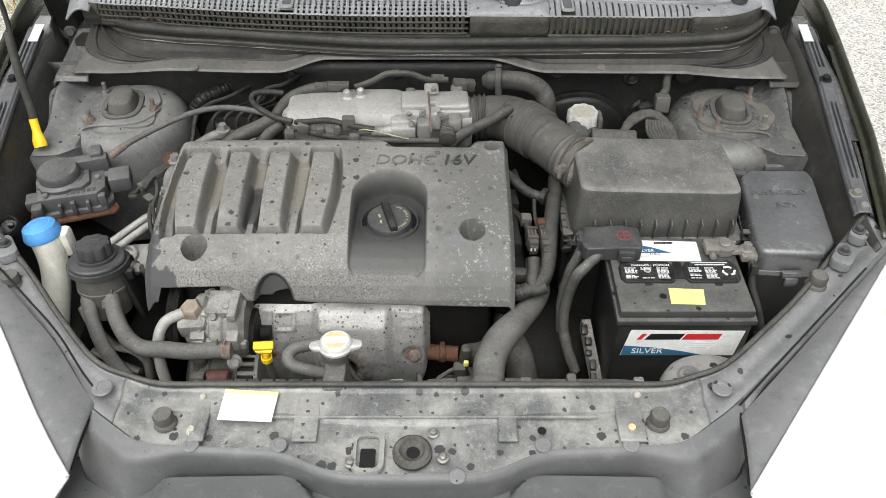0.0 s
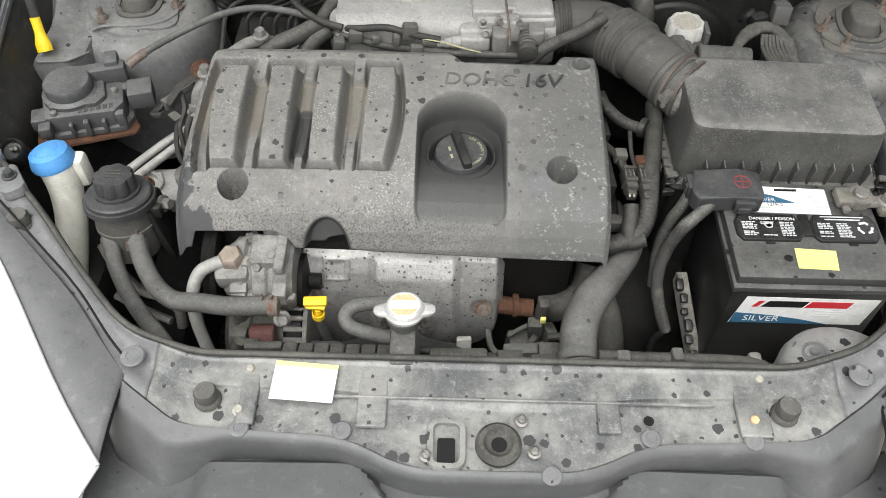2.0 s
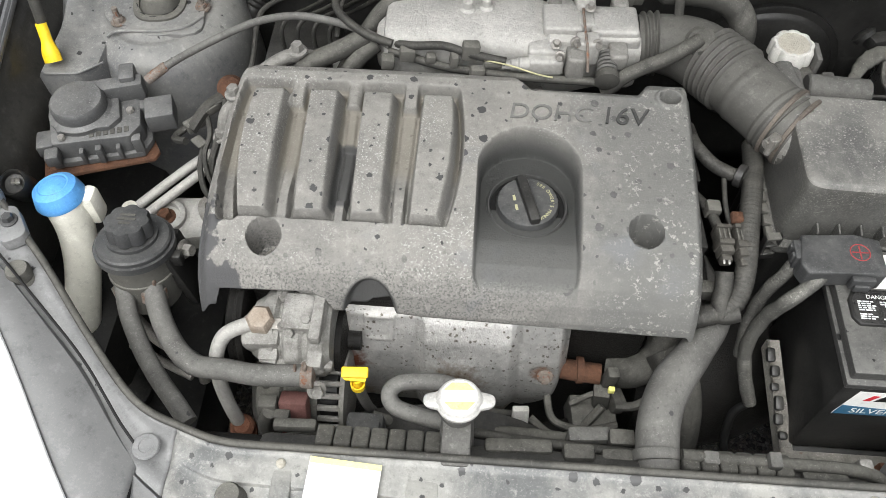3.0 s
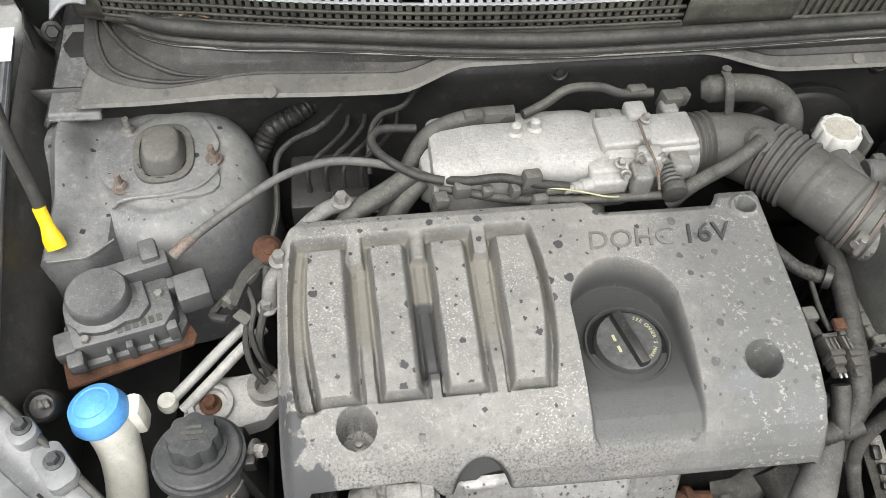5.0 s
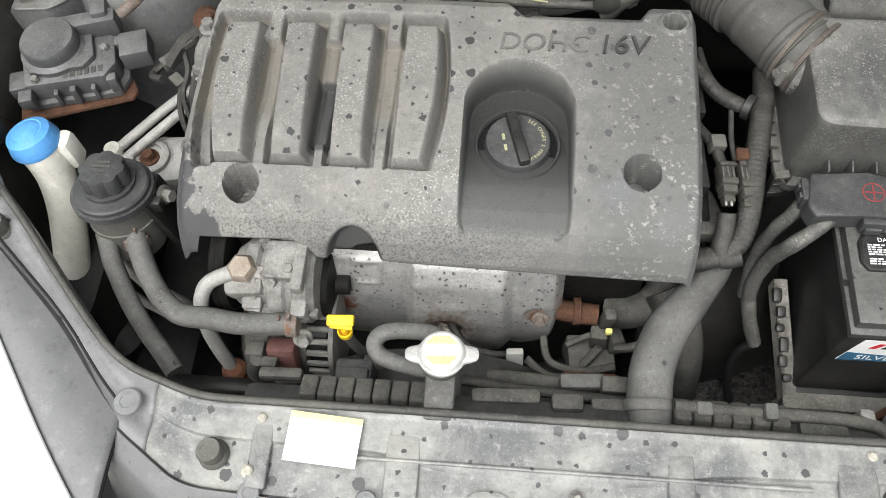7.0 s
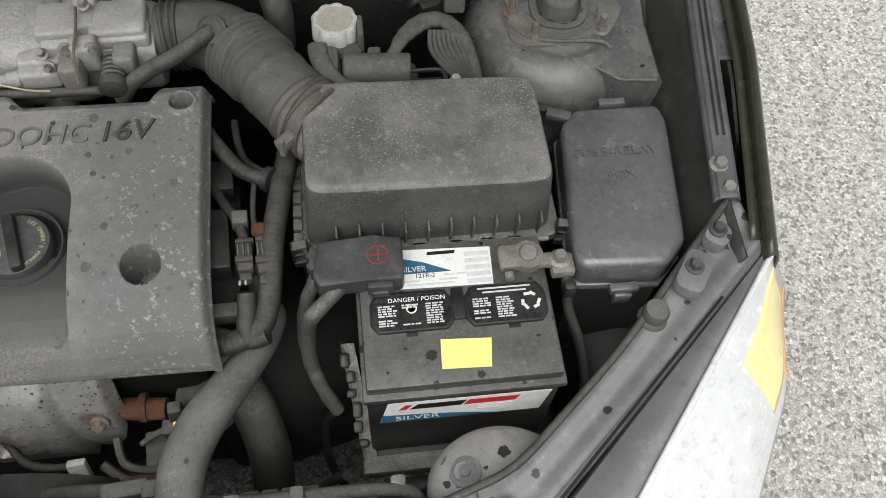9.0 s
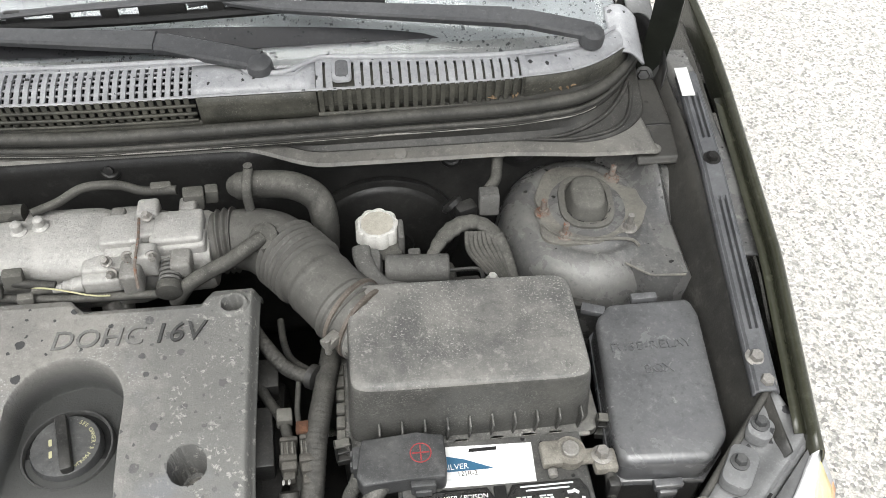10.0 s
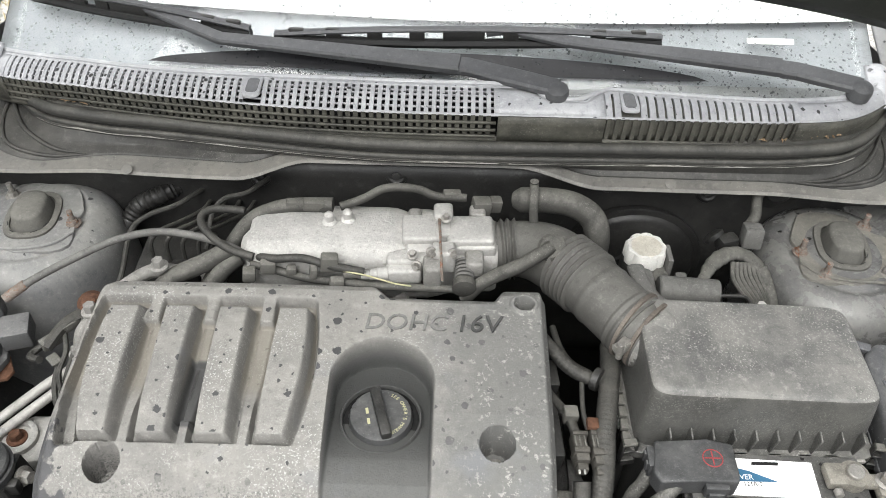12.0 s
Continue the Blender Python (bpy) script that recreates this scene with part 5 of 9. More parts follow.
tube(bm, [grille_top(-0.66 + 1.32 * k / 60, 1.0) + Vector((0, 0.001, 0.001)) for k in range(61)], 0.0035, 8, 2)
part("rear_rim", bm, M_GRILLE, grille)
c = -0.615
while c < 0.088:
    if abs(c + 0.243) > 0.014:
        part("slat", slat_mesh(c, 0.0030, False), M_GRILLE, grille)
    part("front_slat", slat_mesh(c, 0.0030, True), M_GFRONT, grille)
    c += 0.0105
c = 0.24
while c < 0.50:
    if abs(c - 0.268) > 0.012:
        part("slat", slat_mesh(c, 0.0042, False), M_GRILLE, grille)
    part("front_slat", slat_mesh(c, 0.003, True), M_GFRONT, grille)
    c += 0.0118
for w in (0.22, 0.40, 0.58, 0.74):  # cross bars
    bm = bm_new()
    sheet(bm, lambda u, v, w=w: grille_top(lerp(-0.62, 0.088, u), w + 0.045 * v) + Vector((0, 0, -0.0025)), 70, 1)
    part("cross_bar", bm, M_GRILLE, grille, solid=0.003)
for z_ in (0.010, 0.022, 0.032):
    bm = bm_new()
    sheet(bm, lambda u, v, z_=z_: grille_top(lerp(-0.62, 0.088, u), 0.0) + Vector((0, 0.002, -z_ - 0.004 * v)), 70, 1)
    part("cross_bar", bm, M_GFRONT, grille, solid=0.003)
for c in (-0.243, 0.268):
    p = grille_top(c, 0.5)
    bm = bm_new()
    prism(bm, rrect(0.024, 0.048, 0.007), 0, 0.004, Matrix.Translation(p), 0.001)
    clip = part("grille_clip", bm, M_GRILLE, grille, "oval clip cover")
    bm = bm_new()
    prism(bm, rrect(0.016, 0.034, 0.006), 0.003, 0.0045, Matrix.Translation(p))
    part("clip_recess", bm, M_FUSE, clip)

wind = thing("windscreen", "sloping windscreen glass with rain drops, sky reflected", "windscreen", (X0, 1.5, 0.93))
TANW = math.tan(radians(27))


def glass_pt(c, r, dz=0.0):
    """A point of the windscreen, r metres up its slope."""
    y0 = 1.425 + 0.10 * c * c + 0.04 * max(0, -c)
    return Vector((X0 + c, y0 + r * 0.891, 0.932 - 0.06 * c * c + r * 0.454 + dz))


bm = bm_new()
sheet(bm, lambda u, v: glass_pt(lerp(-0.66, 0.66, u), 0.85 * v), 40, 24)
gl = part("glass_sheet", bm, M_GLASS, wind, "clear laminated glass", solid=0.005)
gl.visible_shadow = False
# dark wedge on the glass: black frit with the hood's reflection painted in
bm = bm_new()
sheet(bm, lambda u, v: glass_pt(lerp(-0.42, 0.40, u), lerp(0.050, 0.050 + 0.036 * max(0.0, math.sin(math.pi * u)) ** 0.6, v), 0.0007), 40, 2)
part("hood_reflection_band", bm, M_DASHDARK, wind, "dark wedge for frit and the hood's reflection in the lower glass")
# added grey strip that stands for sky reflected low in the glass
bm = bm_new()
sheet(bm, lambda u, v: glass_pt(lerp(-0.66, 0.66, u), lerp(-0.01, 0.048, v), -0.006), 40, 2)
part("lower_glass_strip", bm, M_RAIL, wind, "grey strip for the sky's reflection at the foot of the glass")
# dashboard sheet close under the glass, paled for the sky's reflection
bm = bm_new()
sheet(bm, lambda u, v: glass_pt(lerp(-0.66, 0.66, u), lerp(0.03, 0.24, v), -0.012 - 0.02 * v), 30, 6)
part("dashboard", bm, M_DASH, wind, "grey dashboard top with the sky's reflection put into its tone")
# added white sheet in place of the bright sky reflected by the glass
bm = bm_new()
sheet(bm, lambda u, v: glass_pt(lerp(-0.70, 0.70, u), lerp(0.150 + 0.025 * (2 * u - 1) ** 2, 0.9, v), -0.010 - 0.05 * v), 30, 6)
part("sky_reflection_sheet", bm, M_SKYSHEET, wind, "added white sheet for the sky's reflection in the glass")
bm = bm_new()
rng = random.Random(5)
for k in range(6500):
    c, r = rng.uniform(-0.64, 0.64), rng.uniform(0.0, 0.36)
    p = glass_pt(c, r, 0.0004)
    sz = 0.0008 + 0.0017 * rng.random() ** 3
    a = rng.uniform(0, 6)
    ring = [bm.verts.new(p + Vector((sz * math.cos(a + i * 1.0472), sz * 0.891 * math.sin(a + i * 1.0472), sz * 0.454 * math.sin(a + i * 1.0472)))) for i in range(6)]
    top = bm.verts.new(p + Vector((0, -0.454, 0.891)) * sz * 0.45)
    for i in range(6):
        bm.faces.new((ring[i], ring[(i + 1) % 6], top))
# grey tint puts the dark hood seen through the drops into their colour
drops = part("rain_drop", bm, glass("water_drop", (0.32, 0.33, 0.34), 0.05), wind, "scattered rain drops", angle=180)
drops["kind"] = "stuff"
bm = bm_new()
prism(bm, rrect(0.07, 0.010, 0.002), 0, 0.001, Matrix.Translation(glass_pt(0.50, 0.12, 0.001)) @ pose(0, 0, 0, 27, 0, 0))
part("plate_sticker", bm, M_WHITE, wind, "small white sticker")
for g in (-1, 1):
    bm = bm_new()
    sheet(bm, lambda u, v, g=g: Vector((X0 + g * (0.634 + 0.046 * v), 1.455 + 0.070 * u - 0.010 * v, 0.925 + 0.030 * u + 0.012 * math.sin(v * 3.14) - 0.012 * v)), 16, 12)
    part("corner_trim", bm, M_GRILLE, wind, "light grey curved plastic corner trim", solid=0.004)
    bm = bm_new()
    sheet(bm, lambda u, v, g=g: Vector((X0 + g * (0.676 + 0.05 * v - 0.03 * u), 1.535 + 0.40 * u, 0.935 + 0.20 * u + 0.014 * math.sin(v * 3.14) - 0.03 * v)), 16, 12)
    part("pillar_trim", bm, M_RAIL, wind, "grey pillar base beside the glass", solid=0.004)


def wiper(pivot, arm_line, blade_line):
    """Arm along points of the glass (c, r), blade along three more."""
    w = thing("windscreen_wiper", "faded black wiper arm with a thin framed rubber blade", "wiper", pivot, "wipers")
    p0 = Vector(pivot)
    bm = bm_new()
    lathe(bm, p0 + Vector((0, 0, -0.014)), (0, -0.25, 1), [(0.0165, 0), (0.0165, 0.012), (0.0145, 0.018), (0.008, 0.0215), (0, 0.022)], 26)
    part("pivot_cap", bm, M_WIPER, w, "round faded pivot cap")
    line = [p0 + Vector((0, 0, 0.002))] + [glass_pt(c, r, 0.020 if k else 0.036) for k, (c, r) in enumerate(arm_line)]
    spine = []
    for a, b in zip(line, line[1:]):
        spine += [a.lerp(b, k / 30) for k in range(30)]
    spine.append(line[-1])
    total = sum((b - a).length for a, b in zip(spine, spine[1:]))
    rings, run = [], 0.0
    for k, p in enumerate(spine):
        d = (spine[min(k + 1, len(spine) - 1)] - spine[max(k - 1, 0)]).normalized()
        side_v = d.cross(Vector((0, -0.3, 1))).normalized()
        up = side_v.cross(d).normalized()
        if k:
            run += (p - spine[k - 1]).length
        f = run / total
        rings.append((f, p, side_v, up))
    knee = 0.22
    for nm, lo, hi in (("arm_head", 0.0, knee), ("arm", knee, 1.0)):
        bm = bm_new()
        rr = []
        for f, p, s_, u_ in rings:
            if not (lo - 0.03 <= f <= hi + 0.001):
                continue
            w_ = along([(0, 0.0135), (0.1, 0.0140), (knee, 0.0132), (0.5, 0.0105), (0.8, 0.0072), (0.95, 0.0052), (1, 0.0048)], f) + (0.0012 if nm == "arm" else 0)
            h_ = along([(0, 0.005), (knee, 0.006), (1, 0.0035)], f)
            l_ = 0.003 if nm == "arm" else 0.0
            rr.append([bm.verts.new(p + s_ * x_ + u_ * (y_ + l_)) for x_, y_ in ((-w_, -h_), (w_, -h_), (w_, h_ * 0.4), (w_ * 0.78, h_), (-w_ * 0.78, h_), (-w_, h_ * 0.4))])
        for r1, r2 in zip(rr, rr[1:]):
            for i in range(6):
                j = (i + 1) % 6
                bm.faces.new((r1[i], r1[j], r2[j], r2[i]))
        bm.faces.new(rr[0])
        bm.faces.new(rr[-1])
        part(nm, bm, M_WIPER, w, angle=30)

    def bl(t, dz):
        (c0, r0), (c1, r1), (c2, r2) = blade_line
        return glass_pt(c0 * (1 - t) * (1 - 2 * t) + 4 * c1 * t * (1 - t) + c2 * t * (2 * t - 1), r0 * (1 - t) * (1 - 2 * t) + 4 * r1 * t * (1 - t) + r2 * t * (2 * t - 1), dz)
    bm = bm_new()
    tube(bm, [bl(k / 16, 0.008) for k in range(17)], 0.0080, 8, 3, flat=0.9)
    part("rubber_blade", bm, M_FLATBLACK, w)
    bm = bm_new()
    tube(bm, [bl(k / 16, 0.017 + 0.014 * math.sin(k / 16 * 3.14)) for k in range(17)], 0.0062, 8, 3, flat=0.7)
    part("blade_frame", bm, M_WIPER, w)
    for t in (0.06, 0.16, 0.27, 0.38, 0.5, 0.62, 0.73, 0.84, 0.94):
        bm = bm_new()
        d = bl(t + 0.03, 0) - bl(t - 0.03, 0)
        box(bm, bl(t, 0.016 + 0.006 * math.sin(t * 3.14)), (0.022 if abs(t - 0.5) > 0.02 else 0.06, 0.007, 0.020), 0.002, (0, 0, math.degrees(math.atan2(d.y, d.x))))
        part("blade_claw", bm, M_BLACK, w)


wiper((0.5565, 1.446, 0.968), ((0.519, 0.037), (0.188, 0.089), (0.107, 0.105), (0.075, 0.100)), ((-0.23, 0.089), (0.043, 0.095), (0.33, 0.106)))
wiper((0.127, 1.400, 0.982), ((0.05, 0.030), (-0.308, 0.072), (-0.435, 0.121), (-0.488, 0.128)), ((-0.618, 0.145), (-0.455, 0.117), (-0.267, 0.096)))

# ---- engine ----
engine = thing("engine_block", "dark oily engine block and gearbox below the cover", "engine", (-0.15, 1.05, 0.2))
bm = bm_new()
box(bm, (-0.17, 1.035, 0.50), (0.50, 0.26, 0.46), 0.02)
box(bm, (-0.17, 1.035, 0.725), (0.49, 0.20, 0.06), 0.02)
part("cylinder_block", bm, M_DARKIRON, engine)
bm = bm_new()
lathe(bm, (0.08, 1.0, 0.46), (1, 0, 0), [(0.15, 0), (0.16, 0.05), (0.13, 0.16), (0.08, 0.26), (0, 0.27)], 28)
part("gearbox", bm, M_DARKIRON, engine)
bm = bm_new()
box(bm, (0.11, 1.02, 0.66), (0.05, 0.16, 0.16), 0.012)
part("thermostat_housing", bm, M_DARKIRON, engine)

cover = thing("engine_cover", "dusty grey plastic engine cover with four ribs and raised lettering", "engine cover", (-0.17, 1.02, 0.79))
CX0, CX1 = -0.462, 0.112
PROF = [(0.0, 1.176, 0.812), (0.012, 1.172, 0.826), (0.03, 1.16, 0.831), (0.24, 0.99, 0.8185), (0.29, 0.945, 0.809), (0.325, 0.915, 0.797), (0.352, 0.895, 0.780), (0.375, 0.882, 0.760), (0.40, 0.873, 0.738), (0.44, 0.868, 0.700)]
HOLES = ((-0.384, 0.927), (0.046, 0.957))


FINS = ((-0.417, -0.386, -0.422, -0.389), (-0.352, -0.320, -0.357, -0.323), (-0.287, -0.254, -0.291, -0.256), (-0.220, -0.190, -0.217, -0.186))


def ribs_depth(x, y):
    """Height of the ribbed field against the plain top."""
    t = (y - 0.957) / 0.185
    bow = 0.010 * (1 - (2 * t - 1) ** 2)
    inx = sst(-0.444 - bow * 0.6, -0.439 - bow * 0.6, x) * (1 - sst(-0.180 + bow, -0.174 + bow, x))
    iny = sst(0.940, 0.955, y) * (1 - sst(1.140, 1.148, y))
    up, moat = 0.0, 0.0
    for k, (fa, fb, ra, rb) in enumerate(FINS):
        lo, hi = lerp(fa, ra, t), lerp(fb, rb, t)
        if k == 0:
            lo -= bow * 0.8
        if k == 3:
            hi += bow * 0.9
        w = sst(lo - 0.005, lo + 0.001, x) * (1 - sst(hi - 0.002, hi + 0.010, x))
        e = sst(0.9515, 0.9545, y) * (1 - sst(1.120, 1.142, y))
        up = max(up, w * e)
        wide = sst(lo - 0.010, lo - 0.007, x) * (1 - sst(hi + 0.011, hi + 0.014, x)) * sst(0.9465, 0.9495, y) * (1 - sst(1.14, 1.146, y))
        moat = max(moat, wide)
    ramp = sst(0.950, 1.055, y)
    gap = moat * 0.0085 * (1 - 0.8 * sst(0.965, 1.03, y)) if inx else 0.0
    left = 1 - sst(-0.425, -0.415, x)
    d = -(0.017 * max(ramp, left * 1.2) * inx * iny + gap * 1.6) * (1 - up) + 0.0125 * up * (1 - 0.40 * (2 * t - 1) ** 2)
    for k in range(3):  # blocks that close the channels at the rear
        xc = (-0.375, -0.3045, -0.234)[k]
        w = sst(xc - 0.011, xc - 0.007, x) * (1 - sst(xc + 0.007, xc + 0.011, x)) * sst(1.108, 1.112, y) * (1 - sst(1.15, 1.16, y))
        d += 0.013 * w * (1 - up) * inx * iny
    w = sst(-0.317, -0.314, x) * (1 - sst(-0.295, -0.292, x)) * sst(0.972, 0.977, y) * (1 - sst(1.055, 1.06, y))
    return d - 0.009 * w


def recess_depth(x, y):
    cx, hw, r = -0.0865, 0.0605, 0.0605
    top, low = 1.090 - r, 0.889
    if y > top:
        dist = hw - math.hypot(x - cx, y - top)
    else:
        dx, dy = abs(x - cx) - (hw - 0.016), (low + 0.016) - y
        dist = 0.016 - math.hypot(max(dx, 0), max(dy, 0)) - min(max(dx, dy), 0)
        dist = min(dist, hw - abs(x - cx))
    w = sst(-0.001, 0.0045, dist)
    deep = along([(0.885, 0.002), (0.90, 0.006), (0.915, 0.010), (0.94, 0.017), (0.97, 0.027), (1.0, 0.037), (1.09, 0.053)], y)
    return -w * deep


SKIRT = [(-0.462, 0.402), (-0.441, 0.404), (-0.434, 0.378), (-0.33, 0.376), (-0.313, 0.386), (-0.302, 0.403), (-0.266, 0.403), (-0.260, 0.396), (-0.238, 0.391), (-0.232, 0.402), (-0.20, 0.406), (0.112, 0.414)]


def cover_pt(u, v):
    x = lerp(CX0, CX1, u)
    # length of the front skirt along the edge
    end = along(SKIRT, x)
    start = 0.0
    dip = sst(-0.115, -0.085, x) * (1 - sst(0.045, 0.065, x))
    start += 0.036 * dip + 0.05 * (1 - sst(-0.462, -0.405, x)) ** 2
    s = lerp(start, end, v)
    y, z = along([(p[0], p[1]) for p in PROF], s), along([(p[0], p[2]) for p in PROF], s)
    ny, nz = (0, 1)
    z += ribs_depth(x, y) * (1 if s < 0.33 else 0) + recess_depth(x, y)
    for hx, hy in HOLES:
        r = math.hypot(x - hx, y - hy)
        z -= 0.055 * (1 - sst(0.0178, 0.0200, r))
    r = math.hypot(x - 0.083, (y - 1.146) * 1.15)
    z += (0.004 * (1 - sst(0.0165, 0.0185, r)) - 0.028 * (1 - sst(0.0105, 0.0128, r))) if s > 0.008 else 0
    # sides roll over
    left, right = sst(0.0, 0.022, x - CX0), sst(0.0, 0.012, CX1 - x)
    z -= 0.022 * (1 - left) ** 2 + 0.018 * (1 - right) ** 2
    if v < 0.03:
        z -= 0.006 * (1 - v / 0.03) * dip
    z -= 0.0015 * math.sin(x * 11 + 1)
    scoop = math.hypot((x + 0.261) / 0.031, (z - 0.735) / 0.043)
    y += 0.013 * (1 - sst(0.72, 1.02, scoop)) * (1 - sst(0.90, 0.905, y))
    return Vector((x, y, z))


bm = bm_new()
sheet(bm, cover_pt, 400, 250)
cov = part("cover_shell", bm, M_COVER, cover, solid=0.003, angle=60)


def on_cover(x, y):
    return along(sorted((p[1], p[2]) for p in PROF[2:]), y)


for word, xc in (("DOHC", -0.062), ("16V", 0.026)):
    z = on_cover(xc, 1.112)
    lettering("raised_lettering", word, 0.036 if word == "16V" else 0.034, Matrix.Translation((xc, 1.112, z + 0.0006)) @ pose(0, 0, 0, 4.2, 0, 0) @ Matrix(((1, 0.14, 0, 0), (0, 1, 0, 0), (0, 0, 1, 0), (0, 0, 0, 1))), M_LETTER if word == "DOHC" else M_RECESS, cover, 0.0012, label="moulded lettering")
for hx, hy in HOLES:
    bm = bm_new()
    lathe(bm, (hx, hy, on_cover(hx, hy) - 0.0545), (0, 0, 1), [(0, 0), (0.012, 0), (0.012, 0.002), (0.007, 0.003), (0.007, 0.009), (0.004, 0.010), (0.004, 0.015), (0, 0.016)], 18)
    part("cover_bolt", bm, M_STEEL, cover, "bolt sunk in a round well")
# black disc on the well's floor, drawing its shade
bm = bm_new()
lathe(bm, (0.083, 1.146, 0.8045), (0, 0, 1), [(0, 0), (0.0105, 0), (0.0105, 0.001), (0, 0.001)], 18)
part("bolt_well_shade", bm, M_FLATBLACK, cover, "black disc for the shade in the bolt well")
bm = bm_new()
lathe(bm, (0.083, 1.144, 0.805), (0, 0, 1), [(0, 0), (0.006, 0), (0.006, 0.002), (0.004, 0.003), (0.004, 0.008), (0, 0.009)], 14)
part("cover_bolt", bm, M_ALU_DULL, cover)

cap = thing("oil_filler_cap", "black oil filler cap with a raised grip and yellow lettering", "oil cap", (-0.084, 1.0, 0.77))
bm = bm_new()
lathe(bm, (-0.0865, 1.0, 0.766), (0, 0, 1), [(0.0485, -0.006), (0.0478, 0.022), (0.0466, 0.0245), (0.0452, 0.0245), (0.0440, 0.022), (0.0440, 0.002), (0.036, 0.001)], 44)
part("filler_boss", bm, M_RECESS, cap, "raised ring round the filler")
# black ring standing for the shade in the gap round the cap
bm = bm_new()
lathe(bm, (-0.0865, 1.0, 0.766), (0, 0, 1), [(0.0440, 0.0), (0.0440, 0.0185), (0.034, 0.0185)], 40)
part("filler_gap_shade", bm, M_FLATBLACK, cap)
bm = bm_new()
lathe(bm, (-0.0865, 1.0, 0.770), (0, 0, 1), [(0.0368, 0), (0.0368, 0.022), (0.0350, 0.0262), (0.032, 0.0270), (0.0, 0.0268)], 60, 0.02, 30)
cp = part("cap_disc", bm, M_DARKGREY, cap, "dusty cap face")
bm = bm_new()
box(bm, (-0.0865, 1.0, 0.800), (0.0125, 0.068, 0.013), 0.003, (0, 0, 16))
part("grip", bm, M_BLACK, cap, "raised grip bar")


def ring_text(text, centre, r, a0, a1, size, material, parent):
    for k, ch in enumerate(text):
        if ch == " ":
            continue
        a = lerp(a0, a1, k / (len(text) - 1))
        x, y = centre[0] + r * math.cos(radians(a)), centre[1] + r * math.sin(radians(a))
        lettering("cap_letter", ch, size, pose(x, y, centre[2], 0, 0, a - 90), material, parent, 0.0002)


ring_text("SEE OWNER'S MANUAL", (-0.0865, 1.0, 0.7972), 0.0285, 66, -66, 0.0060, M_OLIVEINK, cap)
for dx, dy in ((-0.016, 0.004), (-0.013, -0.010)):
    bm = bm_new()
    prism(bm, rrect(0.0032, 0.008, 0.0008), 0.7968, 0.7974, pose(-0.0865 + dx, 1.0 + dy, 0, 0, 0, 12))
    part("grade_mark", bm, M_OLIVEINK, cap)

# ---- intake side ----
intake = thing("intake_manifold", "oxidised cast aluminium intake plenum with throttle body", "intake manifold", (-0.12, 1.25, 0.75))
bm = bm_new()


def plenum_ring(x, k):
    """One cross section of the plenum, a rounded block."""
    out = []
    for i in range(24):
        a = 2 * math.pi * i / 24
        ca, sa = math.cos(a), math.sin(a)
        e = 0.55
        out.append(Vector((x, 1.258 + 0.056 * k * math.copysign(abs(ca) ** e, ca), 0.805 + 0.050 * k * math.copysign(abs(sa) ** e, sa))))
    return out


def loft(bm, rings):
    vs = [[bm.verts.new(p) for p in r] for r in rings]
    for a, b in zip(vs, vs[1:]):
        n = len(a)
        for i in range(n):
            j = (i + 1) % n
            bm.faces.new((a[i], a[j], b[j], b[i]))
    bm.faces.new(vs[0])
    bm.faces.new(vs[-1])


loft(bm, [plenum_ring(x, k) for x, k in ((-0.278, 0.80), (-0.276, 0.92), (-0.270, 0.98), (-0.26, 1.0), (-0.10, 1.0), (-0.085, 0.99), (-0.075, 0.94), (-0.068, 0.9))])
part("plenum", bm, M_ALU, intake, "pale cast aluminium plenum")
bm = bm_new()
loft(bm, [plenum_ring(x, k) for x, k in ((-0.072, 0.86), (-0.066, 0.98), (-0.04, 0.98), (-0.02, 0.9), (0.0, 0.82), (0.045, 0.80), (0.052, 0.74))])
part("throttle_body", bm, M_ALU, intake)
for c, sz_, m_ in (((-0.021, 1.279, 0.858), (0.026, 0.03, 0.02), M_ALU),
                   ((-0.020, 1.249, 0.850), (0.022, 0.03, 0.026), M_ALU),
                   ((0.015, 1.251, 0.846), (0.062, 0.052, 0.03), M_ALU),
                   ((0.016, 1.236, 0.838), (0.066, 0.03, 0.03), M_ALU),
                   ((-0.050, 1.252, 0.846), (0.05, 0.05, 0.03), M_ALU),
                   ((-0.019, 1.210, 0.846), (0.03, 0.026, 0.036), M_ALU),
                   ((-0.033, 1.192, 0.838), (0.024, 0.03, 0.034), M_ALU_DULL),
                   ((-0.070, 1.196, 0.830), (0.046, 0.022, 0.024), M_ALU),
                   ((-0.063, 1.211, 0.836), (0.06, 0.026, 0.024), M_ALU),
                   ((0.021, 1.210, 0.836), (0.024, 0.032, 0.026), M_ALU_DULL),
                   ((-0.059, 1.282, 0.852), (0.018, 0.018, 0.016), M_ALU_DULL),
                   ((0.025, 1.288, 0.850), (0.022, 0.024, 0.022), M_ALU_DULL)):
    bm = bm_new()
    box(bm, c, sz_, 0.005, (0, 0, 2), 3)
    part("casting_block", bm, m_, intake)
for k in range(5):  # ribbed idle valve
    bm = bm_new()
    lathe(bm, (0.008, 1.212 - 0.0055 * k, 0.834 - 0.001 * k), (0, -1, -0.1), [(0.0125, 0), (0.0138 - 0.0006 * (k % 2), 0.0015), (0.0125, 0.004)], 20)
    part("sensor_ring", bm, M_HOSE, intake)
bm = bm_new()
lathe(bm, (0.008, 1.184, 0.828), (0, -1, -0.1), [(0.0145, 0), (0.0155, 0.002), (0.0155, 0.012), (0.011, 0.014), (0, 0.014)], 22)
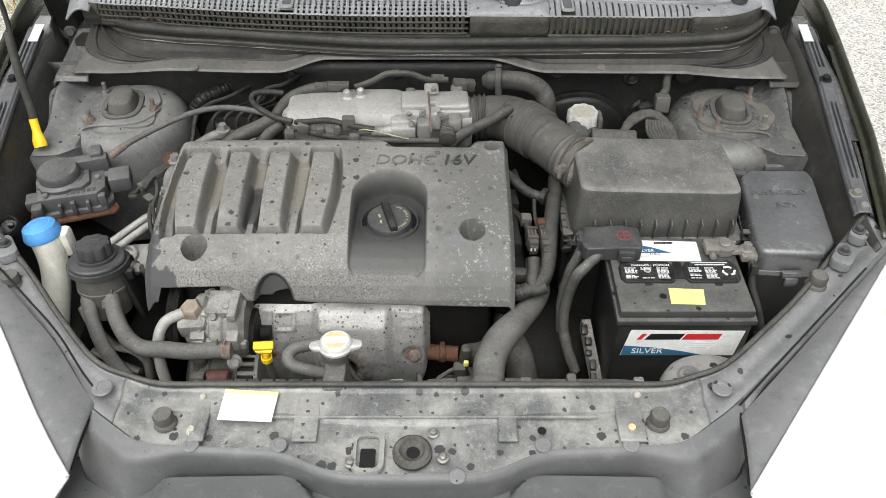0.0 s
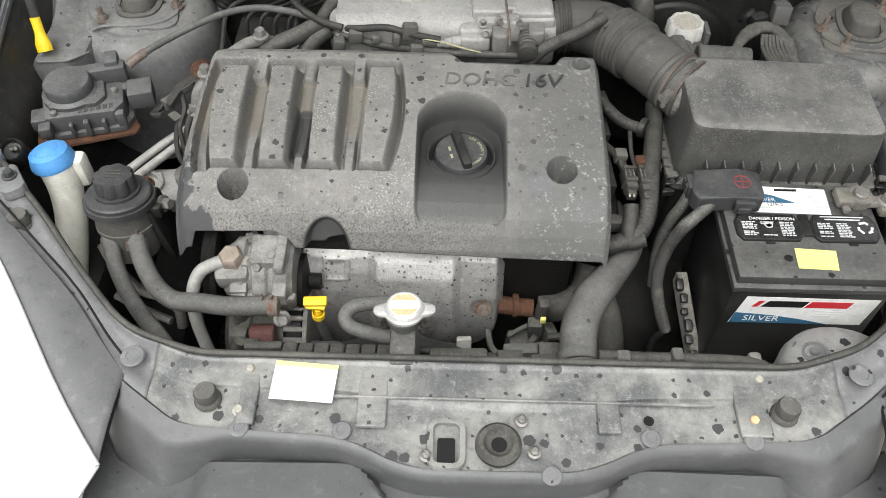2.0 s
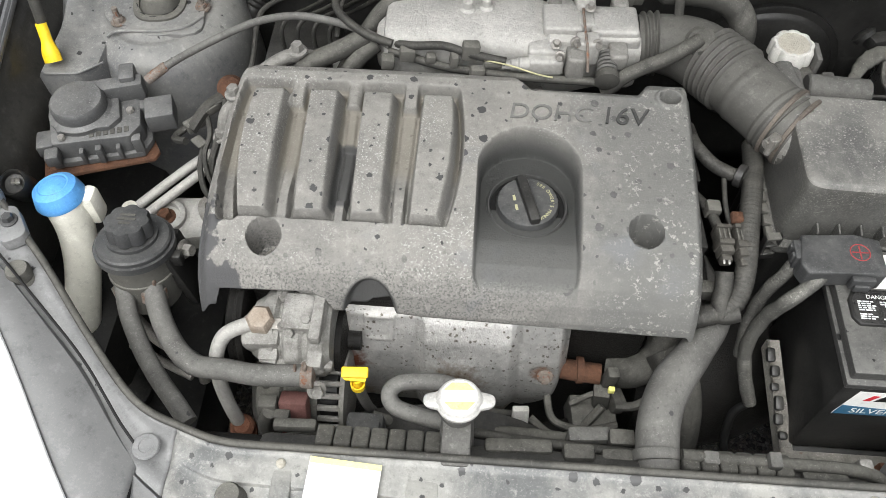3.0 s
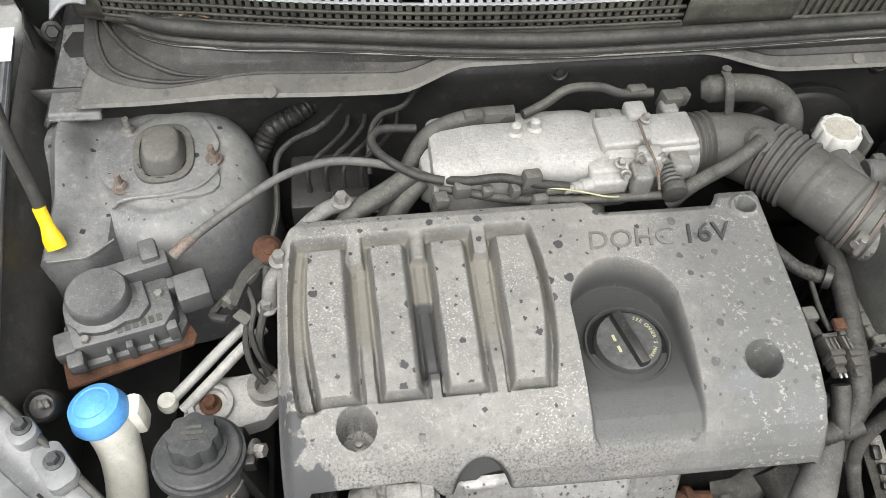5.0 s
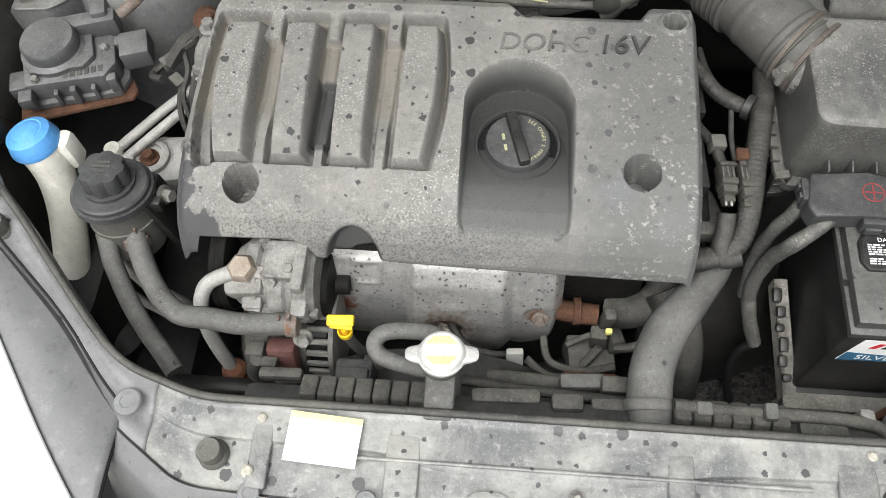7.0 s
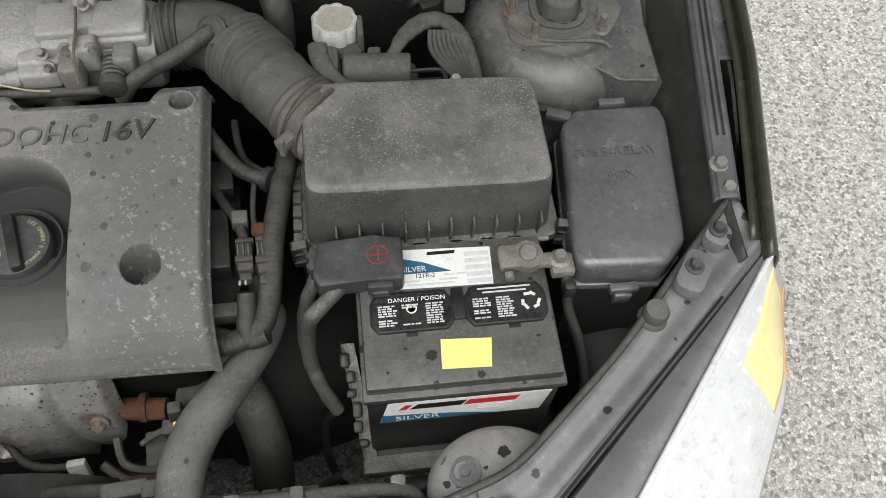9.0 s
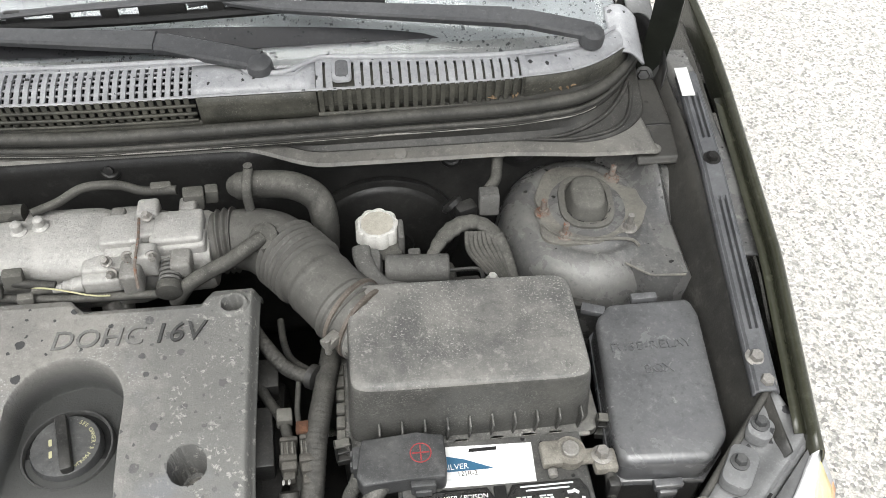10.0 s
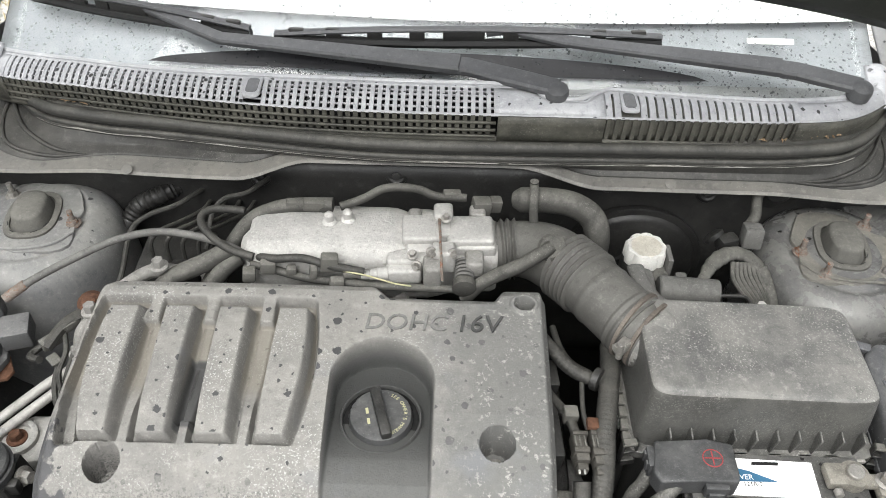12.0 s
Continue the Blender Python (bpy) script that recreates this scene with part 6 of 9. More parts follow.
part("valve_end", bm, M_RUBBER, intake)
bm = bm_new()
lathe(bm, (-0.091, 1.192, 0.832), (-1, -0.15, 0), [(0.0095, 0), (0.0095, 0.012), (0.0075, 0.014), (0.0075, 0.022), (0.0055, 0.024), (0.0055, 0.034), (0, 0.035)], 16)
part("stub_pipe", bm, M_ALU, intake)
bm = bm_new()
tube(bm, [(-0.026, 1.254, 0.872), (-0.024, 1.224, 0.868), (-0.022, 1.183, 0.868), (-0.020, 1.163, 0.850)], 0.0018, 8, 6)
part("clamp_wire", bm, M_RUSTSTEEL, intake, "thin brown clamp wire")
for p in ((-0.172, 1.262, 0.85), (-0.148, 1.268, 0.85)):
    bm = bm_new()
    lathe(bm, p, (0, 0, 1), [(0.010, 0), (0.010, 0.006), (0.0065, 0.009), (0.0065, 0.018), (0.004, 0.021), (0, 0.022)], 16)
    part("nipple", bm, M_ALU, intake)
for p, ax in (((-0.059, 1.200, 0.858), (0, -0.5, 1)), ((-0.036, 1.204, 0.862), (0.4, -1, 0.2)), ((-0.009, 1.204, 0.860), (0.4, -1, 0.2)), ((-0.053, 1.190, 0.850), (-0.2, -1, 0.4)), ((-0.017, 1.255, 0.872), (0, -0.3, 1))):
    bm = bm_new()
    hexbolt(bm, p, ax, 0.0045, 0.010)
    part("bolt", bm, M_STEEL, intake)
bm = bm_new()
loft(bm, [plenum_ring(x, k) for x, k in ((-0.290, 0.50), (-0.288, 0.60), (-0.282, 0.66), (-0.27, 0.68))])
part("end_cap", bm, M_ALU, intake, "cast end of the plenum")
# runners down to the head, mostly hidden
for k in range(4):
    bm = bm_new()
    tube(bm, [(-0.24 + k * 0.055, 1.235, 0.775), (-0.24 + k * 0.055, 1.20, 0.745), (-0.24 + k * 0.055, 1.16, 0.73)], 0.02, 12, 4)
    part("runner", bm, M_ALU_DULL, intake)

hose = thing("air_intake_hose", "dusty corrugated black rubber air intake hose with worm clamps", "air hose", (0.15, 1.2, 0.8))
bm = bm_new()
HP = [(0.052, 1.262, 0.812), (0.09, 1.262, 0.814), (0.125, 1.245, 0.818), (0.16, 1.205, 0.822), (0.195, 1.155, 0.823), (0.222, 1.12, 0.821), (0.25, 1.09, 0.815)]


def hose_r(s):
    r = lerp(0.97, 1.10, sst(0.0, 0.12, s)) + 0.05 * math.exp(-((s - 0.075) / 0.03) ** 2)
    for a, b in ((0.004, 0.026), (0.100, 0.150), (0.216, 0.238)):
        if a < s < b:
            r += (0.12 if s < 0.2 else 0.05) * (0.5 - 0.5 * math.cos((s - a) * 2 * math.pi / 0.0085))
    if 0.168 < s < 0.180:
        r += 0.03 * math.sin((s - 0.168) / 0.012 * 3.14)
    return r


tube(bm, HP, 0.0385, 32, 54, rfun=hose_r)
part("rubber_hose", bm, M_INTAKE, hose)
for p in (Vector((0.2165, 1.127, 0.8215)), Vector((0.2315, 1.1125, 0.8205))):
    bm = bm_new()
    lathe(bm, p, (0.72, -0.69, -0.05), [(0.0440, 0), (0.0462, 0.0008), (0.0462, 0.0052), (0.0440, 0.006)], 36)
    part("clamp_band", bm, M_BAND, hose, "brown rusty worm clamp band")
bm = bm_new()
box(bm, (0.197, 1.080, 0.834), (0.022, 0.014, 0.014), 0.003, (0, 0, 45))
cyl(bm, (0.186, 1.074, 0.835), (0.206, 1.086, 0.835), 0.006)
cyl(bm, (0.192, 1.072, 0.822), (0.192, 1.072, 0.847), 0.004)
part("clamp_screw", bm, M_STEEL, hose)
bm = bm_new()
lathe(bm, (0.124, 1.226, 0.850), (-0.35, -0.55, 0.75), [(0.017, -0.02), (0.017, 0.004), (0.019, 0.006), (0.019, 0.012), (0.014, 0.016), (0, 0.016)], 20)
part("hose_spigot", bm, M_RUBBER, hose)
bm = bm_new()
tube(bm, [(0.119, 1.219, 0.860), (0.105, 1.209, 0.858), (0.08, 1.197, 0.848), (0.05, 1.188, 0.838), (0.028, 1.182, 0.826), (0.01, 1.18, 0.80)], 0.0092, 14, 8)
part("breather_hose", bm, M_RUBBER, hose, "thin rubber breather hose")

reso = thing("resonator_pipe", "black rubber resonator pipe strapped behind the intake hose", "pipe", (0.13, 1.3, 0.82))
bm = bm_new()
tube(bm, [(0.075, 1.316, 0.856), (0.085, 1.314, 0.858), (0.12, 1.312, 0.860), (0.155, 1.308, 0.857), (0.182, 1.296, 0.845), (0.190, 1.278, 0.825), (0.188, 1.27, 0.78)], 0.0178, 18, 10, rfun=lambda s: min(1, 0.6 + s * 40))
part("pipe_body", bm, M_RUBBER, reso)
bm = bm_new()
tube(bm, [(0.101, 1.275, 0.85), (0.099, 1.285, 0.872), (0.100, 1.30, 0.883), (0.101, 1.318, 0.883)], 0.006, 10, 6, flat=0.5)
lathe(bm, (0.101, 1.318, 0.876), (0, 0, 1), [(0.005, 0), (0.006, 0.012), (0, 0.014)], 12)
part("strap", bm, M_RUBBER, reso)

# ---- air filter box ----
air = thing("air_filter_box", "dusty black plastic air filter box with ribbed lid", "air filter box", (0.34, 1.06, 0.5))


def lid_pt(u, v):
    """Rounded lid: v from the flange up to the crown."""
    a = 2 * math.pi * u
    e = 0.17
    ca, sa = math.cos(a), math.sin(a)
    px, py = math.copysign(abs(ca) ** e, ca), math.copysign(abs(sa) ** e, sa)
    hgt = along([(0, 0.0), (0.15, 0.012), (0.55, 0.076), (0.60, 0.0815), (0.66, 0.0855), (0.72, 0.0875), (0.80, 0.0888), (1, 0.090)], v)
    sc = along([(0, 1.0), (0.15, 0.99), (0.55, 0.958), (0.60, 0.952), (0.66, 0.940), (0.72, 0.922), (0.80, 0.87), (1, 0.0)], v)
    z = 0.768 + hgt * (1 + 0.08 * py * 0 + 0.10 * (-px) * sst(0.3, 0.8, v) * 0.5)
    return Vector((0.343 + 0.1345 * px * sc, 1.060 + 0.0745 * py * sc + 0.006 * sst(0.1, 0.8, v), z))


bm = bm_new()
sheet(bm, lambda u, v: lid_pt(u, lerp(0.0, 0.64, v)), 160, 26)
bmesh.ops.remove_doubles(bm, verts=bm.verts, dist=0.0003)
part("lid_wall", bm, M_AIRWALL, air, "black ribbed lid wall", angle=70)
bm = bm_new()
sheet(bm, lambda u, v: lid_pt(u, lerp(0.64, 0.80, v)), 160, 10)
ring = []
for k in range(160):
    ring.append(bm.verts.new(lid_pt(k / 160, 0.80)))
bm.faces.new(ring)
bmesh.ops.remove_doubles(bm, verts=bm.verts, dist=0.0003)
lid = part("lid_top", bm, M_AIRBOX, air, "dusty flat lid top", angle=70)
bm = bm_new()
prism(bm, [(0.343 + x, 1.058 + y) for x, y in rrect(0.288, 0.164, 0.016)], 0.757, 0.768, None, 0.002)
part("flange", bm, M_AIRWALL, air)
bm = bm_new()
prism(bm, [(0.343 + x, 1.060 + y) for x, y in rrect(0.270, 0.150, 0.012)], 0.52, 0.758)
part("lower_box", bm, M_BLACK, air)
for k in range(10):
    x = 0.242 + k * 0.0243
    bm = bm_new()
    box(bm, (x, 0.9845, 0.785), (0.0024, 0.014, 0.040), 0.001, (12, 0, 0), 1)
    part("rib", bm, M_AIRWALL, air)
bm = bm_new()
box(bm, (0.348, 0.9745, 0.7655), (0.250, 0.004, 0.005), 0.001)
part("front_lip", bm, M_CHIP, air, "pale worn flange lip")
for k in range(6):
    bm = bm_new()
    box(bm, (0.1995, 0.995 + 0.0175 * k, 0.770), (0.010, 0.0145, 0.008), 0.002, (0, 8, 0))
    part("flange_tab", bm, M_CAPRUB, air)
for x in (0.262, 0.29, 0.33, 0.37, 0.405, 0.435):
    bm = bm_new()
    box(bm, (x, 0.977, 0.765), (0.016, 0.008, 0.006), 0.001)
    part("lip_tab", bm, M_CHIP, air)
for x, y, tilt in ((0.201, 0.982, 8), (0.491, 0.984, -10)):  # open spring latches at the corners
    m = pose(x, y, 0.762, 0, 0, tilt)
    for c_, s_ in (((-0.008, 0, 0.002), (0.003, 0.010, 0.036)), ((0.008, 0, 0.002), (0.003, 0.010, 0.036)), ((0, 0, 0.018), (0.019, 0.010, 0.004)), ((0, -0.001, 0.004), (0.017, 0.008, 0.003)), ((0, -0.002, -0.014), (0.017, 0.009, 0.010))):
        bm = bm_new()
        box(bm, m @ Vector(c_), s_, 0.001, (0, 0, tilt), 1)
        part("latch_bar", bm, M_CAPRUB if c_[2] > 0.01 else M_BLACK, air)
bm = bm_new()
tube(bm, [(0.484, 0.99, 0.772), (0.503, 0.985, 0.776), (0.508, 1.005, 0.768), (0.498, 1.015, 0.755)], 0.0022, 8, 6)
part("wire_clip", bm, M_STEEL, air)
bm = bm_new()
lathe(bm, (0.240, 1.103, 0.819), (0.72, -0.69, -0.05), [(0.0445, -0.004), (0.0435, 0.016), (0.036, 0.022), (0, 0.022)], 30)
part("inlet_neck", bm, M_AIRBOX, air)
for k in range(7):  # fins on the side wall
    bm = bm_new()
    box(bm, (0.203, 0.998 + k * 0.018, 0.70), (0.010, 0.003, 0.11), 0.001, seg=1)
    part("side_fin", bm, M_BLACK, air)
bm = bm_new()
box(bm, (0.199, 1.035, 0.748), (0.002, 0.022, 0.010), 0.0005, seg=1)
part("part_sticker", bm, M_WHITE, air, "tiny white sticker")

# ---- battery ----
batt = thing("battery", "black car battery with printed stickers on a steel tray", "battery", (0.36, 0.89, 0.57))
bm = bm_new()
box(bm, (0.36, 0.893, 0.665), (0.200, 0.162, 0.185), 0.004)
part("case", bm, M_BATT_SIDE, batt)
bm = bm_new()
box(bm, (0.36, 0.892, 0.757), (0.207, 0.170, 0.010), 0.002)
box(bm, (0.36, 0.894, 0.768), (0.199, 0.160, 0.016), 0.003)
ld = part("top", bm, M_BATT, batt, "dusty black battery top")
for xc in (0.313, 0.411):
    bm = bm_new()
    oc = [(-0.043, 0.010), (-0.036, 0.0225), (0.036, 0.0225), (0.043, 0.010), (0.043, -0.013), (0.036, -0.0225), (-0.036, -0.0225), (-0.043, -0.013)]
    prism(bm, [(xc + x, 0.894 + y) for x, y in oc], 0.774, 0.780, None, 0.0015)
    vc = part("vent_cover", bm, M_BATT_SIDE, batt, "black vent cover with printed warnings")
    bm = bm_new()
    prism(bm, [(xc + x * 0.93, 0.894 + y * 0.9) for x, y in oc], 0.7798, 0.7803)
    part("cover_face", bm, M_GLOSSINK, vc, "glossy black printed label")
    if xc < 0.36:
        lettering("warning_words", "DANGER / POISON", 0.0070, Matrix.Translation((xc + 0.006, 0.9065, 0.7806)), M_WHITE, vc, 0.0001)
    else:
        for k in range(2):
            bm = bm_new()
            prism(bm, [(xc + x, 0.912 - 0.0045 * k + y) for x, y in rrect(0.056 - 0.01 * k, 0.0018, 0.0004, 1)], 0.7804, 0.7807)
            part("print_bar", bm, M_GREYINK, vc)
    rng = random.Random(int(xc * 1000))
    for col in range(3):
        for row in range(9):
            if col == 1 and row in (2, 3, 4, 5) and xc < 0.36 or (col == 2 and xc > 0.36) or rng.random() < 0.08:
                continue
            at = xc - 0.0345 + col * 0.0245
            end = at + 0.020 * rng.uniform(0.75, 1.0)
            while at < end - 0.002:
                w = min(rng.uniform(0.0025, 0.0075), end - at)
                bm = bm_new()
                prism(bm, [(at + x, 0.9005 - row * 0.0027 + y) for x, y in ((0, -0.0008), (w, -0.0008), (w, 0.0008), (0, 0.0008))], 0.7804, 0.7807)
                part("print_bar", bm, M_GREYINK, vc)
                at += w + 0.0012
    bm = bm_new()  # pictogram ring
    cxr = xc + (0.0 if xc < 0.36 else 0.026)
    for k in range(3 if xc > 0.36 else 1):
        a0 = radians(90 + 120 * k)
        if xc > 0.36:
            for d in (-0.35, 0.35):
                box(bm, (cxr + 0.0085 * math.cos(a0 + d), 0.894 + 0.0085 * math.sin(a0 + d), 0.7806), (0.0065, 0.0032, 0.0004), 0, (0, 0, math.degrees(a0 + d) + 75))
        else:
            lathe(bm, (cxr, 0.896, 0.7804), (0, 0, 1), [(0.0055, 0), (0.0055, 0.0003), (0.0040, 0.0003), (0.0040, 0)], 20)
    part("pictogram", bm, M_WHITE, vc)
for xc in (0.311, 0.417):
    bm = bm_new()
    box(bm, (xc, 0.870, 0.7765), (0.012, 0.006, 0.003), 0.001)
    part("vent_tab", bm, M_BATT_SIDE, batt)
bm = bm_new()
box(bm, (0.362, 0.899, 0.777), (0.013, 0.036, 0.005), 0.0015)
part("centre_bridge", bm, M_BATT_SIDE, batt)

# top sticker
bm = bm_new()
prism(bm, [(0.303, 0.921), (0.402, 0.919), (0.404, 0.964), (0.303, 0.968)], 0.7762, 0.7768)
ts = part("top_sticker", bm, M_WHITE, batt, "white sticker with a blue wedge and print")
bm = bm_new()
prism(bm, [(0.304, 0.938), (0.360, 0.938), (0.330, 0.951), (0.304, 0.958)], 0.7769, 0.7771)
part("blue_wedge", bm, M_NAVY, ts)
lettering("sticker_word", "SILVER", 0.009, Matrix.Translation((0.320, 0.943, 0.7773)), M_WHITE, ts, 0.0001)
bm = bm_new()
prism(bm, [(0.335 + x, 0.961 + y) for x, y in ((0, -0.002), (0.03, -0.002), (0.031, 0.002), (0.001, 0.002))], 0.7769, 0.7771)
part("brand_bar", bm, M_FLATBLACK, ts)
lettering("sticker_word", "121R-2", 0.0075, Matrix.Translation((0.331, 0.9345, 0.7772)), M_FLATBLACK, ts, 0.0001)
for k, (x, y, w) in enumerate(((0.357, 0.9345, 0.012), (0.369, 0.9345, 0.009), (0.316, 0.929, 0.018), (0.355, 0.929, 0.020), (0.336, 0.9245, 0.05))):
    bm = bm_new()
    prism(bm, [(x + a, y + b) for a, b in rrect(w, 0.0022, 0.0004, 1)], 0.7769, 0.7771)
    part("print_bar", bm, M_GREYINK, ts)
for row in range(5):
    bm = bm_new()
    prism(bm, [(0.388 + a, 0.957 - row * 0.0082 + b) for a, b in rrect(0.026, 0.0052, 0.0004, 1)], 0.7769, 0.7771)
    part("grey_block", bm, M_GREYINK, ts)

# front sticker
bm = bm_new()
prism(bm, [(0.272, -0.058), (0.446, -0.058), (0.452, -0.002), (0.281, 0.0)], 0, 0.0006, Matrix(((1, 0, 0, 0), (0, 0, -1, 0.8118), (0, 1, 0, 0.738), (0, 0, 0, 1))))
fs = part("front_sticker", bm, M_WHITE, batt, "white and blue front sticker with a black and red brand bar")


def front_shape(nm, poly, m_, lift=0.0):
    b = bm_new()
    prism(b, poly, 0, 0.0004, Matrix(((1, 0, 0, 0), (0, 0, -1, 0.8111 - lift), (0, 1, 0, 0.738), (0, 0, 0, 1))))
    return part(nm, b, m_, fs)


front_shape("blue_field", [(0.2725, -0.0575), (0.40, -0.0575), (0.365, -0.048), (0.325, -0.040), (0.2755, -0.035)], M_NAVY)
front_shape("brand_slash", [(0.292, -0.021), (0.299, -0.021), (0.306, -0.008), (0.299, -0.008)], M_RED)
front_shape("brand_bar_black", [(0.304, -0.021), (0.357, -0.021), (0.363, -0.008), (0.312, -0.008)], M_FLATBLACK)
front_shape("brand_bar_red", [(0.360, -0.021), (0.415, -0.021), (0.419, -0.008), (0.366, -0.008)], M_RED)
for k in range(3):
    front_shape("print_bar", [(0.376, -0.030 - k * 0.005), (0.412 - k * 0.006, -0.030 - k * 0.005), (0.412 - k * 0.006, -0.0278 - k * 0.005), (0.376, -0.0278 - k * 0.005)], M_GREYINK)
lettering("sticker_word", "SILVER", 0.0165, Matrix(((1, 0, 0, 0.312), (0, 0, -1, 0.8106), (0, 1, 0, 0.738 - 0.0475), (0, 0, 0, 1))), M_WHITE, fs, 0.0001)
# yellow note
bm = bm_new()
prism(bm, [(0.337, 0.829), (0.387, 0.827), (0.391, 0.858), (0.339, 0.861)], 0.7764, 0.7769)
part("yellow_note", bm, M_YPAPER, batt, "square yellow sticker")
# negative post and clamp
bm = bm_new()
cyl(bm, (0.441, 0.943, 0.775), (0.441, 0.943, 0.797), 0.0095)
part("negative_post", bm, M_STEEL, batt)
neg = thing("negative_clamp", "corroded lead clamp and black earth cable on the battery post", "battery clamp", (0.44, 0.94, 0.776))
bm = bm_new()
lathe(bm, (0.441, 0.943, 0.778), (0, 0, 1), [(0.010, 0), (0.0165, 0), (0.0165, 0.013), (0.010, 0.013)], 24)
box(bm, (0.421, 0.943, 0.785), (0.022, 0.028, 0.013), 0.003)
box(bm, (0.463, 0.938, 0.783), (0.026, 0.016, 0.010), 0.003)
box(bm, (0.477, 0.932, 0.780), (0.026, 0.026, 0.014), 0.004)
part("clamp_body", bm, mat("tarnished_brass", (0.15, 0.14, 0.12), (0.34, 0.32, 0.28), 0.5, 90, 0.5, 0.4, 0.4), neg)
bm = bm_new()
hexbolt(bm, (0.474, 0.936, 0.786), (0, 0, 1), 0.0075, 0.013)
part("clamp_bolt", bm, M_STEEL, neg)
bm = bm_new()
cyl(bm, (0.419, 0.926, 0.785), (0.419, 0.918, 0.785), 0.005)
part("pinch_bolt", bm, M_STEEL, neg)
bm = bm_new()
tube(bm, [(0.480, 0.928, 0.782), (0.482, 0.912, 0.765), (0.485, 0.90, 0.74), (0.50, 0.875, 0.70), (0.512, 0.85, 0.64), (0.505, 0.82, 0.58)], 0.006, 10, 6)
part("earth_cable", bm, M_WIRE, neg)
bm = bm_new()
box(bm, (0.483, 0.909, 0.765), (0.013, 0.012, 0.030), 0.003)
part("cable_lug", bm, M_BLACK, neg)
# positive terminal cover with its cables
pos = thing("positive_terminal_cover", "black plastic terminal cover with a red plus mark", "terminal cover", (0.265, 0.945, 0.78))
bm = bm_new()
prism(bm, [(0.222, 0.972), (0.215, 0.932), (0.222, 0.918), (0.268, 0.922), (0.306, 0.920), (0.309, 0.930), (0.309, 0.970), (0.28, 0.974)], 0.778, 0.803, None, 0.0035, 3)
pc = part("cover_box", bm, M_DARKGREY, pos)
bm = bm_new()
box(bm, (0.283, 0.918, 0.790), (0.026, 0.008, 0.018), 0.002)
box(bm, (0.283, 0.914, 0.786), (0.018, 0.006, 0.010), 0.002)
part("latch", bm, M_DARKGREY, pos)
bm = bm_new()
tube(bm, [(0.283 + 0.0108 * math.cos(k * math.pi / 16), 0.950 + 0.0108 * math.sin(k * math.pi / 16), 0.8031) for k in range(33)], 0.0007, 6, 1)
box(bm, (0.283, 0.950, 0.8032), (0.018, 0.0014, 0.0006), 0)
box(bm, (0.283, 0.950, 0.8032), (0.0014, 0.018, 0.0006), 0)
part("plus_mark", bm, M_FADED_RED, pos, "red plus sign in a ring")
for k, pts in enumerate(([(0.245, 0.930, 0.787), (0.228, 0.915, 0.778), (0.209, 0.906, 0.758), (0.202, 0.912, 0.715), (0.198, 0.909, 0.672), (0.199, 0.900, 0.640), (0.208, 0.884, 0.605), (0.222, 0.868, 0.570)],
                         [(0.222, 0.950, 0.783), (0.212, 0.942, 0.760), (0.204, 0.940, 0.735), (0.197, 0.934, 0.703), (0.194, 0.922, 0.670), (0.196, 0.905, 0.630)])):
    bm = bm_new()
    tube(bm, pts, 0.0088 if k == 0 else 0.0080, 12, 24, rfun=lambda s: 1 + 0.025 * math.sin(s * 1500) + 0.04 * math.sin(s * 170))
    part("cable_conduit", bm, M_CONDUIT, pos, "split conduit around the battery cable, pale with dust")
bm = bm_new()
tube(bm, [(0.222, 0.868, 0.570), (0.205, 0.86, 0.545), (0.204, 0.83, 0.50), (0.225, 0.795, 0.46)], 0.0055, 10, 8)
part("bare_cable", bm, M_FLATBLACK, pos)
bm = bm_new()
box(bm, (0.2165, 0.952, 0.790), (0.009, 0.026, 0.022), 0.002)
for d in (-0.006, 0.006):
    box(bm, (0.2125, 0.952 + d, 0.792), (0.006, 0.006, 0.014), 0.001)
part("hinge", bm, M_DARKGREY, pos)
# tray
tray = thing("battery_tray", "rusty painted battery tray and holder", "battery tray", (0.36, 0.89, 0.54))
bm = bm_new()
box(bm, (0.37, 0.890, 0.563), (0.225, 0.17, 0.012), 0.004)
part("tray_pan", bm, M_BODY, tray)
FOOT, HEAD = Vector((0.250, 0.800, 0.572)), Vector((0.232, 0.927, 0.634))
bm = bm_new()  # sloping angle iron along the battery's side
for w, d in ((0.016, 0.004), (0.004, 0.022)):
    va = [bm.verts.new(p + Vector((x, 0, z))) for p in (FOOT, HEAD) for x, z in ((0, 0), (w, 0), (w, -d), (0, -d))]
    for q in ((0, 1, 2, 3), (7, 6, 5, 4), (0, 4, 5, 1), (1, 5, 6, 2), (2, 6, 7, 3), (3, 7, 4, 0)):
        bm.faces.new([va[i] for i in q])
part("side_angle", bm, M_TRAYDIRT, tray, "dirt-crusted side angle")
bm = bm_new()
box(bm, (0.352, 0.797, 0.571), (0.206, 0.018, 0.004), 0.001)
box(bm, (0.352, 0.788, 0.562), (0.206, 0.004, 0.022), 0.001)
part("front_flange", bm, M_TRAYDIRT, tray, "dirt-crusted front flange")
for k in range(6):
    bm = bm_new()
    p = FOOT.lerp(HEAD, 0.15 + 0.14 * k)
    box(bm, p + Vector((0.004 - 0.003 * (k % 2), 0, 0.004)), (0.011, 0.010 + 0.004 * (k % 3), 0.010), 0.003, (20, 0, 0))
    part("stay_clip", bm, M_BLACK, tray)
bm = bm_new()
box(bm, (0.392, 0.784, 0.572), (0.070, 0.010, 0.052), 0.003)
